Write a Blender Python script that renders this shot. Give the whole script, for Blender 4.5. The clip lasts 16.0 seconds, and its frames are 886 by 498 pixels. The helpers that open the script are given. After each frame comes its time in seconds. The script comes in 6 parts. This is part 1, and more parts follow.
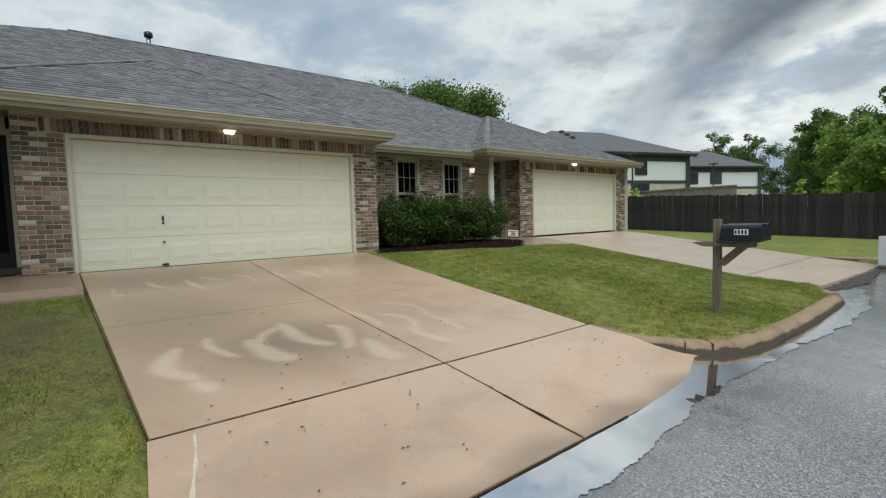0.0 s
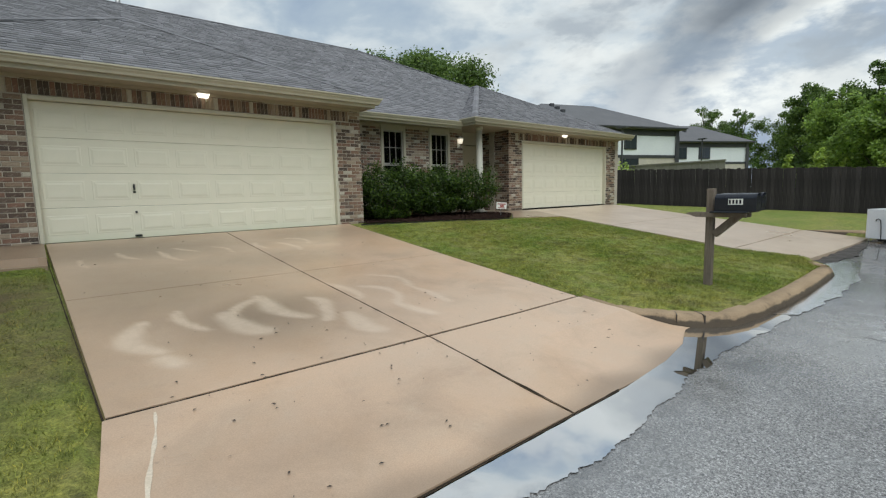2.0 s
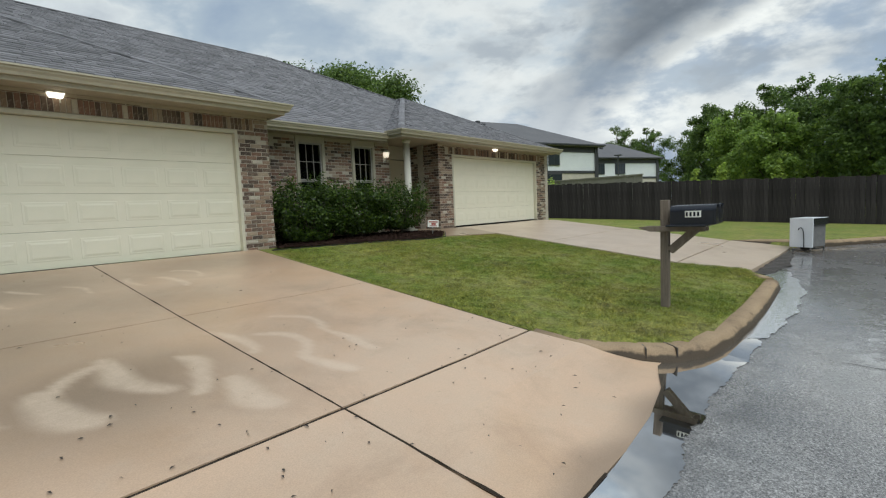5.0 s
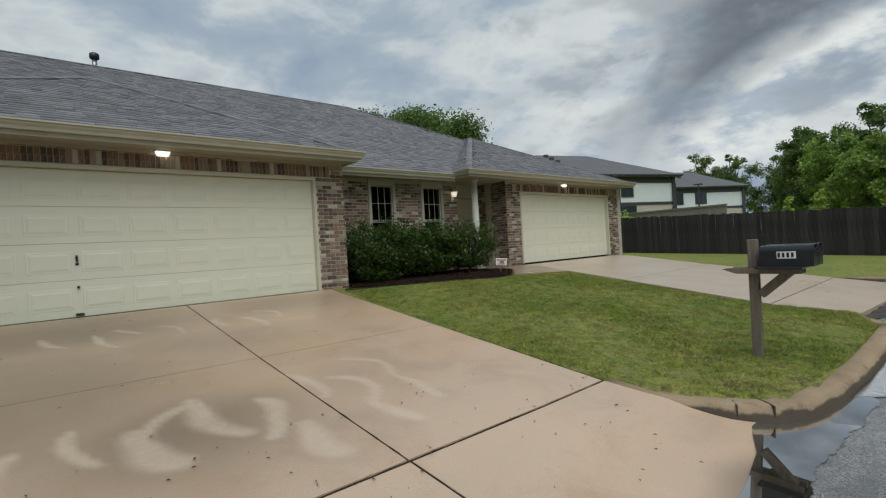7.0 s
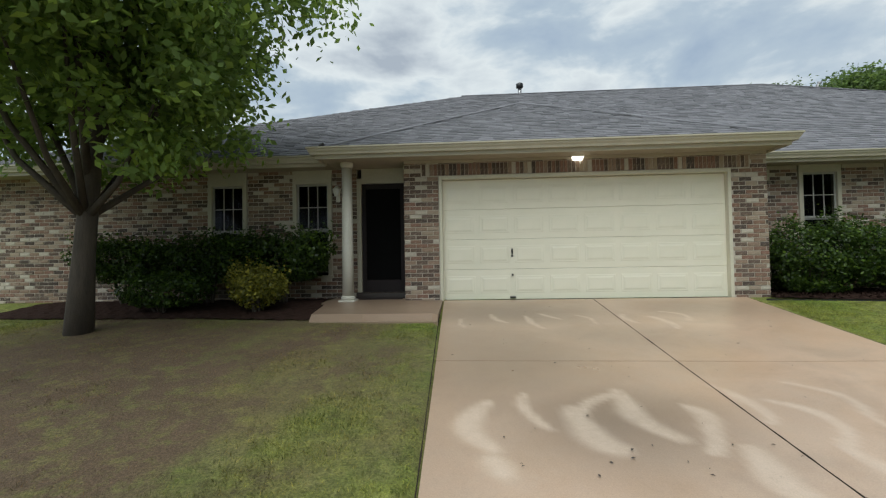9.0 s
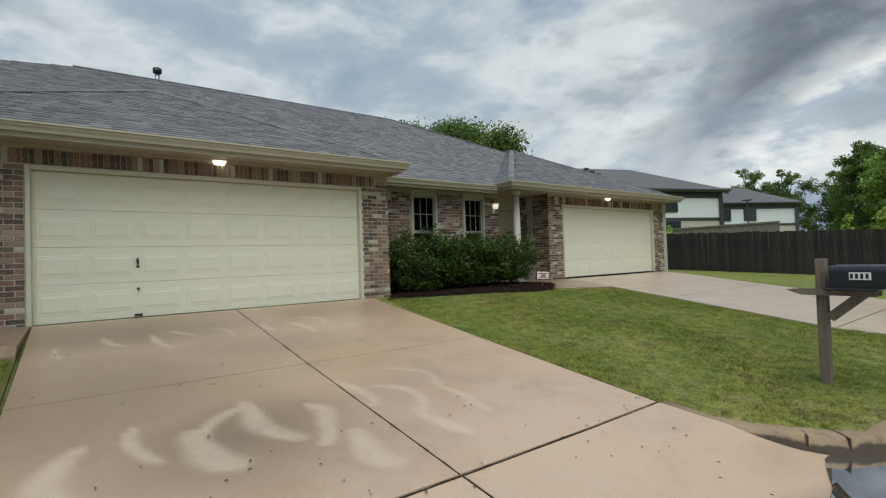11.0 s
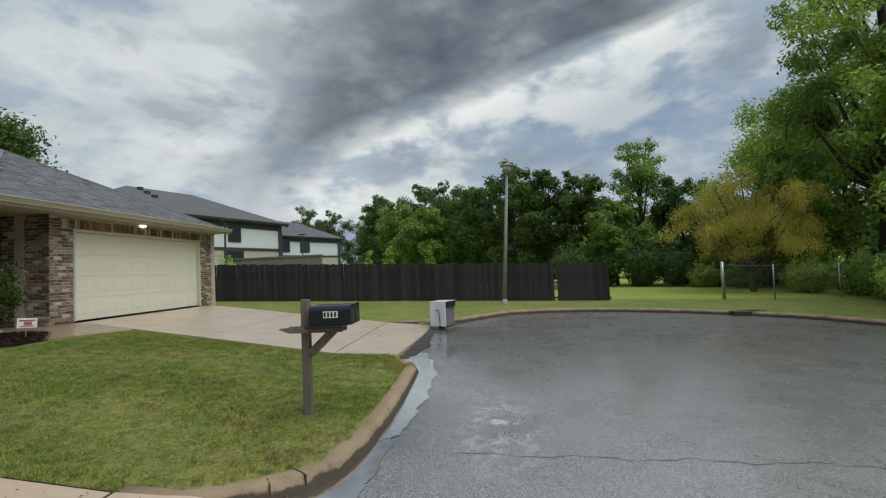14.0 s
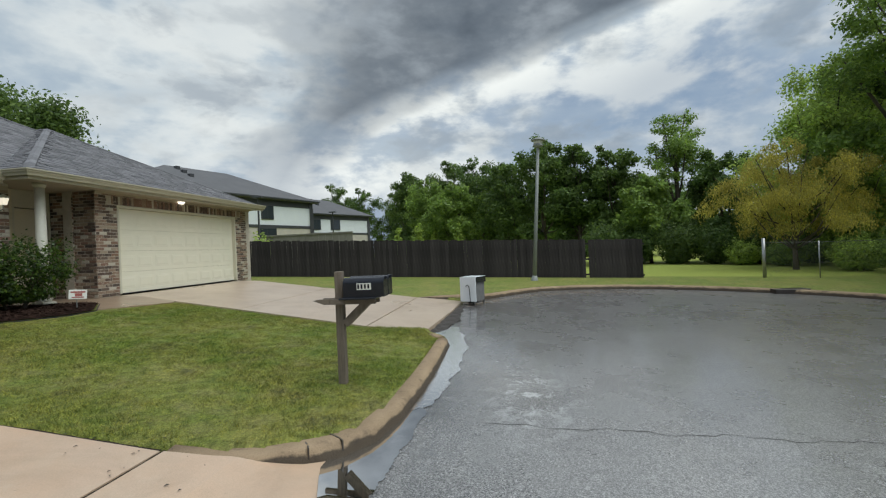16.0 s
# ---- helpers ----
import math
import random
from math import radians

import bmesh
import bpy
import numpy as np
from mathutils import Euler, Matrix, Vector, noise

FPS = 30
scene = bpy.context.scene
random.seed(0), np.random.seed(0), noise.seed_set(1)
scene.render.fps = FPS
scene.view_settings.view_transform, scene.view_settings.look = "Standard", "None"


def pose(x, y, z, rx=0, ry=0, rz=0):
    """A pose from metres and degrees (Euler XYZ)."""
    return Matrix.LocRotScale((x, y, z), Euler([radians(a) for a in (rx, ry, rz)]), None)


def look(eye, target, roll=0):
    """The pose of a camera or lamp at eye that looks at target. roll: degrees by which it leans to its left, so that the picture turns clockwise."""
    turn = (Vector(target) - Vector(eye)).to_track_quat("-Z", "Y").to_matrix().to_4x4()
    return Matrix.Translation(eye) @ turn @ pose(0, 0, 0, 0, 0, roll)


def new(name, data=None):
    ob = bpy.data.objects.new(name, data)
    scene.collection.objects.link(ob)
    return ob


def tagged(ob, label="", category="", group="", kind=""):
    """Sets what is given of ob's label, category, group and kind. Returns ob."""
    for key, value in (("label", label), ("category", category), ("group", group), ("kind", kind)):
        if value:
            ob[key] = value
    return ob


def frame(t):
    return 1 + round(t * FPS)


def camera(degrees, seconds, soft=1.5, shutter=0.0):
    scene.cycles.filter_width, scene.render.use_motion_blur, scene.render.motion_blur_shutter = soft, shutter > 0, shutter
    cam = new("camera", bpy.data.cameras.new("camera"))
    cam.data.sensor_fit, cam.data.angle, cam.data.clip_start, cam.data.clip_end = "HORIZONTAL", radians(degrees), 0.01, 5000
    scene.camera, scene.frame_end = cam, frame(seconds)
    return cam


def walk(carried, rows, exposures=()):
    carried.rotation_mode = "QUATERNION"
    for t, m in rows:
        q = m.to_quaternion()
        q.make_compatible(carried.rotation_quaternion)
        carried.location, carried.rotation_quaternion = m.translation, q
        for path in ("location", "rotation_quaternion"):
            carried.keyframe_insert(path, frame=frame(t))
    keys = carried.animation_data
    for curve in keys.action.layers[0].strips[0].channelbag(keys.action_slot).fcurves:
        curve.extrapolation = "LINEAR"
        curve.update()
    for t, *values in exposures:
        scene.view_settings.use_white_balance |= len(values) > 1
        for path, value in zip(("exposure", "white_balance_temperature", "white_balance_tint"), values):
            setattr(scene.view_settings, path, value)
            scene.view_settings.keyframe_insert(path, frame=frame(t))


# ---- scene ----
cam = camera(86.5, 16.0, soft=1.2)
PATH = [
    (0, (-0.084, -9.448, 0.713), (1.163, -7.889, 0.584), -1.6),
    (0.5, (-0.055, -9.448, 0.71), (1.164, -7.87, 0.563), -1.8),
    (1, (-0.037, -9.426, 0.691), (1.161, -7.834, 0.516), -1.7),
    (1.5, (0.016, -9.399, 0.653), (1.226, -7.82, 0.446), -1.6),
    (2, (0.103, -9.281, 0.624), (1.379, -7.758, 0.389), -1.4),
    (2.5, (0.216, -9.093, 0.652), (1.59, -7.66, 0.407), -1.2),
    (3, (0.514, -8.923, 0.622), (1.973, -7.577, 0.382), -1.0),
    (3.5, (0.703, -8.746, 0.605), (2.208, -7.448, 0.381), -1.0),
    (6, (0.915, -8.482, 0.662), (2.377, -7.122, 0.554), -3.9),
    (6.5, (0.924, -8.502, 0.721), (2.348, -7.098, 0.665), -3.8),
    (7, (0.917, -8.516, 0.729), (2.208, -6.989, 0.716), -3.3),
    (7.5, (0.882, -8.395, 0.681), (1.833, -6.636, 0.699), -2.3),
    (8, (0.725, -8.342, 0.693), (1.202, -6.4, 0.731), -1.3),
    (8.2, (0.642, -8.3, 0.688), (0.95, -6.325, 0.738), -1.1),
    (9.25, (0.58, -8.28, 0.70), (0.42, -6.29, 0.752), -1.0),
    (10.5, (0.795, -8.384, 0.726), (1.624, -6.565, 0.778), -1.6),
    (11, (0.817, -8.407, 0.73), (1.993, -6.79, 0.773), -1.9),
    (11.5, (0.85, -8.412, 0.725), (2.267, -7.003, 0.786), -2.2),
    (12, (0.939, -8.454, 0.798), (2.523, -7.237, 0.897), -2.8),
    (12.5, (1.197, -8.518, 0.9), (2.92, -7.511, 1.029), -3.3),
    (13, (1.485, -8.583, 0.903), (3.336, -7.836, 1.036), -3.5),
    (13.5, (1.629, -8.684, 0.886), (3.572, -8.222, 1.002), -3.2),
    (14, (1.675, -8.813, 0.868), (3.666, -8.641, 0.958), -2.6),
    (14.5, (1.678, -8.89, 0.851), (3.676, -8.942, 0.918), -2.4),
    (15, (1.638, -8.937, 0.842), (3.632, -9.073, 0.892), -2.4),
    (15.5, (1.642, -8.921, 0.836), (3.641, -8.964, 0.868), -2.6),
    (16, (1.713, -8.76, 0.81), (3.691, -8.464, 0.811), -2.5),
]
EXPOSURES = [(0.0, 0.0), (2.5, 0.05), (6.5, -0.17), (7.0, -0.26), (7.5, -0.14), (8.0, 0.03), (8.25, 0.12), (9.5, 0.10), (10.5, -0.01), (12.5, -0.36), (13.5, -0.26), (14.25, -0.15), (15.2, 0.02), (16.0, -0.05)]
walk(cam, [(t, look(eye, target, roll)) for t, eye, target, roll in PATH], EXPOSURES)

# ---- sky, sun, exposure ----
SUN_DIR = Vector((-0.20, -0.47, 0.86)).normalized()
world = bpy.data.worlds.new("sky")
scene.world = world
world.use_nodes = True


class Nodes:
    """Short calls to lay out a node tree."""

    def __init__(self, tree):
        self.tree = tree

    def add(self, kind, ins=None, **props):
        n = self.tree.nodes.new(kind)
        for k, v in props.items():
            setattr(n, k, v)
        for k, v in (ins or {}).items():
            if isinstance(v, bpy.types.NodeSocket):
                self.tree.links.new(v, n.inputs[k])
            else:
                n.inputs[k].default_value = v
        return n

    def link(self, a, b):
        self.tree.links.new(a, b)

    def math(self, op, a, b=0.0, clamp=False):
        return self.add("ShaderNodeMath", {0: a, 1: b}, operation=op, use_clamp=clamp).outputs[0]

    def ramp(self, fac, stops, mode="LINEAR"):
        n = self.add("ShaderNodeValToRGB", {0: fac})
        n.color_ramp.interpolation = mode
        while len(n.color_ramp.elements) < len(stops):
            n.color_ramp.elements.new(0.5)
        for e, (p, c) in zip(n.color_ramp.elements, stops):
            e.position = p
            e.color = (c, c, c, 1) if isinstance(c, (int, float)) else (*c, 1)
        return n.outputs[0]

    def mix(self, fac, a, b, mode="MIX"):
        n = self.add("ShaderNodeMix", {0: fac}, data_type="RGBA", blend_type=mode)
        for i, v in ((6, a), (7, b)):
            if isinstance(v, bpy.types.NodeSocket):
                self.link(v, n.inputs[i])
            else:
                n.inputs[i].default_value = (*v, 1) if len(v) == 3 else v
        return n.outputs[2]

    def noise(self, vec, scale, detail=4.0, rough=0.55, distort=0.0):
        return self.add("ShaderNodeTexNoise", {"Vector": vec, "Scale": scale, "Detail": detail, "Roughness": rough, "Distortion": distort}).outputs[0]


def build_sky():
    w = Nodes(world.node_tree)
    world.node_tree.nodes.clear()
    nish = w.add("ShaderNodeTexSky", sky_type="NISHITA", sun_disc=False,
                 sun_elevation=math.asin(SUN_DIR.z), sun_rotation=math.atan2(SUN_DIR.x, SUN_DIR.y))
    blue = w.mix(1.0, nish.outputs[0], (0.10, 0.10, 0.10), "MULTIPLY")
    way = w.add("ShaderNodeTexCoord").outputs["Generated"]
    s = w.add("ShaderNodeSeparateXYZ", {0: way})
    dx, dy, dz = s.outputs
    flat = w.add("ShaderNodeCombineXYZ", {0: dx, 1: dy, 2: w.math("MULTIPLY", dz, 2.1)}).outputs[0]
    tilted = w.add("ShaderNodeMapping", {"Vector": flat, "Rotation": (radians(-24), 0, radians(10)), "Scale": (0.9, 0.9, 1.15)}).outputs[0]
    veil = w.noise(tilted, 1.7, 5, 0.50, 0.3)
    puffs = w.noise(flat, 4.6, 7, 0.55, 0.2)
    tufts = w.noise(flat, 5.4, 8, 0.56, 0.1)
    az = w.math("MULTIPLY", w.math("ARCTAN2", dy, dx), 57.2958)
    el = w.math("MULTIPLY", w.math("ARCSINE", dz), 57.2958)
    # a light blue sky under a broken veil: white crowns, grey undersides
    body = w.math("ADD", w.math("MULTIPLY", veil, 0.55), w.math("MULTIPLY", puffs, 0.45))
    bright = w.ramp(body, [(0.36, (0.29, 0.39, 0.52)), (0.45, (0.36, 0.455, 0.565)), (0.51, (0.43, 0.525, 0.61)), (0.57, (0.68, 0.745, 0.77)), (0.61, (0.57, 0.635, 0.68)), (0.68, (0.37, 0.43, 0.50))])
    cover = w.ramp(body, [(0.32, 0.6), (0.45, 0.95), (0.6, 1.0)])
    sky = w.mix(cover, blue, bright)
    east = w.math("MULTIPLY", w.ramp(w.math("MULTIPLY", az, 0.01), [(0.30, 1.0), (0.62, 0.0)], "EASE"), w.ramp(dx, [(0.1, 0.0), (0.4, 1.0)]))
    crown = w.ramp(tufts, [(0.42, 0.0), (0.60, 1.0)], "EASE")
    sky = w.mix(w.math("MULTIPLY", w.math("MULTIPLY", crown, east), 0.72), sky, (0.69, 0.735, 0.745))
    sky = w.mix(w.math("MULTIPLY", w.math("MULTIPLY", w.ramp(puffs, [(0.52, 0.0), (0.64, 1.0)], "EASE"), east), 0.65), sky, (0.265, 0.325, 0.395))
    # bluer towards the horizon
    low = w.ramp(dz, [(0.03, 1.0), (0.21, 0.0)], "EASE")
    sky = w.mix(w.math("MULTIPLY", low, 0.72), sky, (0.315, 0.385, 0.50))
    # a heavy rain cloud, wide above and tapering down to the north-east
    wob = w.math("SUBTRACT", w.math("ADD", w.math("MULTIPLY", tufts, 0.45), w.math("MULTIPLY", w.noise(flat, 2.7, 7, 0.55, 0.2), 0.55)), 0.5)
    left = w.math("SUBTRACT", w.math("SUBTRACT", 36.0, w.math("MULTIPLY", el, 0.50)), az)
    right = w.math("SUBTRACT", az, w.math("SUBTRACT", 24.5, w.math("MULTIPLY", w.math("POWER", w.math("MAXIMUM", el, 0.0), 3.0), 0.0030)))
    depth = w.math("ADD", w.math("MINIMUM", left, right), w.math("MULTIPLY", wob, 27.0))
    mass = w.ramp(w.math("ADD", w.math("MULTIPLY", depth, 0.03), 0.10), [(0.0, 0.0), (0.16, 0.55), (0.38, 1.0)], "EASE")
    mass = w.math("MULTIPLY", w.math("MULTIPLY", mass, w.ramp(dx, [(0.2, 0.0), (0.5, 1.0)])), w.ramp(dz, [(0.07, 0.6), (0.25, 1.0), (0.62, 1.0), (0.82, 0.0)]))
    # the sun behind the cloud's southern rim
    gap = w.math("ADD", w.math("MULTIPLY", right, 0.025), 0.75)
    glow = w.math("MULTIPLY", w.ramp(gap, [(0.05, 0.0), (0.45, 0.55), (0.72, 1.0), (1.0, 0.4)], "EASE"), w.ramp(tufts, [(0.38, 0.15), (0.56, 1.0)], "EASE"))
    glow = w.math("MULTIPLY", glow, w.math("MULTIPLY", w.ramp(dx, [(0.55, 0.0), (0.8, 1.0)]), w.ramp(dz, [(0.05, 0.0), (0.14, 1.0), (0.40, 0.8), (0.6, 0.0)])))
    sky = w.mix(glow, sky, (1.02, 1.06, 1.02))
    shade = w.ramp(w.math("ADD", w.math("MULTIPLY", puffs, 0.5), w.math("MULTIPLY", tufts, 0.5)), [(0.36, (0.095, 0.118, 0.145)), (0.50, (0.165, 0.198, 0.235)), (0.64, (0.36, 0.415, 0.465))])
    shade = w.mix(w.ramp(dz, [(0.10, 0.9), (0.33, 0.0)], "EASE"), shade, (0.235, 0.300, 0.405))
    sky = w.mix(w.math("MULTIPLY", mass, 0.93), sky, shade)
    bg = w.add("ShaderNodeBackground", {0: sky, 1: 1.0})
    out = w.add("ShaderNodeOutputWorld", {0: bg.outputs[0]})
    return out


build_sky()
sun = new("sun", bpy.data.lights.new("sun", "SUN"))
sun.data.energy, sun.data.angle, sun.data.color = 2.8, radians(60), (0.94, 1.0, 0.995)
sun.matrix_world = look((30 * SUN_DIR.x, 30 * SUN_DIR.y, 30 * SUN_DIR.z), (0, 0, 0))


# ---- materials ----
def material(name, colour, rough=0.7, colour2=None, scale=6.0, fine=60.0, bump=0.15, bump_scale=None, metal=0.0,
             spec=0.5, island=None, stops=None, stretch=None, spread=0.5, wear=None, rough2=None, gritty=0.35):
    """A surface with broad and fine variation and relief. island: 'object' or 'island' shifts the colour piece by piece."""
    m = bpy.data.materials.new(name)
    m.use_nodes = True
    n = Nodes(m.node_tree)
    bsdf = m.node_tree.nodes["Principled BSDF"]
    vec = n.add("ShaderNodeTexCoord").outputs["Object"]
    if stretch:
        vec = n.add("ShaderNodeMapping", {"Vector": vec, "Scale": stretch}).outputs[0]
    broad = n.noise(vec, scale, 5, 0.6)
    grain = n.noise(vec, fine, 4, 0.6)
    colour2 = colour2 or tuple(c * 0.78 for c in colour)
    if stops:
        if island == "object":
            pick = n.add("ShaderNodeObjectInfo").outputs["Random"]
        else:
            pick = n.add("ShaderNodeNewGeometry").outputs["Random Per Island"]
        base = n.ramp(pick, stops, "CONSTANT")
        base = n.mix(n.ramp(broad, [(0.55, 0.0), (0.68, 0.6)]), base, colour2)
    else:
        base = n.mix(n.ramp(broad, [(0.5 - spread / 2, 0.0), (0.5 + spread / 2, 1.0)]), colour, colour2)
        if island:
            pick = n.add("ShaderNodeObjectInfo").outputs["Random"] if island == "object" else n.add("ShaderNodeNewGeometry").outputs["Random Per Island"]
            base = n.mix(1.0, base, n.ramp(pick, [(0.0, 0.72), (1.0, 1.22)]), "MULTIPLY")
    base = n.mix(gritty, base, n.ramp(grain, [(0.3, 0.55), (0.7, 1.35)]), "MULTIPLY")
    if wear:
        base = n.mix(n.ramp(n.noise(vec, wear[1], 6, 0.7), [(0.56, 0.0), (0.70, wear[2])]), base, wear[0])
    n.link(base, bsdf.inputs["Base Color"])
    if rough2 is None:
        bsdf.inputs["Roughness"].default_value = rough
    else:
        n.link(n.ramp(broad, [(0.38, rough), (0.62, rough2)]), bsdf.inputs["Roughness"])
    bsdf.inputs["Metallic"].default_value = metal
    bsdf.inputs["Specular IOR Level"].default_value = spec
    if bump:
        b = n.add("ShaderNodeBump", {"Strength": bump, "Distance": 0.01, "Height": n.noise(vec, bump_scale or fine, 4, 0.6)})
        n.link(b.outputs[0], bsdf.inputs["Normal"])
    return m


BRICKS = [(0.0, (0.218, 0.132, 0.092)), (0.15, (0.105, 0.072, 0.055)), (0.28, (0.262, 0.184, 0.130)), (0.42, (0.140, 0.100, 0.076)),
          (0.57, (0.218, 0.124, 0.088)), (0.68, (0.325, 0.255, 0.186)), (0.79, (0.082, 0.062, 0.050)), (0.89, (0.46, 0.41, 0.33))]
brick_mat = material("brick", (0.3, 0.2, 0.16), 0.85, (0.44, 0.365, 0.285), 13, 70, 0.6, 45, island="object", stops=BRICKS, spec=0.3)
brick_bed_mat = material("brick_far", (0.3, 0.2, 0.16), 0.85, (0.44, 0.365, 0.285), 13, 70, 0.6, 45, island="island", stops=BRICKS, spec=0.3)
mortar_mat = material("mortar", (0.53, 0.47, 0.39), 0.95, (0.37, 0.32, 0.26), 5, 120, 0.4, 90)
SHINGLE = (0.188, 0.183, 0.192)
shingle_mat = material("shingle", SHINGLE, 0.85, (0.155, 0.151, 0.160), 3, 140, 0.6, 120, island="object", spec=0.35)
shingle_bed_mat = material("shingle_far", SHINGLE, 0.85, (0.155, 0.151, 0.160), 3, 140, 0.6, 120, island="island", spec=0.35)
deck_mat = material("roof_felt", (0.05, 0.05, 0.05), 0.9)
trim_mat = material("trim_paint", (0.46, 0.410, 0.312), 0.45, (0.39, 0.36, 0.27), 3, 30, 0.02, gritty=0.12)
soffit_mat = material("soffit_khaki", (0.40, 0.34, 0.25), 0.7, (0.36, 0.31, 0.23), 3, 30, 0.02, gritty=0.12)
door_paint = material("garage_door_paint", (0.76, 0.712, 0.575), 0.42, (0.70, 0.67, 0.53), 2.5, 200, 0.03, 150, gritty=0.12)
muntin_mat = material("muntin_paint", (0.40, 0.38, 0.34), 0.5, None, 3, 40, 0.03)
white_mat = material("white_paint", (0.76, 0.75, 0.69), 0.45, (0.70, 0.68, 0.61), 3, 40, 0.02, gritty=0.08)
cream_mat = material("cream_paint", (0.50, 0.43, 0.30), 0.6, (0.46, 0.40, 0.28), 3, 40, 0.02, gritty=0.12)
dark_door_mat = material("dark_door", (0.022, 0.016, 0.015), 0.6, (0.016, 0.012, 0.012), 4, 60, 0.05, spec=0.2)
dark_metal = material("dark_metal", (0.05, 0.05, 0.05), 0.4, None, 8, 80, 0.05, metal=0.6)
black_plastic = material("black_enamel", (0.012, 0.013, 0.018), 0.22, (0.020, 0.021, 0.026), 6, 80, 0.03)
steel_mat = material("worn_steel", (0.42, 0.42, 0.42), 0.38, (0.32, 0.31, 0.30), 8, 80, 0.06, metal=0.9)
post_wood = material("weathered_post_wood", (0.215, 0.172, 0.132), 0.85, (0.115, 0.090, 0.068), 7, 60, 0.5, 30, stretch=(5, 5, 0.5))
fence_mat = material("weathered_fence_wood", (0.058, 0.050, 0.048), 0.9, (0.022, 0.019, 0.019), 4, 60, 0.5, 30, stretch=(6, 6, 0.4), island="object", wear=((0.135, 0.120, 0.110), 3.0, 0.55), spec=0.2)
concrete = (0.56, 0.42, 0.315)
kerb_mat = material("kerb_concrete", (0.37, 0.268, 0.170), 0.7, (0.235, 0.165, 0.104), 2.4, 90, 0.6, 60, wear=((0.085, 0.062, 0.045), 4.0, 0.75), spec=0.2)


def wet_shade_kerb(m):
    """Wet stain and painted face shade below an uneven edge, from the mesh's own attribute."""
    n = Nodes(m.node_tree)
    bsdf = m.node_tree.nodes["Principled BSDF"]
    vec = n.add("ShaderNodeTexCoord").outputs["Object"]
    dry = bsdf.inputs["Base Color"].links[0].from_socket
    line = n.math("ADD", n.add("ShaderNodeAttribute", attribute_name="wet_shade").outputs["Fac"], n.math("MULTIPLY", n.math("SUBTRACT", n.noise(vec, 5.0, 5, 0.65), 0.5), 1.1))
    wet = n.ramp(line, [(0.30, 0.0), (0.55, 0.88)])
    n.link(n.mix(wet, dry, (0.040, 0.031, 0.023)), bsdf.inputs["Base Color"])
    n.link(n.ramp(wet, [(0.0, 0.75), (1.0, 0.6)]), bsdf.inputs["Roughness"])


wet_shade_kerb(kerb_mat)
mulch_mat = material("bark_mulch", (0.050, 0.027, 0.020), 0.95, (0.022, 0.013, 0.010), 12, 70, 1.0, 40, spec=0.08, island="island")
soil_mat = material("wet_mud", (0.045, 0.033, 0.025), 0.35, (0.03, 0.022, 0.017), 6, 60, 0.6, 40)
joint_mat = material("joint_dirt", (0.022, 0.017, 0.013), 0.95, (0.045, 0.034, 0.025), 3, 60, 0.6, spec=0.1)
crack_mat = material("crack_silt", (0.055, 0.052, 0.050), 0.8, (0.12, 0.115, 0.11), 2.5, 60, 0.3, spec=0.2)
scrape_mat = material("pale_scrape", (0.60, 0.52, 0.42), 0.8, (0.50, 0.40, 0.30), 6, 60, 0.3)
wire_mat = material("galvanised_wire", (0.17, 0.175, 0.165), 0.6, (0.11, 0.115, 0.11), 6, 60, 0.1, metal=0.3)
# near-black tones: the unlit rooms' dimness is put into cloth and walls
curtain_mat = material("curtain_cloth", (0.010, 0.010, 0.011), 0.9, None, 5, 60, 0.1)
room_mat = material("dim_room", (0.02, 0.02, 0.02), 0.9, None, 3, 30, 0.0)
bark_mat = material("bark", (0.10, 0.078, 0.058), 0.9, (0.055, 0.045, 0.035), 5, 40, 0.9, 18, stretch=(2, 2, 0.5))


def leaf_material(name, colour, spread=0.35, gloss=0.45):
    m = bpy.data.materials.new(name)
    m.use_nodes = True
    n = Nodes(m.node_tree)
    bsdf = m.node_tree.nodes["Principled BSDF"]
    pick = n.add("ShaderNodeNewGeometry").outputs["Random Per Island"]
    dark, light = tuple(c * (1 - spread) for c in colour), (min(colour[0] * (1 + 1.4 * spread), 1), colour[1] * (1 + spread), colour[2])
    base = n.ramp(pick, [(0.0, dark), (0.6, colour), (1.0, light)])
    big = n.noise(n.add("ShaderNodeTexCoord").outputs["Object"], 0.5, 3)
    base = n.mix(1.0, base, n.ramp(big, [(0.35, 0.75), (0.65, 1.2)]), "MULTIPLY")
    n.link(base, bsdf.inputs["Base Color"])
    bsdf.inputs["Roughness"].default_value = gloss
    bsdf.inputs["Specular IOR Level"].default_value = 0.35
    thin = n.add("ShaderNodeBsdfTranslucent", {0: base})
    both = n.add("ShaderNodeMixShader", {0: 0.5, 1: bsdf.outputs[0], 2: thin.outputs[0]})
    n.link(both.outputs[0], m.node_tree.nodes["Material Output"].inputs[0])
    return m


def glass_material():
    m = bpy.data.materials.new("window_glass")
    m.use_nodes = True
    n = Nodes(m.node_tree)
    bsdf = m.node_tree.nodes["Principled BSDF"]
    bsdf.inputs["Base Color"].default_value = (0.45, 0.48, 0.48, 1)
    bsdf.inputs["Roughness"].default_value = 0.03
    bsdf.inputs["Transmission Weight"].default_value = 1.0
    bsdf.inputs["IOR"].default_value = 1.22
    return m


def lit_material(name, colour, strength):
    m = bpy.data.materials.new(name)
    m.use_nodes = True
    b = m.node_tree.nodes["Principled BSDF"]
    b.inputs["Base Color"].default_value = (*colour, 1)
    b.inputs["Emission Color"].default_value = (*colour, 1)
    b.inputs["Emission Strength"].default_value = strength
    return m


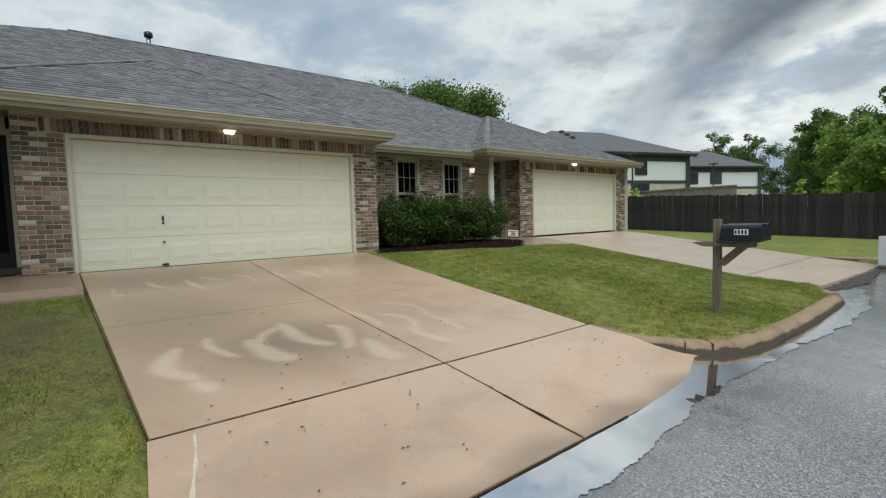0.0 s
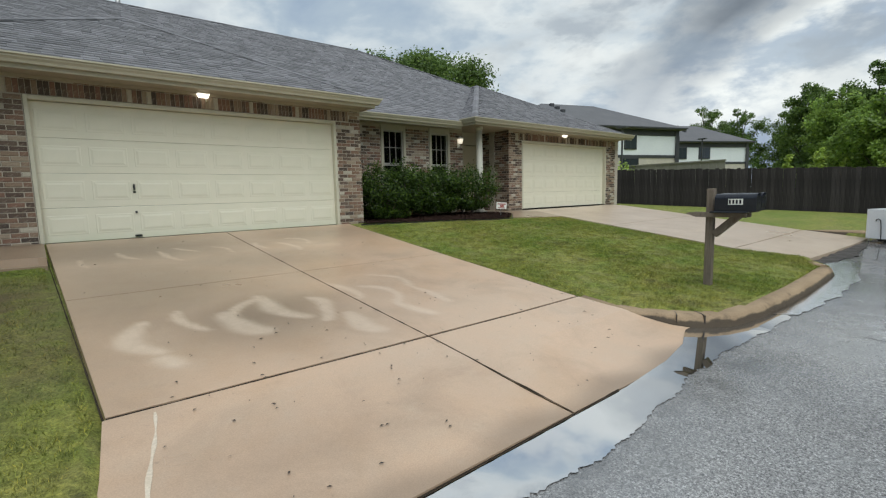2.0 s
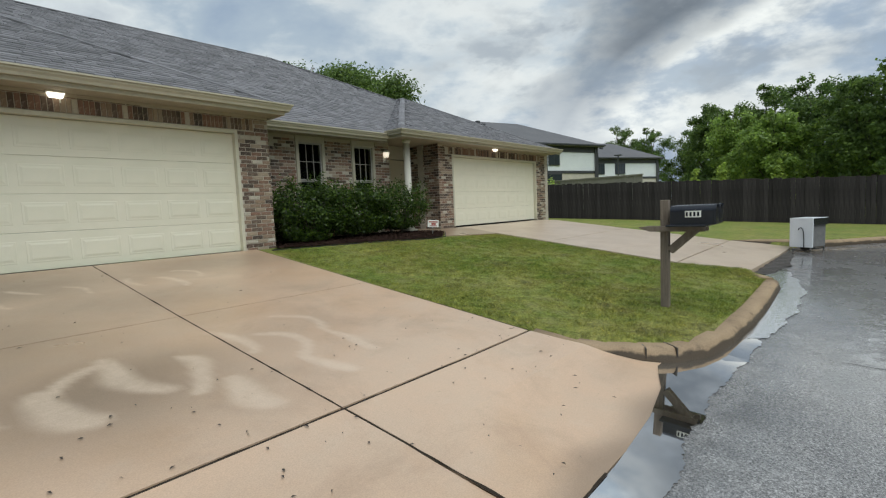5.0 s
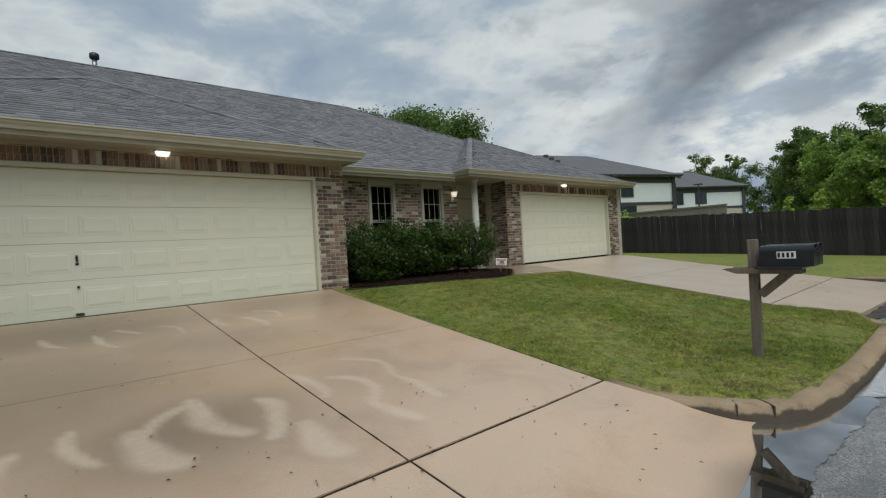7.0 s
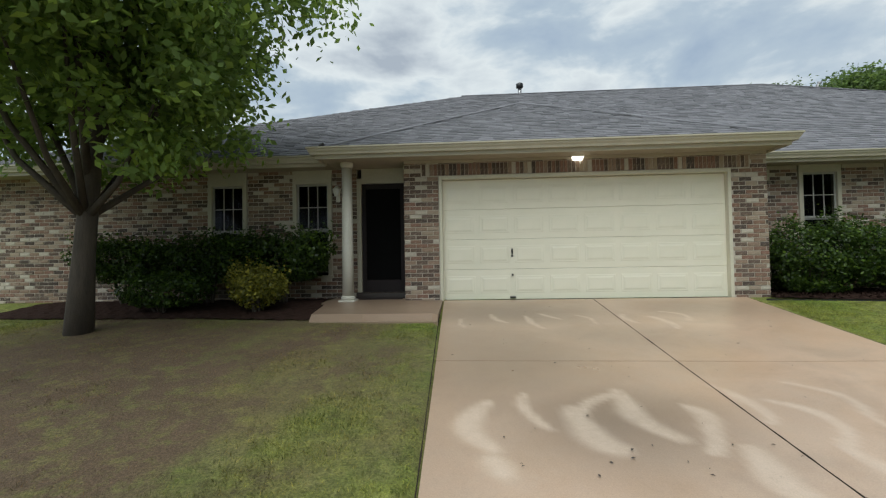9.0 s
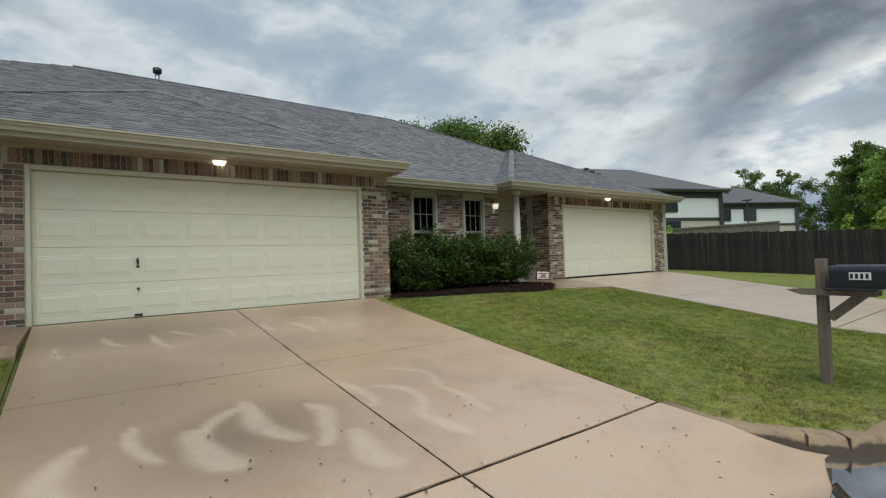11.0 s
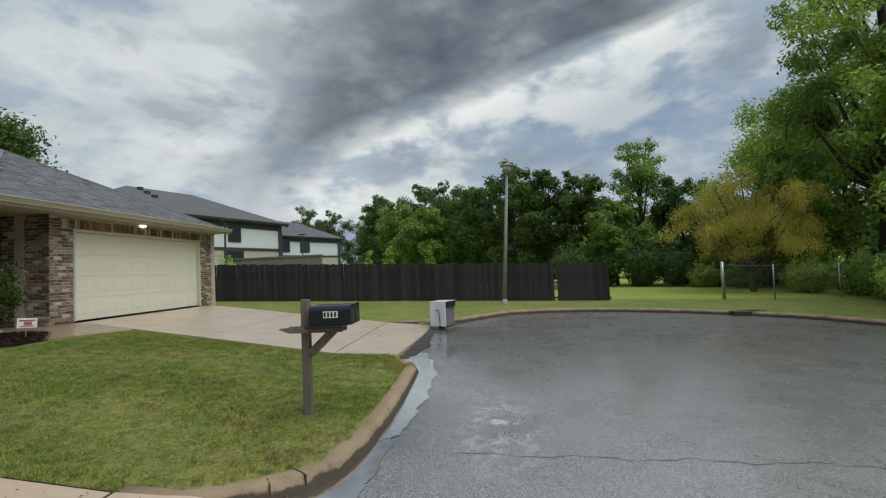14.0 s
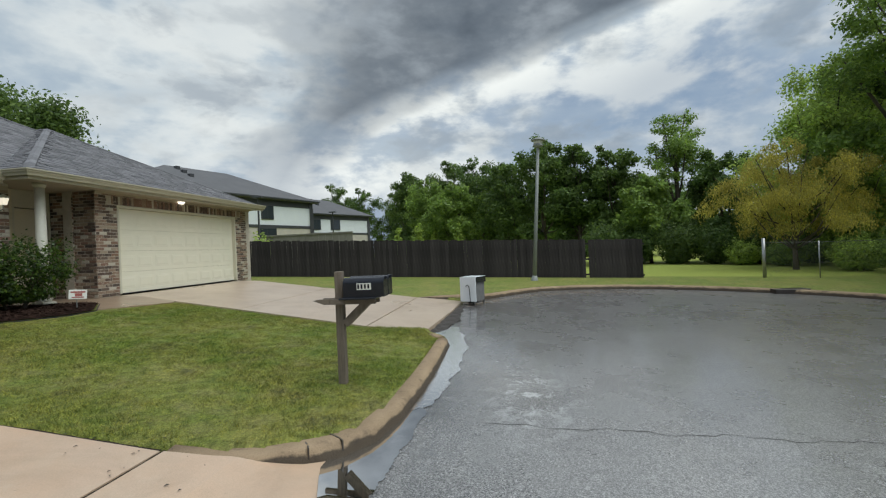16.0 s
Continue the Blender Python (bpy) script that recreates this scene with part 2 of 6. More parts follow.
def grass_material(name, blade):
    m = bpy.data.materials.new(name)
    m.use_nodes = True
    n = Nodes(m.node_tree)
    bsdf = m.node_tree.nodes["Principled BSDF"]
    vec = n.add("ShaderNodeTexCoord").outputs["Object"]
    broad, mid, fine = n.noise(vec, 0.8, 5, 0.65), n.noise(vec, 3.0, 5, 0.65), n.noise(vec, 55, 4, 0.7)
    base = n.mix(n.ramp(broad, [(0.38, 0.0), (0.64, 1.0)]), (0.142, 0.190, 0.036), (0.232, 0.230, 0.060))
    base = n.mix(n.ramp(mid, [(0.48, 0.0), (0.70, 0.7)]), base, (0.215, 0.200, 0.080))
    tuft = n.noise(vec, 11.0, 5, 0.72, 0.3)
    base = n.mix(1.0, base, n.ramp(tuft, [(0.34, (0.58, 0.60, 0.58)), (0.52, (1.0, 1.0, 1.0)), (0.68, (1.38, 1.30, 1.2))]), "MULTIPLY")
    dug = n.ramp(n.noise(vec, 1.6, 7, 0.74), [(0.58, 0.0), (0.67, 0.7)])
    base = n.mix(dug, base, (0.070, 0.066, 0.032))
    field = n.ramp(n.math("MULTIPLY", n.add("ShaderNodeSeparateXYZ", {0: vec}).outputs[0], 0.02), [(0.468, 0.0), (0.50, 0.85)])
    base = n.mix(field, base, n.mix(mid, (0.275, 0.340, 0.056), (0.33, 0.350, 0.085)))
    # bare soil, toned darker so that it also carries the tree's shade
    bare = n.add("ShaderNodeAttribute", attribute_name="bare").outputs["Fac"]
    bare = n.math("MULTIPLY", bare, n.ramp(n.noise(vec, 4.5, 6, 0.75), [(0.34, 0.55), (0.52, 1.0)]))
    base = n.mix(bare, base, n.mix(mid, (0.150, 0.098, 0.060), (0.080, 0.058, 0.036)))
    if blade:
        pick = n.add("ShaderNodeNewGeometry").outputs["Random Per Island"]
        base = n.mix(1.0, base, n.ramp(pick, [(0.0, (0.55, 0.60, 0.55)), (0.75, (1.22, 1.24, 1.05)), (1.0, (2.1, 1.75, 1.3))]), "MULTIPLY")
    else:
        base = n.mix(0.8, base, n.ramp(fine, [(0.3, 0.45), (0.7, 1.75)]), "MULTIPLY")
        b = n.add("ShaderNodeBump", {"Strength": 0.9, "Distance": 0.03, "Height": fine})
        n.link(b.outputs[0], bsdf.inputs["Normal"])
    n.link(base, bsdf.inputs["Base Color"])
    bsdf.inputs["Roughness"].default_value = 0.75
    bsdf.inputs["Specular IOR Level"].default_value = 0.2
    return m


def driveway_material(name, tone, tone2, rust):
    """Tinted concrete, damp in patches; the attribute 'dried' marks pale crescents where the water has gone."""
    m = bpy.data.materials.new(name)
    m.use_nodes = True
    n = Nodes(m.node_tree)
    bsdf = m.node_tree.nodes["Principled BSDF"]
    vec = n.add("ShaderNodeTexCoord").outputs["Object"]
    broad, mid, fine = n.noise(vec, 0.45, 5, 0.6), n.noise(vec, 2.2, 6, 0.65), n.noise(vec, 120, 3, 0.6)
    base = n.mix(n.ramp(broad, [(0.36, 0.0), (0.66, 1.0)]), tone, tone2)
    base = n.mix(n.ramp(mid, [(0.42, 0.0), (0.75, 0.55)]), base, (0.49, 0.375, 0.275))
    ochre = n.ramp(n.noise(vec, 0.8, 5, 0.6, 0.4), [(0.50, 0.0), (0.68, rust)])
    base = n.mix(ochre, base, (0.46, 0.275, 0.145))
    stain = n.ramp(n.noise(vec, 1.25, 8, 0.68, 0.5), [(0.50, 0.0), (0.70, 0.38)])
    base = n.mix(stain, base, (0.265, 0.172, 0.108))
    pale = n.ramp(n.noise(vec, 3.6, 7, 0.72), [(0.58, 0.0), (0.72, 0.4)])
    base = n.mix(pale, base, (0.56, 0.43, 0.32))
    damp = n.add("ShaderNodeAttribute", attribute_name="damp").outputs["Fac"]
    base = n.mix(damp, base, (0.198, 0.138, 0.092))
    dried = n.add("ShaderNodeAttribute", attribute_name="dried").outputs["Fac"]
    edge = n.math("MULTIPLY", dried, n.ramp(n.noise(vec, 9, 5, 0.7), [(0.25, 0.55), (0.6, 1.0)]))
    base = n.mix(edge, base, (0.62, 0.49, 0.375))
    base = n.mix(0.3, base, n.ramp(fine, [(0.3, 0.6), (0.7, 1.35)]), "MULTIPLY")
    spots = n.ramp(n.noise(vec, 17, 3, 0.5), [(0.72, 0.0), (0.78, 0.5)])
    base = n.mix(spots, base, (0.22, 0.16, 0.115))
    n.link(base, bsdf.inputs["Base Color"])
    n.link(n.ramp(broad, [(0.35, 0.27), (0.65, 0.42)]), bsdf.inputs["Roughness"])
    bsdf.inputs["IOR"].default_value = 1.7
    b = n.add("ShaderNodeBump", {"Strength": 0.12, "Distance": 0.004, "Height": fine})
    n.link(b.outputs[0], bsdf.inputs["Normal"])
    return m


def asphalt_material():
    m = bpy.data.materials.new("wet_asphalt")
    m.use_nodes = True
    n = Nodes(m.node_tree)
    bsdf = m.node_tree.nodes["Principled BSDF"]
    vec = n.add("ShaderNodeTexCoord").outputs["Object"]
    broad, mid = n.noise(vec, 0.22, 5, 0.6), n.noise(vec, 1.4, 6, 0.65)
    cells = n.add("ShaderNodeTexVoronoi", {"Vector": vec, "Scale": 150.0})
    stone, chip = cells.outputs["Distance"], n.add("ShaderNodeSeparateColor", {0: cells.outputs["Color"]}).outputs[0]
    speck = n.math("ADD", n.noise(vec, 62, 4, 0.8), n.math("MULTIPLY", n.math("SUBTRACT", mid, 0.5), 0.35))
    base = n.mix(n.ramp(broad, [(0.38, 0.0), (0.62, 1.0)]), (0.195, 0.185, 0.181), (0.275, 0.262, 0.255))
    base = n.mix(n.ramp(speck, [(0.49, 0.0), (0.62, 0.65)]), base, (0.40, 0.395, 0.385))
    base = n.mix(n.ramp(mid, [(0.55, 0.0), (0.75, 0.28)]), base, (0.070, 0.070, 0.072))
    grit = n.ramp(n.noise(vec, 52, 3, 0.7), [(0.40, 0.12), (0.58, 1.55)])
    base = n.mix(0.45, base, grit, "MULTIPLY")
    base = n.mix(0.75, base, n.ramp(chip, [(0.0, 0.30), (0.35, 0.80), (0.75, 1.20), (1.0, 1.75)]), "MULTIPLY")
    n.link(base, bsdf.inputs["Base Color"])
    east_x, south_y, _ = n.add("ShaderNodeSeparateXYZ", {0: vec}).outputs
    # a thin film of water by the gutter, and pale scuffs where it dries
    film = n.math("MULTIPLY", n.ramp(n.math("MULTIPLY", south_y, -0.1), [(0.775, 1.0), (0.93, 0.0)], "EASE"), n.ramp(n.noise(vec, 1.9, 6, 0.7), [(0.42, 0.15), (0.60, 1.0)]))
    spot = n.add("ShaderNodeMapping", {"Vector": vec, "Location": (-7.5 * 0.55, 8.9 * 1.5, 0.0), "Scale": (0.55, 1.5, 0.0)}).outputs[0]
    near = n.ramp(n.add("ShaderNodeVectorMath", {0: spot}, operation="LENGTH").outputs["Value"], [(0.1, 1.0), (1.0, 0.0)])
    scuff = n.math("MULTIPLY", near, n.ramp(n.noise(vec, 5.5, 8, 0.78, 0.6), [(0.52, 0.0), (0.58, 0.9)]))
    soaked = n.math("MULTIPLY", n.ramp(n.math("MULTIPLY", south_y, -0.1), [(0.780, 0.6), (0.83, 0.0)], "EASE"), n.ramp(n.noise(vec, 2.6, 5, 0.7), [(0.40, 0.2), (0.58, 1.0)]))
    base = n.mix(soaked, base, (0.045, 0.045, 0.046))
    base = n.mix(scuff, base, (0.60, 0.60, 0.59))
    worn = n.ramp(n.math("MULTIPLY", n.math("ADD", east_x, n.math("MULTIPLY", broad, 5.0)), 0.05), [(0.42, 0.0), (0.74, 0.85)])
    base = n.mix(worn, base, (0.122, 0.111, 0.107))
    n.link(n.math("ADD", n.math("MULTIPLY", film, 0.65), 0.35), bsdf.inputs["Coat Weight"])
    bsdf.inputs["Coat Roughness"].default_value = 0.12
    bsdf.inputs["Coat IOR"].default_value = 1.9
    n.link(base, bsdf.inputs["Base Color"])
    rough = n.ramp(n.math("ADD", n.math("MULTIPLY", broad, 0.6), n.math("MULTIPLY", mid, 0.4)), [(0.42, 0.17), (0.58, 0.40)])
    n.link(n.math("MULTIPLY", rough, n.math("SUBTRACT", 1.0, n.math("MULTIPLY", film, 0.55))), bsdf.inputs["Roughness"])
    bsdf.inputs["IOR"].default_value = 1.7
    b = n.add("ShaderNodeBump", {"Strength": 0.28, "Distance": 0.005, "Height": n.math("SUBTRACT", n.math("MULTIPLY", chip, 0.7), stone)})
    n.link(b.outputs[0], bsdf.inputs["Normal"])
    return m


def water_material(name, ripple, mirror):
    m = bpy.data.materials.new(name)
    m.use_nodes = True
    n = Nodes(m.node_tree)
    bsdf = m.node_tree.nodes["Principled BSDF"]
    vec = n.add("ShaderNodeTexCoord").outputs["Object"]
    base = n.mix(n.noise(vec, 2.5, 4), (0.040, 0.037, 0.034), (0.075, 0.068, 0.060))
    if ripple:
        # pale streaks paint the sky's glare into the base colour, clear of the kerb
        sky_glare = n.noise(n.add("ShaderNodeMapping", {"Vector": vec, "Scale": (1.6, 6.0, 1.0)}).outputs[0], 2.2, 7, 0.7, 0.5)
        off = n.ramp(n.math("MULTIPLY", n.add("ShaderNodeSeparateXYZ", {0: vec}).outputs[1], -0.1), [(0.768, 0.0), (0.780, 1.0)])
        sky_glare = n.math("MULTIPLY", sky_glare, off)
        base = n.mix(n.ramp(sky_glare, [(0.46, 0.0), (0.62, 0.8)]), base, (0.56, 0.57, 0.57))
    n.link(base, bsdf.inputs["Base Color"])
    bsdf.inputs["Roughness"].default_value = 0.07 if ripple else 0.02
    bsdf.inputs["IOR"].default_value = mirror
    bsdf.inputs["Specular IOR Level"].default_value = 1.0
    if ripple:
        b = n.add("ShaderNodeBump", {"Strength": ripple, "Distance": 0.03, "Height": n.noise(vec, 16, 4, 0.65)})
        n.link(b.outputs[0], bsdf.inputs["Normal"])
    return m


glass_mat = glass_material()
lawn_mat, blade_mat = grass_material("lawn_turf", False), grass_material("grass_blade", True)
drive_mat = driveway_material("driveway_concrete", (0.575, 0.385, 0.255), (0.50, 0.352, 0.248), 0.42)
pale_drive_mat = driveway_material("pale_driveway_concrete", (0.50, 0.385, 0.285), (0.43, 0.335, 0.255), 0.1)
road_mat = asphalt_material()
puddle_mat, rill_mat = water_material("puddle_water", 0.0, 4.4), water_material("running_water", 0.12, 8.0)


# ---- mesh helpers ----
from mathutils import geometry

class Shape:
    """Collects vertices and faces of one mesh."""

    def __init__(self):
        self.v, self.f = [], []

    def raw(self, pts, faces):
        o = len(self.v)
        self.v += [tuple(p) for p in pts]
        self.f += [tuple(o + i for i in f) for f in faces]
        return self

    def box(self, a, b, m=None, c=0.0):
        """A box from corner a to corner b, with chamfer c, turned by m."""
        (x0, y0, z0), (x1, y1, z1) = a, b
        if c <= 0:
            pts = [(x0, y0, z0), (x1, y0, z0), (x1, y1, z0), (x0, y1, z0), (x0, y0, z1), (x1, y0, z1), (x1, y1, z1), (x0, y1, z1)]
            fcs = [(0, 3, 2, 1), (4, 5, 6, 7), (0, 1, 5, 4), (1, 2, 6, 5), (2, 3, 7, 6), (3, 0, 4, 7)]
        else:
            bm = bmesh.new()
            bmesh.ops.create_cube(bm, size=1.0)
            for v in bm.verts:
                v.co = Vector(((x0 + x1) / 2 + v.co.x * (x1 - x0), (y0 + y1) / 2 + v.co.y * (y1 - y0), (z0 + z1) / 2 + v.co.z * (z1 - z0)))
            bmesh.ops.bevel(bm, geom=bm.edges[:], offset=c, segments=1, affect="EDGES", profile=0.5)
            bm.verts.index_update()
            pts, fcs = [v.co.copy() for v in bm.verts], [[v.index for v in f.verts] for f in bm.faces]
            bm.free()
        if m is not None:
            pts = [m @ Vector(p) for p in pts]
        return self.raw(pts, fcs)

    def tube(self, path, radii, n=10, caps=True):
        """A round bar along a path, with a radius at each of its points."""
        path = [Vector(p) for p in path]
        rings, o = len(path), len(self.v)
        for i, p in enumerate(path):
            d = (path[min(i + 1, rings - 1)] - path[max(i - 1, 0)]).normalized()
            side = d.cross(Vector((0, 0, 1)) if abs(d.z) < 0.9 else Vector((1, 0, 0))).normalized()
            up = side.cross(d)
            r = radii[i] if isinstance(radii, (list, tuple)) else radii
            for k in range(n):
                a = 2 * math.pi * k / n
                self.v.append(tuple(p + r * (math.cos(a) * side + math.sin(a) * up)))
        for i in range(rings - 1):
            for k in range(n):
                a, b = o + i * n + k, o + i * n + (k + 1) % n
                self.f.append((a, b, b + n, a + n))
        if caps:
            self.f.append(tuple(o + k for k in range(n))[::-1])
            self.f.append(tuple(o + (rings - 1) * n + k for k in range(n)))
        return self

    def sweep(self, path, profile, closed_ends=True):
        """A profile of (out, up) points carried along a level path; out is to the right of the way."""
        path = [Vector(p) for p in path]
        n, o = len(profile), len(self.v)
        for i, p in enumerate(path):
            d0 = (p - path[i - 1]) if i else (path[1] - p)
            d1 = (path[i + 1] - p) if i < len(path) - 1 else d0
            d0, d1 = Vector((d0.x, d0.y, 0)).normalized(), Vector((d1.x, d1.y, 0)).normalized()
            r0, r1 = Vector((d0.y, -d0.x, 0)), Vector((d1.y, -d1.x, 0))
            r = (r0 + r1).normalized()
            r = r / max(r.dot(r0), 0.35)
            for a, b in profile:
                self.v.append(tuple(p + r * a + Vector((0, 0, b))))
        for i in range(len(path) - 1):
            for k in range(n):
                a, b = o + i * n + k, o + i * n + (k + 1) % n
                self.f.append((a, a + n, b + n, b))
        if closed_ends:
            self.f.append(tuple(o + k for k in range(n)))
            self.f.append(tuple(o + (len(path) - 1) * n + k for k in range(n))[::-1])
        return self

    def mesh(self, name, mat, smooth=False):
        me = bpy.data.meshes.new(name)
        me.from_pydata(self.v, [], self.f)
        me.materials.append(mat)
        me.validate()
        if smooth:
            me.polygons.foreach_set("use_smooth", [True] * len(me.polygons))
        return me


def thing(name, label, category, at=(0, 0, 0), group="", kind="", turn=0.0):
    ob = new(name)
    ob.matrix_basis = pose(*at, 0, 0, turn)
    ob.empty_display_size = 0.1
    return tagged(ob, label, category, group, kind)


def part(name, shape, mat, parent=None, label="", smooth=False, kind=""):
    """Links a shape, or a finished mesh, as one object under a thing or a part."""
    ob = new(name, shape if isinstance(shape, bpy.types.Mesh) else shape.mesh(name, mat, smooth))
    ob.parent = parent
    return tagged(ob, label, kind=kind)


def solo(name, shape, mat, label, category, group="", kind="", smooth=False):
    return tagged(part(name, shape, mat, smooth=smooth), label, category, group, kind)


def fast_mesh(name, verts, faces_n, mat, smooth=False):
    """A mesh from an array of vertices, whose faces each take the next faces_n vertices in turn."""
    me = bpy.data.meshes.new(name)
    n = len(verts)
    me.vertices.add(n)
    me.vertices.foreach_set("co", np.asarray(verts, np.float32).ravel())
    me.loops.add(n)
    me.loops.foreach_set("vertex_index", np.arange(n, dtype=np.int32))
    me.polygons.add(n // faces_n)
    me.polygons.foreach_set("loop_start", np.arange(0, n, faces_n, dtype=np.int32))
    me.polygons.foreach_set("loop_total", np.full(n // faces_n, faces_n, np.int32))
    me.materials.append(mat)
    me.update(calc_edges=True)
    return me


def inside(poly, x, y):
    """Which of the points lie in the polygon."""
    x, y = np.asarray(x, float), np.asarray(y, float)
    hit = np.zeros(x.shape, bool)
    for (x0, y0), (x1, y1) in zip(poly, poly[1:] + poly[:1]):
        if y0 != y1:
            cross = ((y0 > y) != (y1 > y)) & (x < (x1 - x0) * (y - y0) / (y1 - y0) + x0)
            hit ^= cross
    return hit


def sheet(name, poly, step, height, mat, skirt=0.0):
    """A surface over a polygon, on a fine net of points, with a skirt that goes down all round."""
    edge = []
    for (x0, y0), (x1, y1) in zip(poly, poly[1:] + poly[:1]):
        k = max(1, int(math.hypot(x1 - x0, y1 - y0) / step))
        edge += [(x0 + (x1 - x0) * i / k, y0 + (y1 - y0) * i / k) for i in range(k)]
    xs, ys = [p[0] for p in edge], [p[1] for p in edge]
    gx, gy = np.meshgrid(np.arange(min(xs) + step / 2, max(xs), step), np.arange(min(ys) + step / 2, max(ys), step))
    gx, gy = gx.ravel(), gy.ravel()
    ok = inside(edge, gx, gy)
    ex, ey = np.array(xs), np.array(ys)
    gx, gy = gx[ok], gy[ok]
    if len(gx):
        near = np.array([np.min((ex - a) ** 2 + (ey - b) ** 2) for a, b in zip(gx, gy)]) if len(gx) < 40000 else np.full(len(gx), 9.0)
        gx, gy = gx[near > (step * 0.4) ** 2], gy[near > (step * 0.4) ** 2]
    pts = [Vector(p) for p in edge] + [Vector((a, b)) for a, b in zip(gx, gy)]
    n = len(edge)
    co, _, faces, *_ = geometry.delaunay_2d_cdt(pts, [(i, (i + 1) % n) for i in range(n)], [], 1, 1e-5)
    s = Shape().raw([(p.x, p.y, height(p.x, p.y)) for p in co], [tuple(f) for f in faces])
    if skirt:
        ring = [(a, b, height(a, b)) for a, b in edge]
        s.raw(ring + [(a, b, c - skirt) for a, b, c in ring], [(i, i + n, (i + 1) % n + n, (i + 1) % n) for i in range(n)])
    return s.mesh(name, mat)


# ---- the lie of the land ----
def street_z(x, y):
    return np.interp(x, [6, 15, 20], [-0.95, -0.72, -0.70]) + 0.035 * (np.clip(y, -22, 5) + 7.6)


def fall(x):
    return np.interp(x, [0, 4, 6, 10, 15], [0.112, 0.118, 0.117, 0.095, 0.093])


def drive_z(x, y):
    """Driveway level: down from the garage floor, steeper over the apron to the gutter."""
    d = np.clip(-np.asarray(y, float), 0, 7.5)
    top = 6 * fall(x)
    return np.where(d < 6, -d * fall(x), -top + (d - 6) / 1.45 * (street_z(x, -7.45) + 0.012 + top))


def lawn_z(x, y):
    x, y = np.asarray(x, float), np.asarray(y, float)
    d = np.clip(-y, 0, 7.5)
    top = 6 * fall(x)
    north = np.where(d < 6, -d * fall(x), -top + (d - 6) / 1.5 * (street_z(x, -7.5) + 0.135 + top))
    e = -0.13 - 0.037 * (4 - np.clip(y, -22, 4))
    k = np.clip((x - 15.2) / 3.0, 0, 1)
    k = np.maximum(k, np.clip((-y - 9) / 2, 0, 1))
    return north * (1 - k) + e * k


KERB_MID = [(5.08, -5.97), (5.13, -6.30), (5.23, -6.65), (5.38, -6.96), (5.60, -7.22), (5.93, -7.40), (6.5, -7.51), (7.4, -7.575), (8.3, -7.59), (9.72, -7.57)]
KERB_WEST = [(-40, -7.56), (-20, -7.56), (-6, -7.56), (-1.5, -7.56), (-0.9, -7.55), (-0.5, -7.53), (-0.22, -7.46)]
KERB_BULB = [(15.05, -6.0), (15.05, -6.6), (15.2, -7.15), (15.6, -7.75), (16.2, -8.2), (17.0, -8.7), (18.2, -9.6), (18.9, -10.9), (19.2, -12.4), (19.1, -13.9),
             (18.6, -15.6), (17.8, -17.2), (16.7, -18.5), (15.2, -19.3), (13.3, -19.3), (11.6, -18.5), (9.8, -17.2), (8.0, -16.4), (5.0, -16.0), (-40, -16.0)]
DRIVE_MID_ALL = [(0.06, 0.0), (5.16, 0.0), (5.08, -3.7), (5.06, -5.93), (5.30, -6.7), (5.62, -7.24), (5.45, -7.5), (-0.28, -7.5), (0.10, -6.9), (0.16, -6.5), (0.22, -5.98)]
DRIVE_EAST_ALL = [(11.95, 0.9), (17.05, 0.9), (15.0, -6.0), (14.9, -7.3), (13.3, -7.22), (10.55, -7.04), (10.15, -6.02), (11.3, -1.1)]
ROAD = KERB_WEST[:4] + [(-0.6, -7.5), (0.0, -7.45), (5.08, -7.44), (5.30, -7.28), (5.40, -7.02), (5.62, -7.26), (5.95, -7.43), (6.5, -7.54), (7.4, -7.61), (9.76, -7.60), (10.5, -7.06), (13.3, -7.20), (14.9, -7.28), (15.3, -7.4)] + KERB_BULB[3:]


def bare_shade_at(x, y):
    """How far the turf is worn to soil, 0 to 1; the dark tone also paints the garden tree's shade."""
    wave = 0.5 * np.sin(1.9 * x + 1.3 * y) + 0.35 * np.sin(4.1 * x - 2.7 * y + 1) + 0.3 * np.sin(9 * x + 7 * y) * np.sin(6 * x - 8 * y)
    return np.clip(1.86 - 1.05 * np.hypot((x + 3.7) / 2.7, (y + 3.9) / 3.0) + 0.40 * wave, 0, 1)


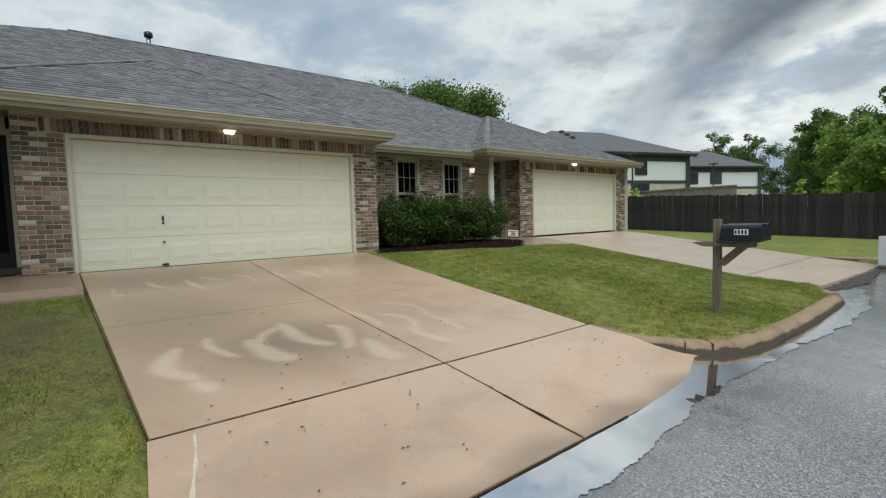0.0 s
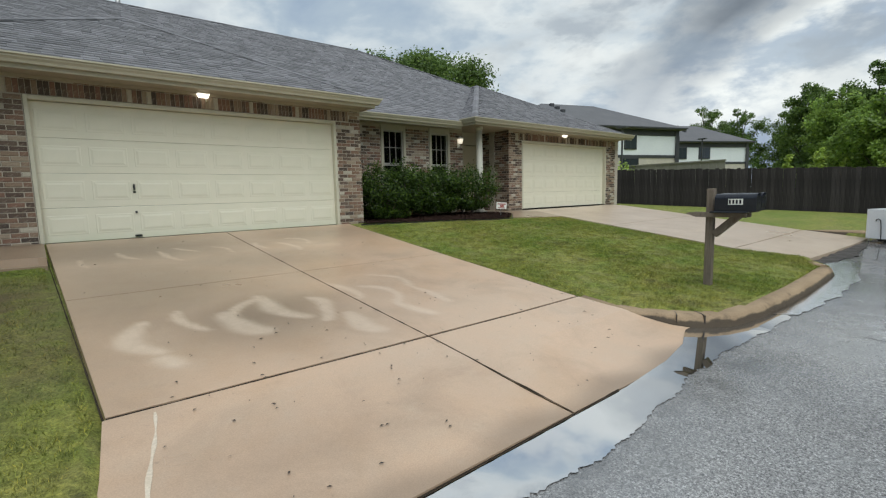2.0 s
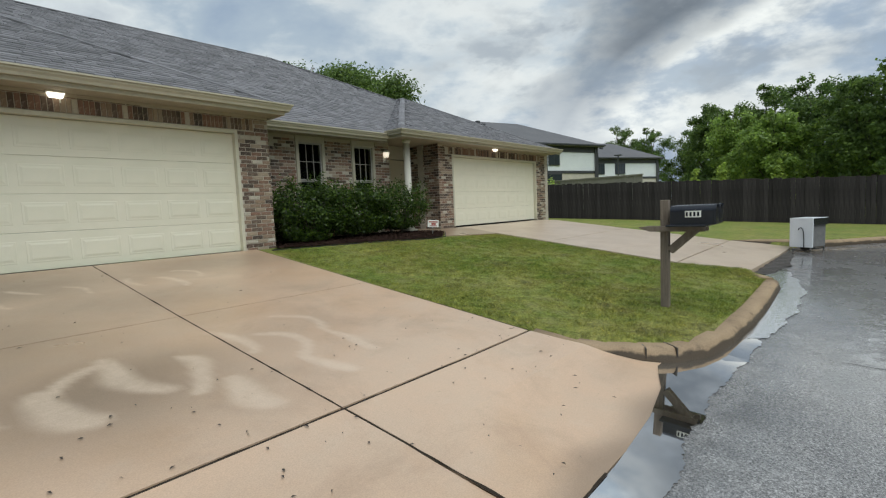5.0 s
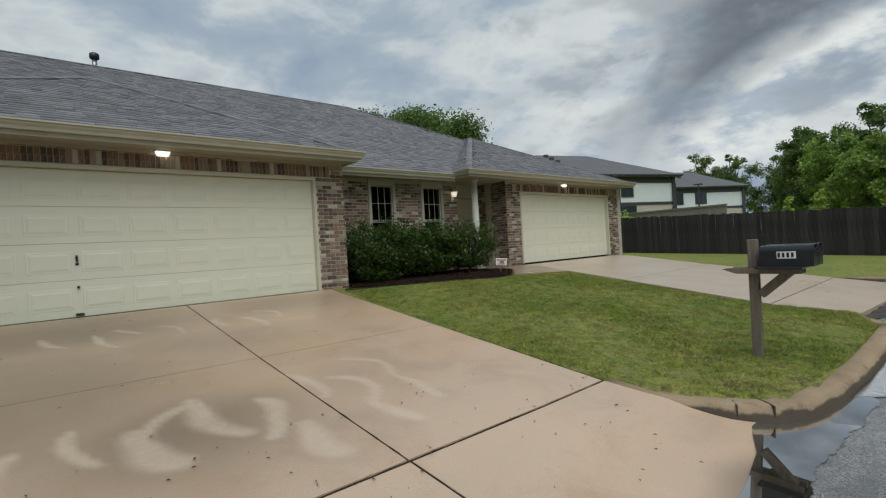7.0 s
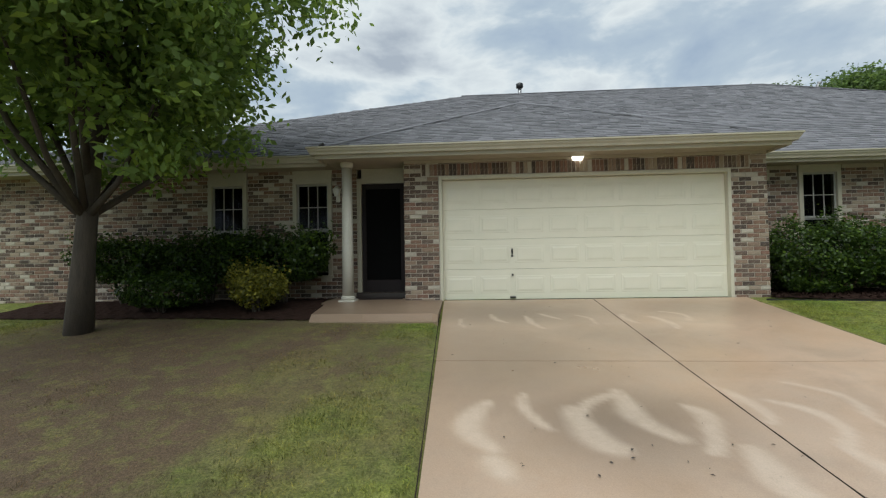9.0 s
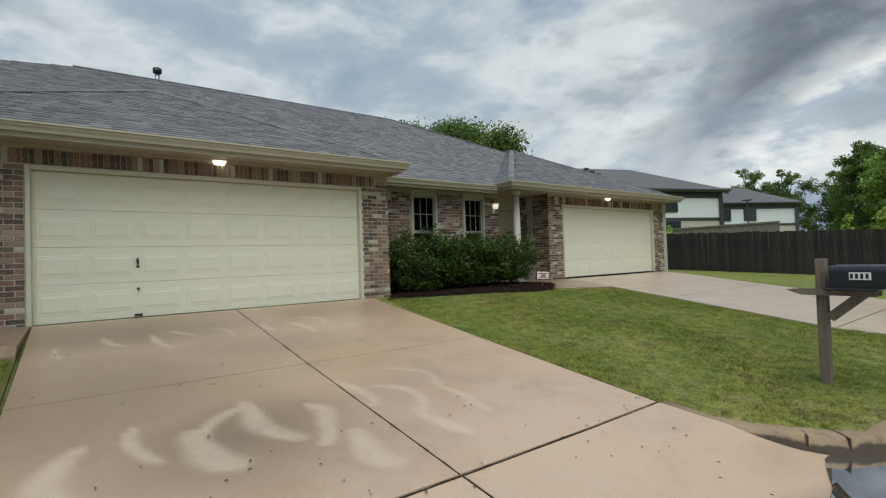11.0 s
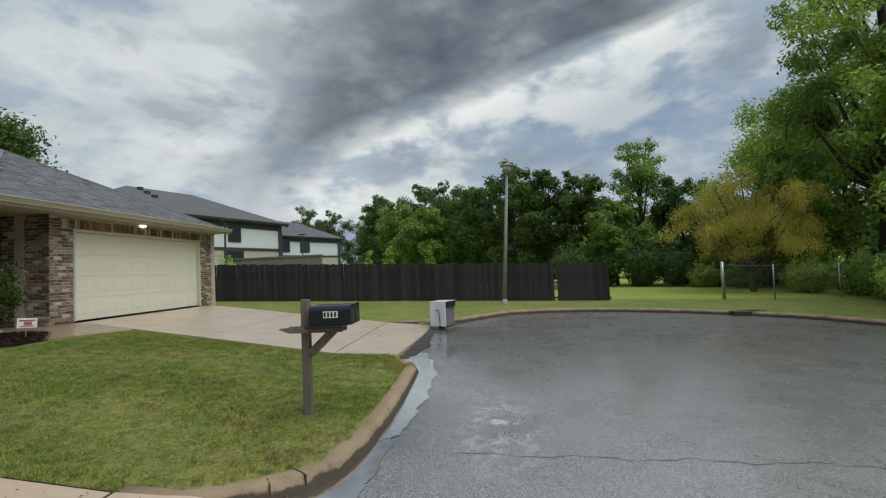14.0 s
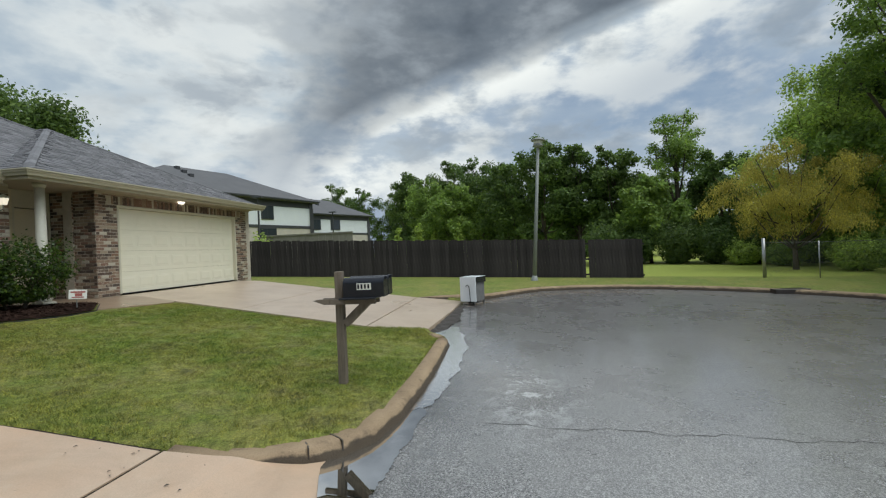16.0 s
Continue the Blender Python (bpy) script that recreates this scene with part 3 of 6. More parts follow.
def build_ground():
    """One sheet to the horizon: fine near the houses, coarse far away; it lies under road and driveways."""
    xs = np.concatenate([[-900, -400, -150, -70, -40, -25, -16, -12], np.arange(-10, 20.6, 0.125), [21, 22, 23, 24.5, 27, 31, 38, 48, 65, 100, 200, 450, 900]])
    ys = np.concatenate([[-900, -400, -150, -80, -50, -38, -30, -26, -23, -21], np.arange(-20, -9, 0.25), np.arange(-9, 1.6, 0.125), [2.5, 4, 8, 14, 22, 40, 80, 200, 450, 900]])
    gx, gy = np.meshgrid(xs, ys)
    z = lawn_z(gx, gy)
    z = np.where(inside(ROAD, gx, gy), street_z(gx, gy) - 0.12, z)
    z += 0.004 * np.sin(gx * 2.3 + 1.1 * np.sin(gy * 1.7)) * (np.abs(gy + 3.5) < 6)
    for poly in (DRIVE_MID_ALL, DRIVE_EAST_ALL):
        z = np.where(inside(poly, gx, gy), np.minimum(drive_z(gx, gy), z) - 0.09, z)
    for path in (KERB_MID, KERB_WEST, KERB_BULB):
        for (x0, y0), (x1, y1) in zip(path, path[1:]):
            L2 = (x1 - x0) ** 2 + (y1 - y0) ** 2
            t = np.clip(((gx - x0) * (x1 - x0) + (gy - y0) * (y1 - y0)) / L2, 0, 1)
            close = np.hypot(gx - x0 - t * (x1 - x0), gy - y0 - t * (y1 - y0)) < 0.09
            z = np.where(close, np.minimum(z, street_z(gx, gy) - 0.03), z)
    z = np.where((gx > 26) | (gy < -26), np.minimum(z, -1.0), z)
    n, m = gx.shape
    idx = np.arange(n * m).reshape(n, m)
    faces = np.stack([idx[:-1, :-1], idx[:-1, 1:], idx[1:, 1:], idx[1:, :-1]], -1).reshape(-1, 4)
    me = bpy.data.meshes.new("ground")
    me.from_pydata(np.stack([gx, gy, z], -1).reshape(-1, 3).tolist(), [], faces.tolist())
    me.materials.append(lawn_mat)
    bare = bare_shade_at(gx, gy)
    me.attributes.new("bare", "FLOAT", "POINT").data.foreach_set("value", bare.astype(np.float32).ravel())
    me.polygons.foreach_set("use_smooth", [True] * len(me.polygons))
    return tagged(new("ground", me), "mown green lawn with thin yellowish and bare patches", "lawn", kind="structure")


build_ground()
tagged(new("road", sheet("road", ROAD, 0.6, lambda x, y: float(street_z(x, y)), road_mat)), "wet grey asphalt of a cul-de-sac with pale worn patches", "road", kind="structure")


def kerb(path, rises, label):
    """A rounded concrete kerb: the road lies to the right of the path."""
    s = Shape()
    prof = [(0.035, -0.15), (0.035, 0.0), (0.022, 0.05), (0.0, 0.108), (-0.012, 0.126), (-0.032, 0.137), (-0.06, 0.141), (-0.165, 0.143), (-0.180, 0.133), (-0.185, -0.15)]
    fine = []
    for (x0, y0), (x1, y1) in zip(path, path[1:]):
        k = max(1, min(6, int(math.hypot(x1 - x0, y1 - y0) / 0.35)))
        fine += [(x0 + (x1 - x0) * i / k, y0 + (y1 - y0) * i / k) for i in range(k)]
    fine.append(path[-1])
    o, n = 0, len(prof)
    run = 0.0
    total = sum(math.hypot(b[0] - a[0], b[1] - a[1]) for a, b in zip(fine, fine[1:]))
    for i, (x, y) in enumerate(fine):
        a, b = fine[max(i - 1, 0)], fine[min(i + 1, len(fine) - 1)]
        if i:
            run += math.hypot(x - fine[i - 1][0], y - fine[i - 1][1])
        d = Vector((b[0] - a[0], b[1] - a[1], 0)).normalized()
        r = Vector((d.y, -d.x, 0))
        lift = min(1.0, 0.08 + run / rises[0] if rises[0] else 1.0, 0.08 + (total - run) / rises[1] if rises[1] else 1.0)
        ease = min(1.0, run / 1.15) if rises[0] else 1.0
        level = float(np.maximum(drive_z(x, y), street_z(x, y)))
        base = level * (1 - ease) + float(street_z(x, y)) * ease if path is KERB_MID else (float(street_z(x, y)) if y < -7.42 else level)
        slim = 0.55 + 0.45 * lift
        for out, up in prof:
            out = out if out > -0.03 else -0.03 + (out + 0.03) * slim
            s.v.append((x + r.x * out, y + r.y * out, base + (up * lift if up > 0 else up) + 0.004 * math.sin(7 * x + 5 * y)))
    for i in range(len(fine) - 1):
        for k in range(n):
            a, b = i * n + k, i * n + (k + 1) % n
            s.f.append((a, a + n, b + n, b))
    s.f += [tuple(range(n)), tuple((len(fine) - 1) * n + k for k in range(n))[::-1]]
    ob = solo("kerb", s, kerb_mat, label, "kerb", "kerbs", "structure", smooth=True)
    # the face is darkest at its foot: gutter wet plus painted shade
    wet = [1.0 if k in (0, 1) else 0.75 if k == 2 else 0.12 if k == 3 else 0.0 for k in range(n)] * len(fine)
    ob.data.attributes.new("wet_shade", "FLOAT", "POINT").data.foreach_set("value", wet)
    return ob


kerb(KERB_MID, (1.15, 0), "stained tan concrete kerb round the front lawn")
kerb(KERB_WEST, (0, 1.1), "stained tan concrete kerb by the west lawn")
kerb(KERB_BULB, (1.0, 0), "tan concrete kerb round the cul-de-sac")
ret = Shape().sweep([(9.74, -7.50, 0), (10.10, -7.24, 0), (10.50, -6.96, 0)], [(0.0, -1.0), (0.0, -0.70), (-0.02, -0.685), (-0.12, -0.685), (-0.14, -0.70), (-0.14, -1.0)])
solo("kerb_return", ret, kerb_mat, "low dark concrete return at the kerb's end", "kerb", "kerbs", "structure")

# crescents that the drying has left on the slabs: start, bend, end, half width
CRESCENTS_BY_DOOR = [
    ((0.45, -1.37), (0.29, -1.61), (0.45, -1.88), 0.05),
    ((0.82, -1.17), (0.91, -1.54), (1.03, -1.66), 0.05),
    ((1.3, -1.25), (1.38, -1.68), (1.47, -1.94), 0.06),
    ((1.58, -1.1), (1.67, -1.38), (1.79, -1.5), 0.05),
    ((2.09, -1.22), (2.29, -1.36), (2.23, -1.71), 0.04),
    ((2.73, -1.16), (2.74, -1.54), (2.77, -1.68), 0.05),
    ((3.08, -1.33), (3.31, -1.63), (3.18, -1.98), 0.06),
    ((3.35, -1.05), (3.7, -1.06), (3.52, -1.58), 0.05),
]
CRESCENTS_BELOW = [
    ((0.68, -4.34), (0.35, -4.69), (0.69, -5.07), 0.13),
    ((0.65, -5.2), (0.69, -5.28), (0.74, -5.36), 0.14),
    ((0.98, -4.16), (0.93, -4.68), (1.1, -4.8), 0.07),
    ((1.78, -4.16), (1.32, -4.31), (1.35, -4.93), 0.09),
    ((1.36, -4.43), (1.3, -4.96), (1.54, -5.06), 0.16),
    ((1.8, -4.08), (1.74, -4.65), (1.97, -4.9), 0.15),
    ((2.23, -4.38), (2.46, -4.59), (2.09, -5.08), 0.11),
    ((2.37, -5.03), (2.29, -5.4), (2.42, -5.56), 0.15),
    ((2.66, -3.95), (2.9, -4.21), (2.73, -4.66), 0.06),
    ((2.97, -4.25), (3.35, -4.43), (3.09, -4.92), 0.07),
    ((3.05, -4.89), (3.0, -5.22), (3.12, -5.46), 0.1),
    ((3.33, -3.84), (3.73, -4.03), (3.54, -4.53), 0.06),
    ((3.53, -4.62), (3.56, -4.96), (3.57, -5.27), 0.07),
]


def near_curve(gx, gy, curve):
    a, b, c, w = curve
    best = np.full(gx.shape, -9.0)
    for t in np.linspace(0, 1, 26):
        px = (1 - t) ** 2 * a[0] + 2 * t * (1 - t) * b[0] + t * t * c[0]
        py = (1 - t) ** 2 * a[1] + 2 * t * (1 - t) * b[1] + t * t * c[1]
        wide = 0.85 * w * (0.35 + 0.85 * math.sin(math.pi * (0.12 + 0.7 * t)))
        best = np.maximum(best, 1 - np.hypot(gx - px, gy - py) / wide)
    return np.clip(best * 1.6, 0, 1)


def slab(name, poly, parent, step, height, marks=True, mat=drive_mat):
    me = sheet(name, poly, step, height, mat, 0.1)
    co = np.empty(len(me.vertices) * 3, np.float32)
    me.vertices.foreach_get("co", co)
    x, y = co[0::3], co[1::3]
    dried, damp = np.zeros(len(x)), np.zeros(len(x))
    if marks:
        wx = x + 0.02 * np.sin(9 * y + 3 * x) + 0.012 * np.sin(17 * x)
        wy = y + 0.02 * np.sin(8 * x + 2 * y)
        for c in CRESCENTS_BY_DOOR + CRESCENTS_BELOW:
            dried = np.maximum(dried, near_curve(wx, wy, c))
        for cx, cy, rx, ry, k in ((1.6, -4.6, 1.1, 1.0, 0.92), (0.9, -3.2, 1.7, 2.2, 0.80), (1.2, -1.0, 2.0, 1.2, 0.95), (3.9, -0.8, 1.7, 0.9, 0.72), (2.0, -2.3, 1.9, 0.9, 0.65), (3.0, -4.4, 1.0, 0.8, 0.32), (2.2, -3.4, 1.4, 0.6, 0.4)):
            damp = np.maximum(damp, k * np.exp(-((wx - cx) / rx) ** 2 - ((wy - cy) / ry) ** 2))
    for cx, cy, rx, ry, k in ((0.7, -6.8, 1.7, 0.7, 0.42), (0.2, -4.8, 0.8, 2.2, 0.50)):
        damp = np.maximum(damp, k * np.exp(-((x - cx) / rx) ** 2 - ((y - cy) / ry) ** 2))
    wet = 0.7 * np.clip((-y - 7.16) / 0.24 + 0.25 * np.sin(6 * x), 0, 1)
    damp = np.maximum(damp, wet)
    for key, values in (("dried", dried * 0.56), ("damp", damp)):
        me.attributes.new(key, "FLOAT", "POINT").data.foreach_set("value", values.astype(np.float32))
    return part(name, me, mat, parent)


def build_driveways():
    def z(x, y):
        # the apron runs out level with the gutter at its east end
        b = min(1.0, max(0.0, (-y - 6.5) / 0.74)) * min(1.0, max(0.0, (x - 2.2) / 2.4)) * (x < 6)
        return (float(drive_z(x, y)) + 0.012) * (1 - b) + (float(street_z(x, y)) - 0.005) * b

    d = thing("driveway", "tan concrete driveway with drying crescent marks and dark joints", "driveway", kind="structure")
    left, right = (lambda y: 0.06 + (0.20 / 5.95) * -y), (lambda y: float(np.interp(-y, [0, 3.7, 5.95], [5.16, 5.08, 5.05])))
    mid = lambda y: float(np.interp(-y, [0.0, 3.28, 5.95], [2.62, 2.645, 2.69]))
    for y0, y1 in ((-0.03, -3.275), (-3.285, -5.93)):
        slab("slab", [(left(y0), y0), (mid(y0) - 0.006, y0), (mid(y1) - 0.006, y1), (left(y1), y1)], d, 0.05, z)
        slab("slab", [(mid(y0) + 0.006, y0), (right(y0), y0), (right(y1), y1), (mid(y1) + 0.006, y1)], d, 0.05, z)
    slab("slab", [(0.25, -5.96), (2.685, -5.965), (2.79, -7.44), (-0.22, -7.44), (-0.02, -7.22), (0.11, -6.9), (0.18, -6.5), (0.24, -5.965)], d, 0.06, z, False)
    slab("slab", [(2.705, -5.965), (5.06, -5.96), (5.12, -6.30), (5.22, -6.65), (5.38, -6.98), (5.52, -7.16), (5.50, -7.40), (5.2, -7.50), (4.7, -7.47), (4.2, -7.44), (2.81, -7.44)], d, 0.06, z, False)
    e = thing("driveway", "pale tan concrete driveway of the second unit", "driveway", kind="structure")
    slab("slab", [(11.95, 0.88), (17.05, 0.88), (15.92, -2.95), (10.92, -2.95), (11.3, -1.3), (11.35, -1.1)], e, 0.25, z, False, pale_drive_mat)
    slab("slab", [(10.91, -2.97), (15.91, -2.97), (15.02, -5.95), (10.18, -5.98)], e, 0.25, z, False, pale_drive_mat)
    slab("slab", [(10.16, -6.01), (15.02, -5.98), (15.05, -6.6), (14.9, -7.26), (13.3, -7.21), (10.57, -7.03)], e, 0.2, z, False, pale_drive_mat)
    filler = Shape()
    for x0, y0, x1, y1, w, up in ((0.26, -5.948, 5.08, -5.955, 0.032, 0.009), (2.62, -0.05, 2.645, -3.28, 0.013, 0.0125), (2.645, -3.28, 2.692, -5.94, 0.014, 0.0125), (2.695, -5.96, 2.80, -7.43, 0.015, 0.009), (0.16, -3.28, 5.08, -3.28, 0.010, 0.010), (-0.2, -7.450, 3.4, -7.444, 0.016, 0.0),
                                  (0.045, -0.9, 0.245, -5.95, 0.010, 0.006), (5.165, -0.15, 5.09, -3.7, 0.02, 0.008), (5.09, -3.7, 5.065, -5.93, 0.03, 0.008)):
        k = 40
        ring = [(x0 + (x1 - x0) * i / k, y0 + (y1 - y0) * i / k) for i in range(k + 1)]
        nx, ny = (0, w / 2) if abs(x1 - x0) > abs(y1 - y0) else (w / 2, 0)
        pts = []
        for a, b in ring:
            h = float(drive_z(a, b)) + up
            k2 = 1 + 0.9 * noise.noise((a * 7, b * 7, 2))
            pts += [(a - nx * k2, b - ny * k2, h), (a + nx * k2, b + ny * k2, h)]
        filler.raw(pts, [(2 * i, 2 * i + 2, 2 * i + 3, 2 * i + 1) for i in range(k)])
    part("joint_filler", filler, joint_mat, d, "dark dirt-filled expansion joint")
    scrape = Shape()
    pts = []
    for i in range(31):
        f = i / 30
        a, b = 0.50 - 0.19 * f + 0.010 * math.sin(7 * f), -6.02 - 0.95 * f
        wide = 0.006 + 0.010 * f + 0.004 * math.sin(23 * f)
        pts += [(a - wide, b, z(a, b) + 0.003), (a + wide, b, z(a, b) + 0.003)]
    scrape.raw(pts, [(2 * i, 2 * i + 2, 2 * i + 3, 2 * i + 1) for i in range(30)])
    part("scrape", scrape, scrape_mat, d, "pale scrape across the apron")


build_driveways()

# the gutter's standing water and the rill that runs along the kerb
PUDDLE = [(-1.2, -7.62), (-0.4, -7.5), (0.3, -7.455), (3.5, -7.452), (4.3, -7.40), (4.88, -7.30), (5.22, -7.17), (5.47, -7.09), (5.62, -7.265), (5.95, -7.435), (6.5, -7.545), (6.9, -7.58), (6.7, -7.76), (6.0, -7.74), (5.4, -7.68), (4.9, -7.63), (4.5, -7.70), (4.1, -7.68),
          (3.75, -7.73), (3.4, -7.77), (3.1, -7.82), (2.75, -7.84), (2.5, -7.85), (2.25, -7.83), (1.95, -7.80), (1.6, -7.76), (1.1, -7.78), (0.5, -7.72), (-0.4, -7.75)]
RILL = [(6.7, -7.57), (7.4, -7.615), (8.3, -7.63), (9.76, -7.61), (10.1, -7.36), (10.6, -7.16), (11.0, -7.30), (11.4, -7.44), (11.3, -7.58), (10.9, -7.62), (10.6, -7.80), (10.2, -7.78),
        (9.7, -7.96), (9.0, -7.90), (8.3, -7.94), (7.7, -7.86), (7.2, -7.84), (6.9, -7.78)]


def ragged(poly, step, amp, keep):
    """The outline with a fine uneven edge, but for sides that keep() holds straight."""
    out = []
    for (x0, y0), (x1, y1) in zip(poly, poly[1:] + poly[:1]):
        n = max(1, int(math.hypot(x1 - x0, y1 - y0) / step))
        for i in range(n):
            x, y = x0 + (x1 - x0) * i / n, y0 + (y1 - y0) * i / n
            k = 0.0 if keep(x, y) else amp
            out.append((x + k * noise.noise((x * 3.1, y * 3.1, 1)), y + k * (noise.noise((x * 2.3, y * 2.3, 5)) + 0.5 * noise.noise((x * 11, y * 11, 9)) + 0.5 * noise.noise((x * 37, y * 37, 3)))))
    return out


tagged(new("puddle", sheet("puddle", ragged(PUDDLE, 0.025, 0.05, lambda x, y: y > -7.6), 0.2, lambda x, y: float(street_z(x, y)) + 0.006, puddle_mat)), "still rain puddle in the gutter mirroring the sky", "puddle", kind="structure")
tagged(new("puddle", sheet("puddle", ragged(RILL, 0.02, 0.055, lambda x, y: y > -7.64 and x < 9.8), 0.2, lambda x, y: float(street_z(x, y)) + 0.008, rill_mat)), "shallow rippled water running along the kerb", "puddle", kind="structure")
MUD = [(10.62, -7.06), (12.0, -7.13), (13.3, -7.20), (14.3, -7.24), (14.2, -7.36), (13.5, -7.45), (12.8, -7.42), (12.3, -7.52), (11.7, -7.44), (11.2, -7.36), (10.8, -7.24)]
tagged(new("mud_patch", sheet("mud_patch", ragged(MUD, 0.06, 0.08, lambda x, y: y > -7.22), 0.12, lambda x, y: float(street_z(x, y)) + 0.012 + 0.012 * math.sin(13 * x) * math.sin(17 * y), soil_mat)), "dark wet mud washed into the gutter", "mud", kind="structure")
s, k, pts = Shape(), 90, []
for i in range(k + 1):
    a, b = 6.45 - 0.1 * i / k, -8.4 - 7.4 * i / k
    j = 0.035 * math.sin(i * 0.5) + 0.02 * math.sin(i * 1.37 + 1) + 0.012 * math.sin(i * 3.1)
    h = float(street_z(a, b)) + 0.004
    ww = 0.012 * (0.35 + 0.65 * abs(math.sin(i * 0.43)))
    pts += [(a + j - ww / 2, b, h), (a + j + ww / 2, b, h)]
s.raw(pts, [(2 * i, 2 * i + 2, 2 * i + 3, 2 * i + 1) for i in range(k)])
solo("road_crack", s, crack_mat, "thin dark crack across the asphalt", "crack", kind="structure")
for x, y, turn in ((5.41, -7.00, 34), (5.60, -7.22, 50)):
    z = float(street_z(x, y)) + 0.024
    solo("kerb_crack", Shape().box((-0.022, -0.007, -0.02), (0.07, 0.005, 0.119), pose(x, y, z, 0, 0, turn - 5)).box((0.06, -0.012, 0), (0.186, 0.002, 0.123), pose(x, y, z, 0, 0, turn + 4)), soil_mat, "dark open joint across the kerb", "crack", "kerb cracks", "structure")


# ---- the duplex: walls ----
def brick_wall(name, axis, fixed, a0, a1, z0, z1, face, holes=(), single=False, soldier=(), depth=0.24, near=None):
    """A brick-faced wall along an axis. face: the way (+1 or -1) in which the bricks show. single: each brick an object."""
    back = fixed - face * depth
    lo, hi = min(fixed, back), max(fixed, back)
    w = Shape()
    spans = [(a0, a1, z0, z1)]
    for h0, h1, hz0, hz1 in holes:
        cut = []
        for s0, s1, t0, t1 in spans:
            if h1 <= s0 or h0 >= s1 or hz1 <= t0 or hz0 >= t1:
                cut.append((s0, s1, t0, t1))
                continue
            if h0 > s0:
                cut.append((s0, h0, t0, t1))
            if h1 < s1:
                cut.append((h1, s1, t0, t1))
            m0, m1 = max(s0, h0), min(s1, h1)
            if hz0 > t0:
                cut.append((m0, m1, t0, hz0))
            if hz1 < t1:
                cut.append((m0, m1, hz1, t1))
        spans = cut
    for s0, s1, t0, t1 in spans:
        if axis == "x":
            w.box((s0, lo, t0), (s1, hi, t1))
        else:
            w.box((lo, s0, t0), (hi, s1, t1))
    wall = solo(name, w, mortar_mat, "brick wall in mottled tan, rose and grey with pale mortar", "wall", kind="structure")
    rng = random.Random(name)
    L, H, J, P = 0.194, 0.063, 0.011, 0.010
    cells = []
    row, z = 0, z0 + 0.004
    while z + H <= z1 + 0.001:
        a = a0 - (0.5 * (L + J) if row % 2 else 0.0)
        while a < a1 - 0.01:
            cells.append((max(a, a0) + 0.0, min(a + L, a1), z, z + H))
            a += L + J
        z += H + J
        row += 1
    solid = []
    for c0, c1, t0, t1 in cells:
        pieces = [(c0, c1)]
        for h0, h1, hz0, hz1 in list(holes) + list(soldier):
            if t1 > hz0 + 0.004 and t0 < hz1 - 0.004:
                pieces = [q for p0, p1 in pieces for q in ((p0, min(p1, h0 - 0.004)), (max(p0, h1 + 0.004), p1)) if q[1] - q[0] > 0.03]
        solid += [(p0, p1, t0, t1) for p0, p1 in pieces if p1 - p0 > 0.03]
    for h0, h1, hz0, hz1 in soldier:
        a = h0
        while a + H <= h1:
            solid.append((a, a + H, hz0 + 0.006, hz1 - 0.006))
            a += H + 0.006
    def corners(s0, s1, t0, t1, out):
        e = 0.006
        ring0 = [(s0, 0, t0), (s1, 0, t0), (s1, 0, t1), (s0, 0, t1)]
        ring1 = [(s0 + e, out, t0 + e), (s1 - e, out, t0 + e), (s1 - e, out, t1 - e), (s0 + e, out, t1 - e)]
        pts = [(a, fixed + face * o, z) if axis == "x" else (fixed + face * o, a, z) for a, o, z in ring0 + ring1]
        return pts, [(4, 5, 6, 7), (0, 1, 5, 4), (1, 2, 6, 5), (2, 3, 7, 6), (3, 0, 4, 7)]
    alone = solid if single else [c for c in solid if near and near[0] <= c[0] and c[1] <= near[1]][:300]
    joined = [] if single else [c for c in solid if c not in set(alone)]
    if alone:
        shared = {}
        for s0, s1, t0, t1 in alone:
            key = (round((s1 - s0) / 0.02), round((t1 - t0) / 0.02))
            if key not in shared:
                hw, hh, e = (s1 - s0) / 2, (t1 - t0) / 2, 0.006
                r0 = [(-hw, 0, -hh), (hw, 0, -hh), (hw, 0, hh), (-hw, 0, hh)]
                r1 = [(-hw + e, P, -hh + e), (hw - e, P, -hh + e), (hw - e, P, hh - e), (-hw + e, P, hh - e)]
                pts = [(a, face * o, z) if axis == "x" else (face * o, a, z) for a, o, z in r0 + r1]
                shared[key] = Shape().raw(pts, [(4, 5, 6, 7), (0, 1, 5, 4), (1, 2, 6, 5), (2, 3, 7, 6), (3, 0, 4, 7)]).mesh("brick", brick_mat)
            ob = new("brick", shared[key])
            mid, zz, j = (s0 + s1) / 2, (t0 + t1) / 2, rng.uniform(-0.003, 0.002)
            ob.location = (mid, fixed + face * j, zz) if axis == "x" else (fixed + face * j, mid, zz)
            ob.parent = wall
    if joined:
        s = Shape()
        for c in joined:
            s.raw(*corners(*c, P + rng.uniform(-0.003, 0.002)))
        part("bricks", s, brick_bed_mat, wall, kind="stuff")
    return wall


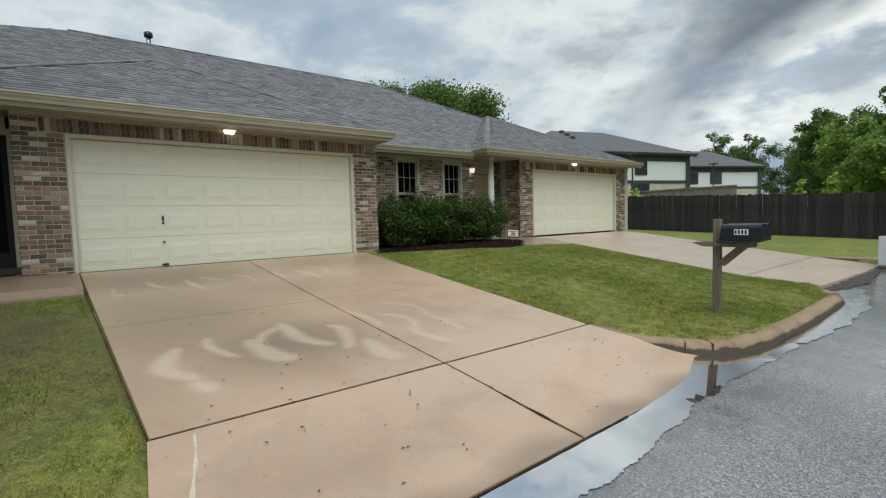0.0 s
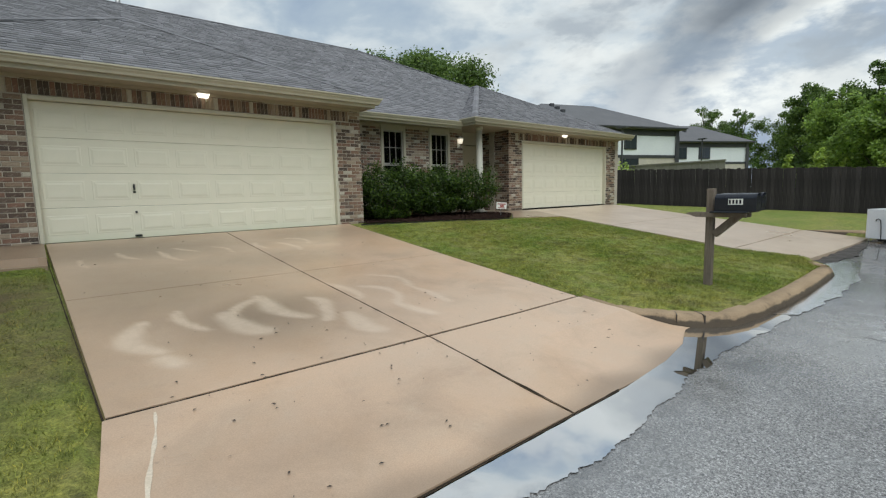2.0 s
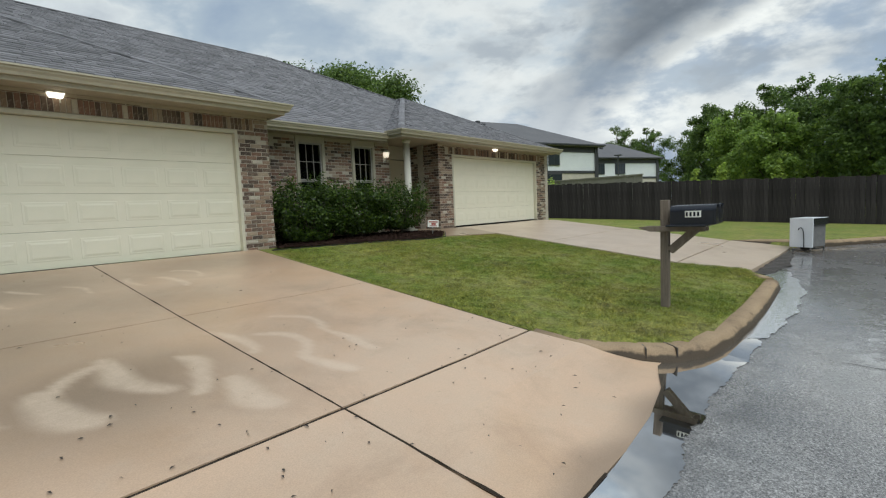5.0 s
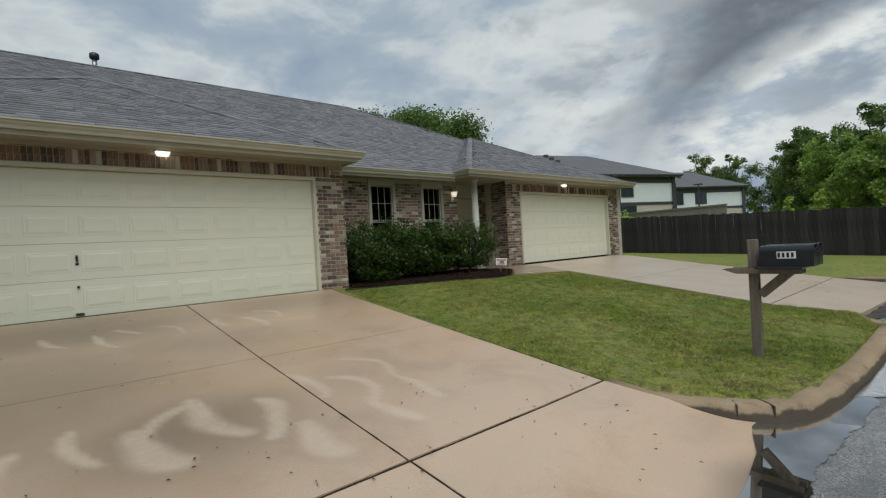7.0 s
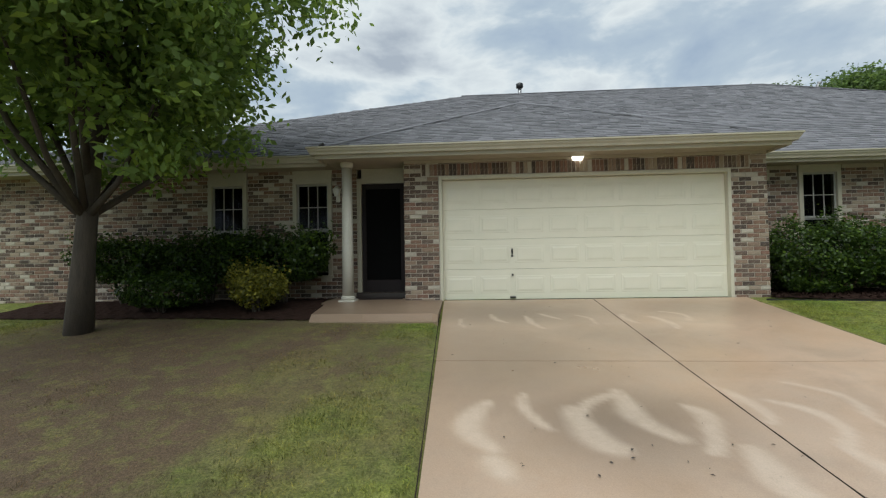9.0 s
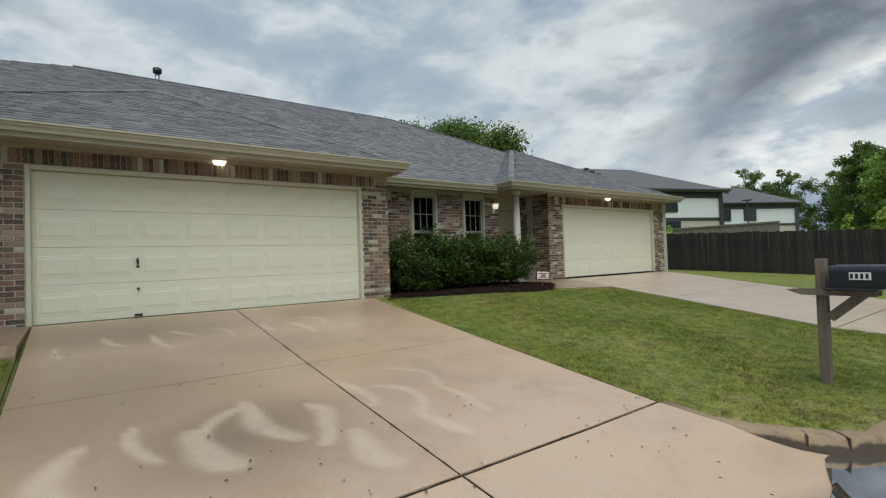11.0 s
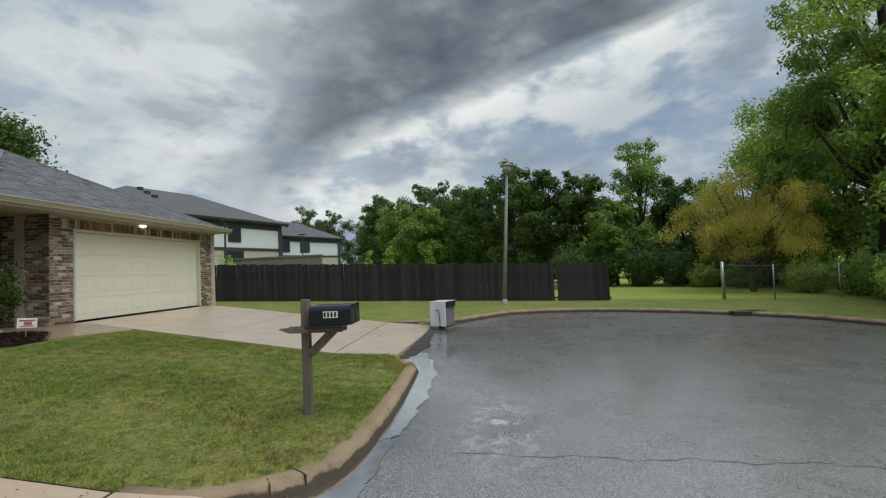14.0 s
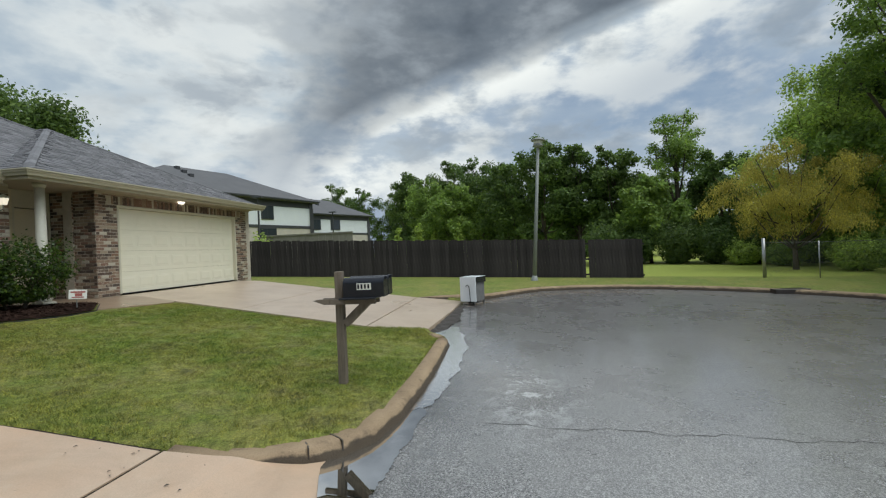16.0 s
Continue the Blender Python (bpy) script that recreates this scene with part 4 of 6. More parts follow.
WALL_TOP = 2.50
OFF = 12.03          # the second unit repeats the first, further along
Y2, Z2 = 0.88, 0.05  # and stands back a little
for k, (ox, oy, oz) in enumerate(((0, 0, 0), (OFF, Y2, Z2))):
    single = k == 0
    brick_wall("wall_garage_%d" % (k + 1), "x", oy, ox - 0.62, ox + (5.57 if k == 0 else 5.65), oz - 0.1, oz + WALL_TOP, -1,
               [(ox - 0.005, ox + 4.985, -1, oz + 2.205)], single, [(ox - 0.3, ox + 5.3, oz + 2.205, oz + 2.42)])
    brick_wall("wall_garage_%d_west" % (k + 1), "y", ox - 0.62, oy + 0.003, oy + (0.60, 1.20)[k], oz - 0.1, oz + WALL_TOP, -1)
brick_wall("wall_garage_1_east", "y", 5.57, 0.003, 1.455, -0.1, WALL_TOP, 1)
brick_wall("wall_garage_2_east", "y", OFF + 5.87, Y2 + 0.003, 12.0, -0.15, WALL_TOP + Z2, 1)
# recessed walls with the windows and the entry doors
W_Z0, W_Z1 = 0.55, 2.33
brick_wall("wall_recess_2", "x", 1.455, 5.58, 11.40, -0.1, WALL_TOP + Z2, -1,
           [(7.03, 7.83, W_Z0, W_Z1 + 0.3), (8.66, 9.43, W_Z0, W_Z1 + 0.3), (9.97, 11.36, -1, 2.62)], near=(7.8, 10.0))
brick_wall("wall_recess_1", "x", 0.60, -9.5, -0.65, -0.1, WALL_TOP, -1,
           [(-4.56, -3.78, 0.45, 2.52), (-2.87, -2.10, 0.45, 2.52), (-1.62, -0.64, -1, 2.52)], near=(-3.8, -1.6))
# plain closing walls behind
for name, a, b in (("wall_west", (-9.5, 0.84, -0.1), (-9.26, 13.0, 2.5)), ("wall_north", (-9.5, 13.0, -0.1), (17.9, 13.24, 2.5))):
    solo(name, Shape().box(a, b), mortar_mat, "plain outer wall of the duplex", "wall", kind="structure")
for a, b in (((-0.36, 0.26, -0.05), (5.40, 6.0, 2.48)), ((OFF - 0.36, Y2 + 0.26, 0), (OFF + 5.5, 7.0, 2.5))):
    x0, y0, z0, x1, y1, z1 = *a, *b
    solo("garage_room", Shape().box((x0, y0, z0), (x1, y0 + 5, z0 + 0.04)).box((x0, y1, z0), (x1, y1 + 0.05, z1)), room_mat, "dark inside of a closed garage", "room", kind="structure")


jamb_mat = material("jamb_paint", (0.60, 0.565, 0.44), 0.45, (0.54, 0.505, 0.39), 3, 30, 0.02, gritty=0.12)


def garage_door(x, y, z, width, height, handle):
    d = thing("garage_door", "cream sectional garage door with raised panels, closed", "garage door", (x, y + 0.10, z), "garage doors")
    clear = width - 0.10
    sec = (height - 0.07) / 4
    plate = Shape().box((0.0, 0, 0.0015), (clear, 0.045, sec - 0.0015), c=0.005).mesh("section", door_paint)
    pw, ph = clear / 8 - 0.11, 0.29
    e = 0.022
    rp = Shape()
    r0 = [(0, 0, 0), (pw, 0, 0), (pw, 0, ph), (0, 0, ph)]
    r1 = [(e, 0.012, e), (pw - e, 0.012, e), (pw - e, 0.012, ph - e), (e, 0.012, ph - e)]
    r2 = [(2.4 * e, -0.002, 2.4 * e), (pw - 2.4 * e, -0.002, 2.4 * e), (pw - 2.4 * e, -0.002, ph - 2.4 * e), (2.4 * e, -0.002, ph - 2.4 * e)]
    flip = lambda r: [(a, -0.003, c) for a, b, c in r]
    lip = [(-0.012, 0, -0.012), (pw + 0.012, 0, -0.012), (pw + 0.012, 0, ph + 0.012), (-0.012, 0, ph + 0.012)]
    rp.raw([(a, 0.002, c) for a, b, c in lip] + flip(r0) + [(a, -0.003, c) for a, b, c in r1] + [(a, -0.009, c) for a, b, c in r2],
           [(0, 1, 5, 4), (1, 2, 6, 5), (2, 3, 7, 6), (3, 0, 4, 7), (4, 5, 9, 8), (5, 6, 10, 9), (6, 7, 11, 10), (7, 4, 8, 11),
            (8, 9, 13, 12), (9, 10, 14, 13), (10, 11, 15, 14), (11, 8, 12, 15), (12, 13, 14, 15)])
    rp = rp.mesh("raised_panel", door_paint)
    for r in range(4):
        section = part("section", plate, None, d)
        section.location = (0.05, 0.0, r * sec + 0.005)
        for c in range(8):
            p = part("raised_panel", rp, None, section)
            p.location = (c * clear / 8 + 0.055, 0.0, 0.12)
    frame_m = Shape().box((0, -0.115, 0), (0.055, 0.06, height), c=0.004).mesh("jamb", jamb_mat)
    for xx in (0.0, width - 0.055):
        part("jamb", frame_m, None, d).location = (xx, 0, 0)
    part("head_trim", Shape().box((0.055, -0.112, height - 0.06), (width - 0.055, 0.06, height), c=0.004), jamb_mat, d)
    part("bottom_seal", Shape().box((0.055, -0.01, -0.012), (width - 0.055, 0.04, 0.004)), black_plastic, d, "black rubber bottom seal")
    if handle:
        hx = 1.27
        part("lock_handle", Shape().box((hx - 0.012, -0.03, 0.80), (hx + 0.012, 0.0, 0.90), c=0.003).box((hx - 0.02, -0.042, 0.84), (hx + 0.006, -0.03, 0.875), c=0.003), dark_metal, d, "small dark lock handle")
        part("lock_plate", Shape().box((hx - 0.02, -0.012, 0.755), (hx + 0.02, 0.0, 0.785), c=0.003), dark_metal, d)
        part("lift_handle", Shape().box((hx - 0.015, -0.03, 0.42), (hx + 0.015, 0.0, 0.455), c=0.004), dark_metal, d)
        part("lift_grip", Shape().box((hx - 0.05, -0.035, 0.03), (hx + 0.05, 0.0, 0.06), c=0.004), dark_metal, d)
    return d


garage_door(0.0, 0.0, 0.0, 4.98, 2.20, True)
garage_door(OFF, Y2, Z2, 4.98, 2.20, False)


def window(k, x0, x1, y, z0, z1, top):
    w = thing("window_%d" % k, "tan-trimmed double-hung window with white muntins and dark glass", "window", (x0, y, z0), "windows", "structure")
    W, H = x1 - x0, z1 - z0
    fr = Shape().box((-0.08, -0.03, -0.06), (0, 0.10, H + 0.0), c=0.005).box((W, -0.03, -0.06), (W + 0.08, 0.10, H), c=0.005)
    fr.box((-0.08, -0.028, H), (W + 0.08, 0.10, top - z0), c=0.005)
    part("window_frame", fr, trim_mat, w)
    part("window_sill", Shape().box((-0.10, -0.07, -0.11), (W + 0.10, 0.10, -0.06), c=0.006), trim_mat, w)
    cut = H * 0.475
    for lo, hi, yy in ((0.0, cut, 0.05), (cut, H, 0.025)):
        s = Shape().box((0, yy, lo), (0.03, yy + 0.03, hi)).box((W - 0.03, yy, lo), (W, yy + 0.03, hi)).box((0.03, yy, lo), (W - 0.03, yy + 0.03, lo + 0.035)).box((0.03, yy, hi - 0.035), (W - 0.03, yy + 0.03, hi))
        sash = part("sash", s, muntin_mat, w)
        pane = part("pane", Shape().box((0.03, yy + 0.012, lo + 0.035), (W - 0.03, yy + 0.018, hi - 0.035)), glass_mat, sash)
        pane.visible_shadow = False
    lo, hi = cut + 0.035, H - 0.035
    bars = Shape().box((0.03, 0.027, (lo + hi) / 2 - 0.007), (W - 0.03, 0.045, (lo + hi) / 2 + 0.007))
    part("muntin", bars, muntin_mat, w)
    for i in (1, 2):
        xx = 0.03 + (W - 0.06) * i / 3
        part("muntin", Shape().box((xx - 0.007, 0.026, lo), (xx + 0.007, 0.046, hi)), muntin_mat, w)
    c = Shape()
    n = 40
    pts = []
    for i in range(n + 1):
        a = W * i / n
        b = 0.45 + 0.02 * math.sin(i * 1.25)
        pts += [(a, b, 0.0), (a, b, H)]
    c.raw(pts, [(2 * i, 2 * i + 2, 2 * i + 3, 2 * i + 1) for i in range(n)])
    part("curtain", c, curtain_mat, w, "dim hanging curtain behind the glass")
    part("room_back", Shape().box((-0.3, 0.9, -0.3), (W + 0.3, 0.92, H + 0.3)).box((-0.32, 0.26, -0.3), (-0.3, 0.9, H + 0.3)).box((W + 0.3, 0.26, -0.3), (W + 0.32, 0.9, H + 0.3))
         .box((-0.3, 0.26, H + 0.3), (W + 0.3, 0.9, H + 0.32)).box((-0.3, 0.26, -0.32), (W + 0.3, 0.9, -0.3)), room_mat, w)


window(1, 7.11, 7.75, 1.44, 0.62, 2.33, 2.55)
window(2, 8.74, 9.35, 1.44, 0.62, 2.33, 2.55)
window(3, -2.79, -2.18, 0.585, 0.52, 2.22, 2.50)
window(4, -4.48, -3.86, 0.585, 0.52, 2.22, 2.50)

# entries
# black sheet added for the storm door's glass, the porch's dimness in its colour
dim_glass_mat = material("dim_door_glass", (0.006, 0.006, 0.006), 0.95, None, 3, 300, 0.1, spec=0.05)
d1 = thing("door_1", "dark storm door, closed, over a low threshold", "door", (-1.62, 0.62, 0.0), kind="structure")
part("door_frame", Shape().box((0, -0.05, 0), (0.09, 0.12, 2.30), c=0.004).box((0.91, -0.05, 0), (0.98, 0.12, 2.30), c=0.004).box((0.09, -0.05, 2.2), (0.91, 0.12, 2.52), c=0.004), trim_mat, d1)
part("storm_frame", Shape().box((0.09, 0.0, 0.13), (0.17, 0.04, 2.2), c=0.004).box((0.83, 0.0, 0.13), (0.91, 0.04, 2.2), c=0.004).box((0.17, 0.0, 0.13), (0.83, 0.04, 0.36), c=0.004).box((0.17, 0.0, 2.1), (0.83, 0.04, 2.2), c=0.004), dark_door_mat, d1)
part("screen", Shape().box((0.17, 0.018, 0.36), (0.83, 0.024, 2.1)), dim_glass_mat, d1, "black sheet in place of the dim door glass")
part("inner_door", Shape().box((0.09, 0.09, 0.13), (0.91, 0.13, 2.2), c=0.004), dark_door_mat, d1)
part("threshold", Shape().box((0.0, -0.16, 0.0), (0.98, 0.12, 0.13), c=0.008), soil_mat, d1, "dark threshold step")
d2 = thing("door_2", "plain beige entry door in a shaded alcove", "door", (9.99, 2.06, 0.05), kind="structure")
part("side_panel", Shape().box((-0.02, -0.02, -0.15), (0.52, 0.12, 2.55), c=0.004), cream_mat, d2)
part("door_leaf", Shape().box((0.56, 0.02, 0.03), (1.32, 0.07, 2.08), c=0.004), cream_mat, d2)
part("door_frame", Shape().box((0.52, -0.02, -0.1), (0.56, 0.12, 2.15)).box((1.32, -0.02, -0.1), (1.37, 0.12, 2.15)).box((0.52, -0.018, 2.1), (1.37, 0.12, 2.55)), trim_mat, d2)


# white column paint, greyed to hold the porch's shade in its colour
column_shaded_mat = material("column_paint_shaded", (0.60, 0.575, 0.49), 0.5, (0.52, 0.49, 0.41), 3, 40, 0.02, gritty=0.1)


def column(x, y, z0, z1):
    c = thing("porch_column", "round white porch column on a square plinth", "column", (x, y, z0), "porch columns")
    part("plinth", Shape().box((-0.145, -0.145, 0), (0.145, 0.145, 0.06), c=0.01), column_shaded_mat, c)
    h = z1 - z0
    part("base_ring", Shape().tube([(0, 0, 0.06), (0, 0, 0.08), (0, 0, 0.11), (0, 0, 0.13)], [0.125, 0.132, 0.125, 0.11], 24), column_shaded_mat, c, smooth=True)
    part("shaft", Shape().tube([(0, 0, 0.13), (0, 0, 0.8), (0, 0, h - 0.1)], [0.103, 0.101, 0.088], 28), column_shaded_mat, c, smooth=True)
    part("capital", Shape().tube([(0, 0, h - 0.1), (0, 0, h - 0.06), (0, 0, h)], [0.094, 0.115, 0.115], 24), column_shaded_mat, c, smooth=True)


column(-1.65, 0.0, -0.02, 2.49)
column(10.12, Y2, 0.02, 2.54)

# ---- roof ----
EAVE, EAVE2 = 2.63, 2.69
RIDGE = (6.94, 6.06)
X_W, X_E = -9.95, 18.35


def main_eave_y(x):
    return float(np.interp(x, [0.5, 5.0], [0.05, 0.90]))


def main_z(x, y):
    """The long front slope, up to the ridge."""
    ye = main_eave_y(x)
    return RIDGE[1] - (RIDGE[1] - EAVE) * (RIDGE[0] - y) / (RIDGE[0] - ye)


HIP_E = (RIDGE[1] - EAVE2) / (X_E - 9.72)
HIP_W = (RIDGE[1] - EAVE) / (0.30 - X_W)


def main_top(x, y):
    front = main_z(x, min(y, RIDGE[0]))
    backs = RIDGE[1] - 0.5 * max(0, y - RIDGE[0])
    return min(front, backs, RIDGE[1] - HIP_E * (x - 9.72), RIDGE[1] - HIP_W * (0.30 - x))


FRONTS = [(-2.03, 5.62, -0.55, EAVE, 0.5), (9.43, 17.55, 0.33, EAVE2, 0.51)]


def front_z(k, side, x, y):
    x0, x1, y0, z0, s = FRONTS[k]
    return z0 + s * {"front": y - y0, "west": x - x0, "east": x1 - x}[side]


def front_top(k, x, y):
    x0, x1, y0, z0, s = FRONTS[k]
    if not (x0 <= x <= x1 and y >= y0):
        return -9.0
    return min(front_z(k, q, x, y) for q in ("front", "west", "east"))


def roof_top(x, y):
    top = main_top(x, y) if X_W <= x <= X_E and y >= main_eave_y(x) - 0.001 else -9.0
    return max(top, front_top(0, x, y), front_top(1, x, y))


def build_roof():
    roof = thing("roof", "hipped roof of grey asphalt shingles", "roof", kind="structure")
    deck = Shape()
    xs = sorted({X_W, 0.30, 9.72, X_E, *np.arange(-9, 18, 0.5).tolist(), *np.arange(9.72, 18.3, 0.2).tolist()})
    rows = 24
    for x0, x1 in zip(xs, xs[1:]):
        for i in range(rows):
            quad = []
            for x, f in ((x0, i / rows), (x1, i / rows), (x1, (i + 1) / rows), (x0, (i + 1) / rows)):
                y = main_eave_y(x) + (RIDGE[0] - main_eave_y(x)) * f
                quad.append((x, y, main_top(x, y) - 0.012))
            deck.raw(quad, [(0, 1, 2, 3)])
    back_y = RIDGE[0] + (RIDGE[1] - EAVE) / 0.5
    deck.raw([(0.30, RIDGE[0], RIDGE[1] - 0.012), (9.72, RIDGE[0], RIDGE[1] - 0.012), (X_E, back_y, EAVE), (X_W, back_y, EAVE)], [(0, 1, 2, 3)])
    deck.raw([(9.72, RIDGE[0], RIDGE[1] - 0.012), (X_E, main_eave_y(X_E), EAVE2 - 0.012), (X_E, back_y, EAVE)], [(0, 1, 2)])
    deck.raw([(0.30, RIDGE[0], RIDGE[1] - 0.012), (X_W, main_eave_y(X_W), EAVE - 0.012), (X_W, back_y, EAVE)], [(0, 2, 1)])
    for k in (0, 1):
        x0, x1, y0, z0, s = FRONTS[k]
        half = (x1 - x0) / 2
        mx, yb = (x0 + x1) / 2, y0 + 2.1 * half
        apex, zt = (mx, y0 + half, z0 + s * half - 0.012), z0 + s * half - 0.012
        deck.raw([(x0, y0, z0 - 0.012), (x1, y0, z0 - 0.012), apex], [(0, 1, 2)])
        deck.raw([(x0, y0, z0 - 0.012), apex, (mx, yb, zt), (x0, yb, z0 - 0.012)], [(0, 1, 2, 3)])
        deck.raw([(x1, y0, z0 - 0.012), apex, (mx, yb, zt), (x1, yb, z0 - 0.012)], [(0, 3, 2, 1)])
    part("roof_deck", deck, shingle_bed_mat, roof)
    rng = random.Random(5)
    bed = Shape()
    singles, widths = 0, {}

    def lay(z_of, along, start, stop, eave, reach, limit, keep_single):
        """Courses of shingles up one slope. along: 'x' or 'y' is the eave's way; eave(a): the eave's other coordinate; reach: +1 or -1 up the slope."""
        nonlocal singles
        r = 0
        while r * 0.128 < limit:
            a = start - rng.uniform(0, 0.3)
            while a < stop:
                w = rng.choice((0.14, 0.19, 0.24, 0.31))
                mid = a + w / 2
                o0, o1 = eave(mid) + reach * (r * 0.128 - 0.02), eave(mid) + reach * (r * 0.128 + 0.128 + 0.015)
                cx, cy = (mid, (o0 + o1) / 2) if along == "x" else ((o0 + o1) / 2, mid)
                if abs(z_of(cx, cy) - roof_top(cx, cy)) < 0.015 and X_W <= cx <= X_E:
                    t = 0.016 + rng.choice((0.0, 0.005, 0.010))
                    pt = (lambda p, o: (p, o)) if along == "x" else (lambda p, o: (o, p))
                    (xa, ya), (xb, yb), (xc, yc), (xd, yd) = pt(a + 0.003, o0), pt(a + w - 0.003, o0), pt(a + w - 0.003, o1), pt(a + 0.003, o1)
                    over = [z_of(*c) - roof_top(*c) for c in ((xa, ya), (xb, yb), (xc, yc), (xd, yd)) if roof_top(*c) > 0]
                    if over and max(over) > 0.028:
                        a += w
                        continue
                    z0, z1, z2, z3 = z_of(xa, ya), z_of(xb, yb), z_of(xc, yc), z_of(xd, yd)
                    pts = [(xa, ya, z0 - 0.004), (xb, yb, z1 - 0.004), (xa, ya, z0 + t), (xb, yb, z1 + t), (xc, yc, z2 + 0.002), (xd, yd, z3 + 0.002)]
                    fcs = [(0, 1, 3, 2), (2, 3, 4, 5), (0, 2, 5), (1, 4, 3)]
                    if keep_single and singles < 300 and r < 14 and -0.5 < cx < 5.2:
                        key = (w, round(t, 3))
                        if key not in widths:
                            widths[key] = Shape().raw([(p[0] - xa, p[1] - ya, p[2] - z0) for p in pts], fcs).mesh("shingle", shingle_mat)
                        ob = part("shingle", widths[key], None, roof)
                        ob.location = (xa, ya, z0)
                        singles += 1
                    else:
                        bed.raw(pts, fcs)
                a += w
            r += 1

    lay(lambda x, y: front_z(0, "front", x, y), "x", -2.03, 5.62, lambda a: -0.55, 1, 4.1, True)
    lay(lambda x, y: front_z(0, "east", x, y), "y", -0.55, 4.5, lambda a: 5.62, -1, 4.1, False)
    lay(lambda x, y: front_z(0, "west", x, y), "y", -0.55, 4.5, lambda a: -2.03, 1, 4.1, False)
    lay(main_z, "x", X_W, X_E, main_eave_y, 1, 6.95, False)
    lay(lambda x, y: front_z(1, "front", x, y), "x", 9.43, 17.6, lambda a: 0.33, 1, 4.3, False)
    lay(lambda x, y: front_z(1, "west", x, y), "y", 0.33, 5.5, lambda a: 9.43, 1, 4.3, False)
    part("shingles", bed, shingle_bed_mat, roof, kind="stuff")
    cap = Shape()
    m0, h0 = (FRONTS[0][0] + FRONTS[0][1]) / 2, (FRONTS[0][1] - FRONTS[0][0]) / 2
    m1, h1 = (FRONTS[1][0] + FRONTS[1][1]) / 2, (FRONTS[1][1] - FRONTS[1][0]) / 2
    a0, a1 = (m0, -0.55 + h0, EAVE + 0.5 * h0), (m1, 0.33 + h1, EAVE2 + 0.51 * h1)
    lines = [((-2.03, -0.55, EAVE), a0), ((5.62, -0.55, EAVE), a0), ((9.43, 0.33, EAVE2), a1), ((FRONTS[1][1], 0.33, EAVE2), a1), ((0.3, *RIDGE), (9.72, *RIDGE)),
             (a1, (m1, 7.2, a1[2]))]
    # the main hip runs down from the ridge's end to where the second front roof covers it
    hip, x = [], 9.72
    while x < 17:
        y = RIDGE[0]
        while main_z(x, y) > RIDGE[1] - HIP_E * (x - 9.72) and y > 0:
            y -= 0.02
        hip.append((x, y, RIDGE[1] - HIP_E * (x - 9.72)))
        x += 1.2
    lines += list(zip(hip, hip[1:]))
    for p, q in lines:
        p, q = Vector(p), Vector(q)
        d = (q - p).normalized()
        side = d.cross(Vector((0, 0, 1))).normalized()
        slant = 0.0 if abs(d.z) < 0.01 else 0.35
        n = max(1, int((q - p).length / 0.3))
        for i in range(n):
            s0, s1 = p + (q - p) * i / n, p + (q - p) * (i + 1.0) / n
            u = Vector((0, 0, 0.028))
            low = Vector((0, 0, 0.028 - (0.045 if slant == 0 else 0.030)))
            cap.raw([s0 + side * 0.085 + low, s0 + u, s0 - side * 0.085 + low, s1 + side * 0.085 + low, s1 + u, s1 - side * 0.085 + low,
                     s0 + side * 0.085 - u, s0 - side * 0.085 - u, s1 + side * 0.085 - u, s1 - side * 0.085 - u],
                    [(0, 1, 4, 3), (1, 2, 5, 4), (0, 3, 8, 6), (2, 7, 9, 5), (0, 6, 7, 2, 1), (3, 4, 5, 9, 8)])
    part("ridge_cap", cap, shingle_bed_mat, roof, kind="stuff")


build_roof()

# eaves: gutter and fascia in khaki, soffit and frieze in a darker khaki


gut = [(0.0, -0.125), (0.0, -0.005), (0.108, -0.012), (0.112, 0.0), (0.136, 0.0), (0.136, -0.024), (0.116, -0.032), (0.112, -0.056), (0.088, -0.088), (0.076, -0.125)]
for a, b in (((-9.95, 0.05), (-2.05, 0.05)), ((-2.03, -0.55), (5.62, -0.55)), ((5.62, 0.90), (9.43, 0.90)), ((9.43, 0.33), (X_E - 0.4, 0.33))):
    z = EAVE if a[0] < 9 else EAVE2
    g = thing("gutter", "khaki-painted metal rain gutter along the eave", "gutter", group="gutters", kind="structure")
    path = [(*a, z), (*b, z)]
    if a == (-2.03, -0.55):
        path = [(-2.03, 0.0, z)] + path + [(5.62, 0.8, z)]
    if a[0] == 9.43:
        path = [(9.43, 0.85, z)] + path
        path[-1] = (X_E - 0.4, 0.33, z)
    part("trough", Shape().sweep(path, gut), trim_mat, g)
    part("fascia", Shape().sweep([(p[0], p[1], p[2]) for p in path], [(0.012, -0.185), (0.012, -0.126), (-0.025, -0.126), (-0.025, -0.185)]), trim_mat, g)
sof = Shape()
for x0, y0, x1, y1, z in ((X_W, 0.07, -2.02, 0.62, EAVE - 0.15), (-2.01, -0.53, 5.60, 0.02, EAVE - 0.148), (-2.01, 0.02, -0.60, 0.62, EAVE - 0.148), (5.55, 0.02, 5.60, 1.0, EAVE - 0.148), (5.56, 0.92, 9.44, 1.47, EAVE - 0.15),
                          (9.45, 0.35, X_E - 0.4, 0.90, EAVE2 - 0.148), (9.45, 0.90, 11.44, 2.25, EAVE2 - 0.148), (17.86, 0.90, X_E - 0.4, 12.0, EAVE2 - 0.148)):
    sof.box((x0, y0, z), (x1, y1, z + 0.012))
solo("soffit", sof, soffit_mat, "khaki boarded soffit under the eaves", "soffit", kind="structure")
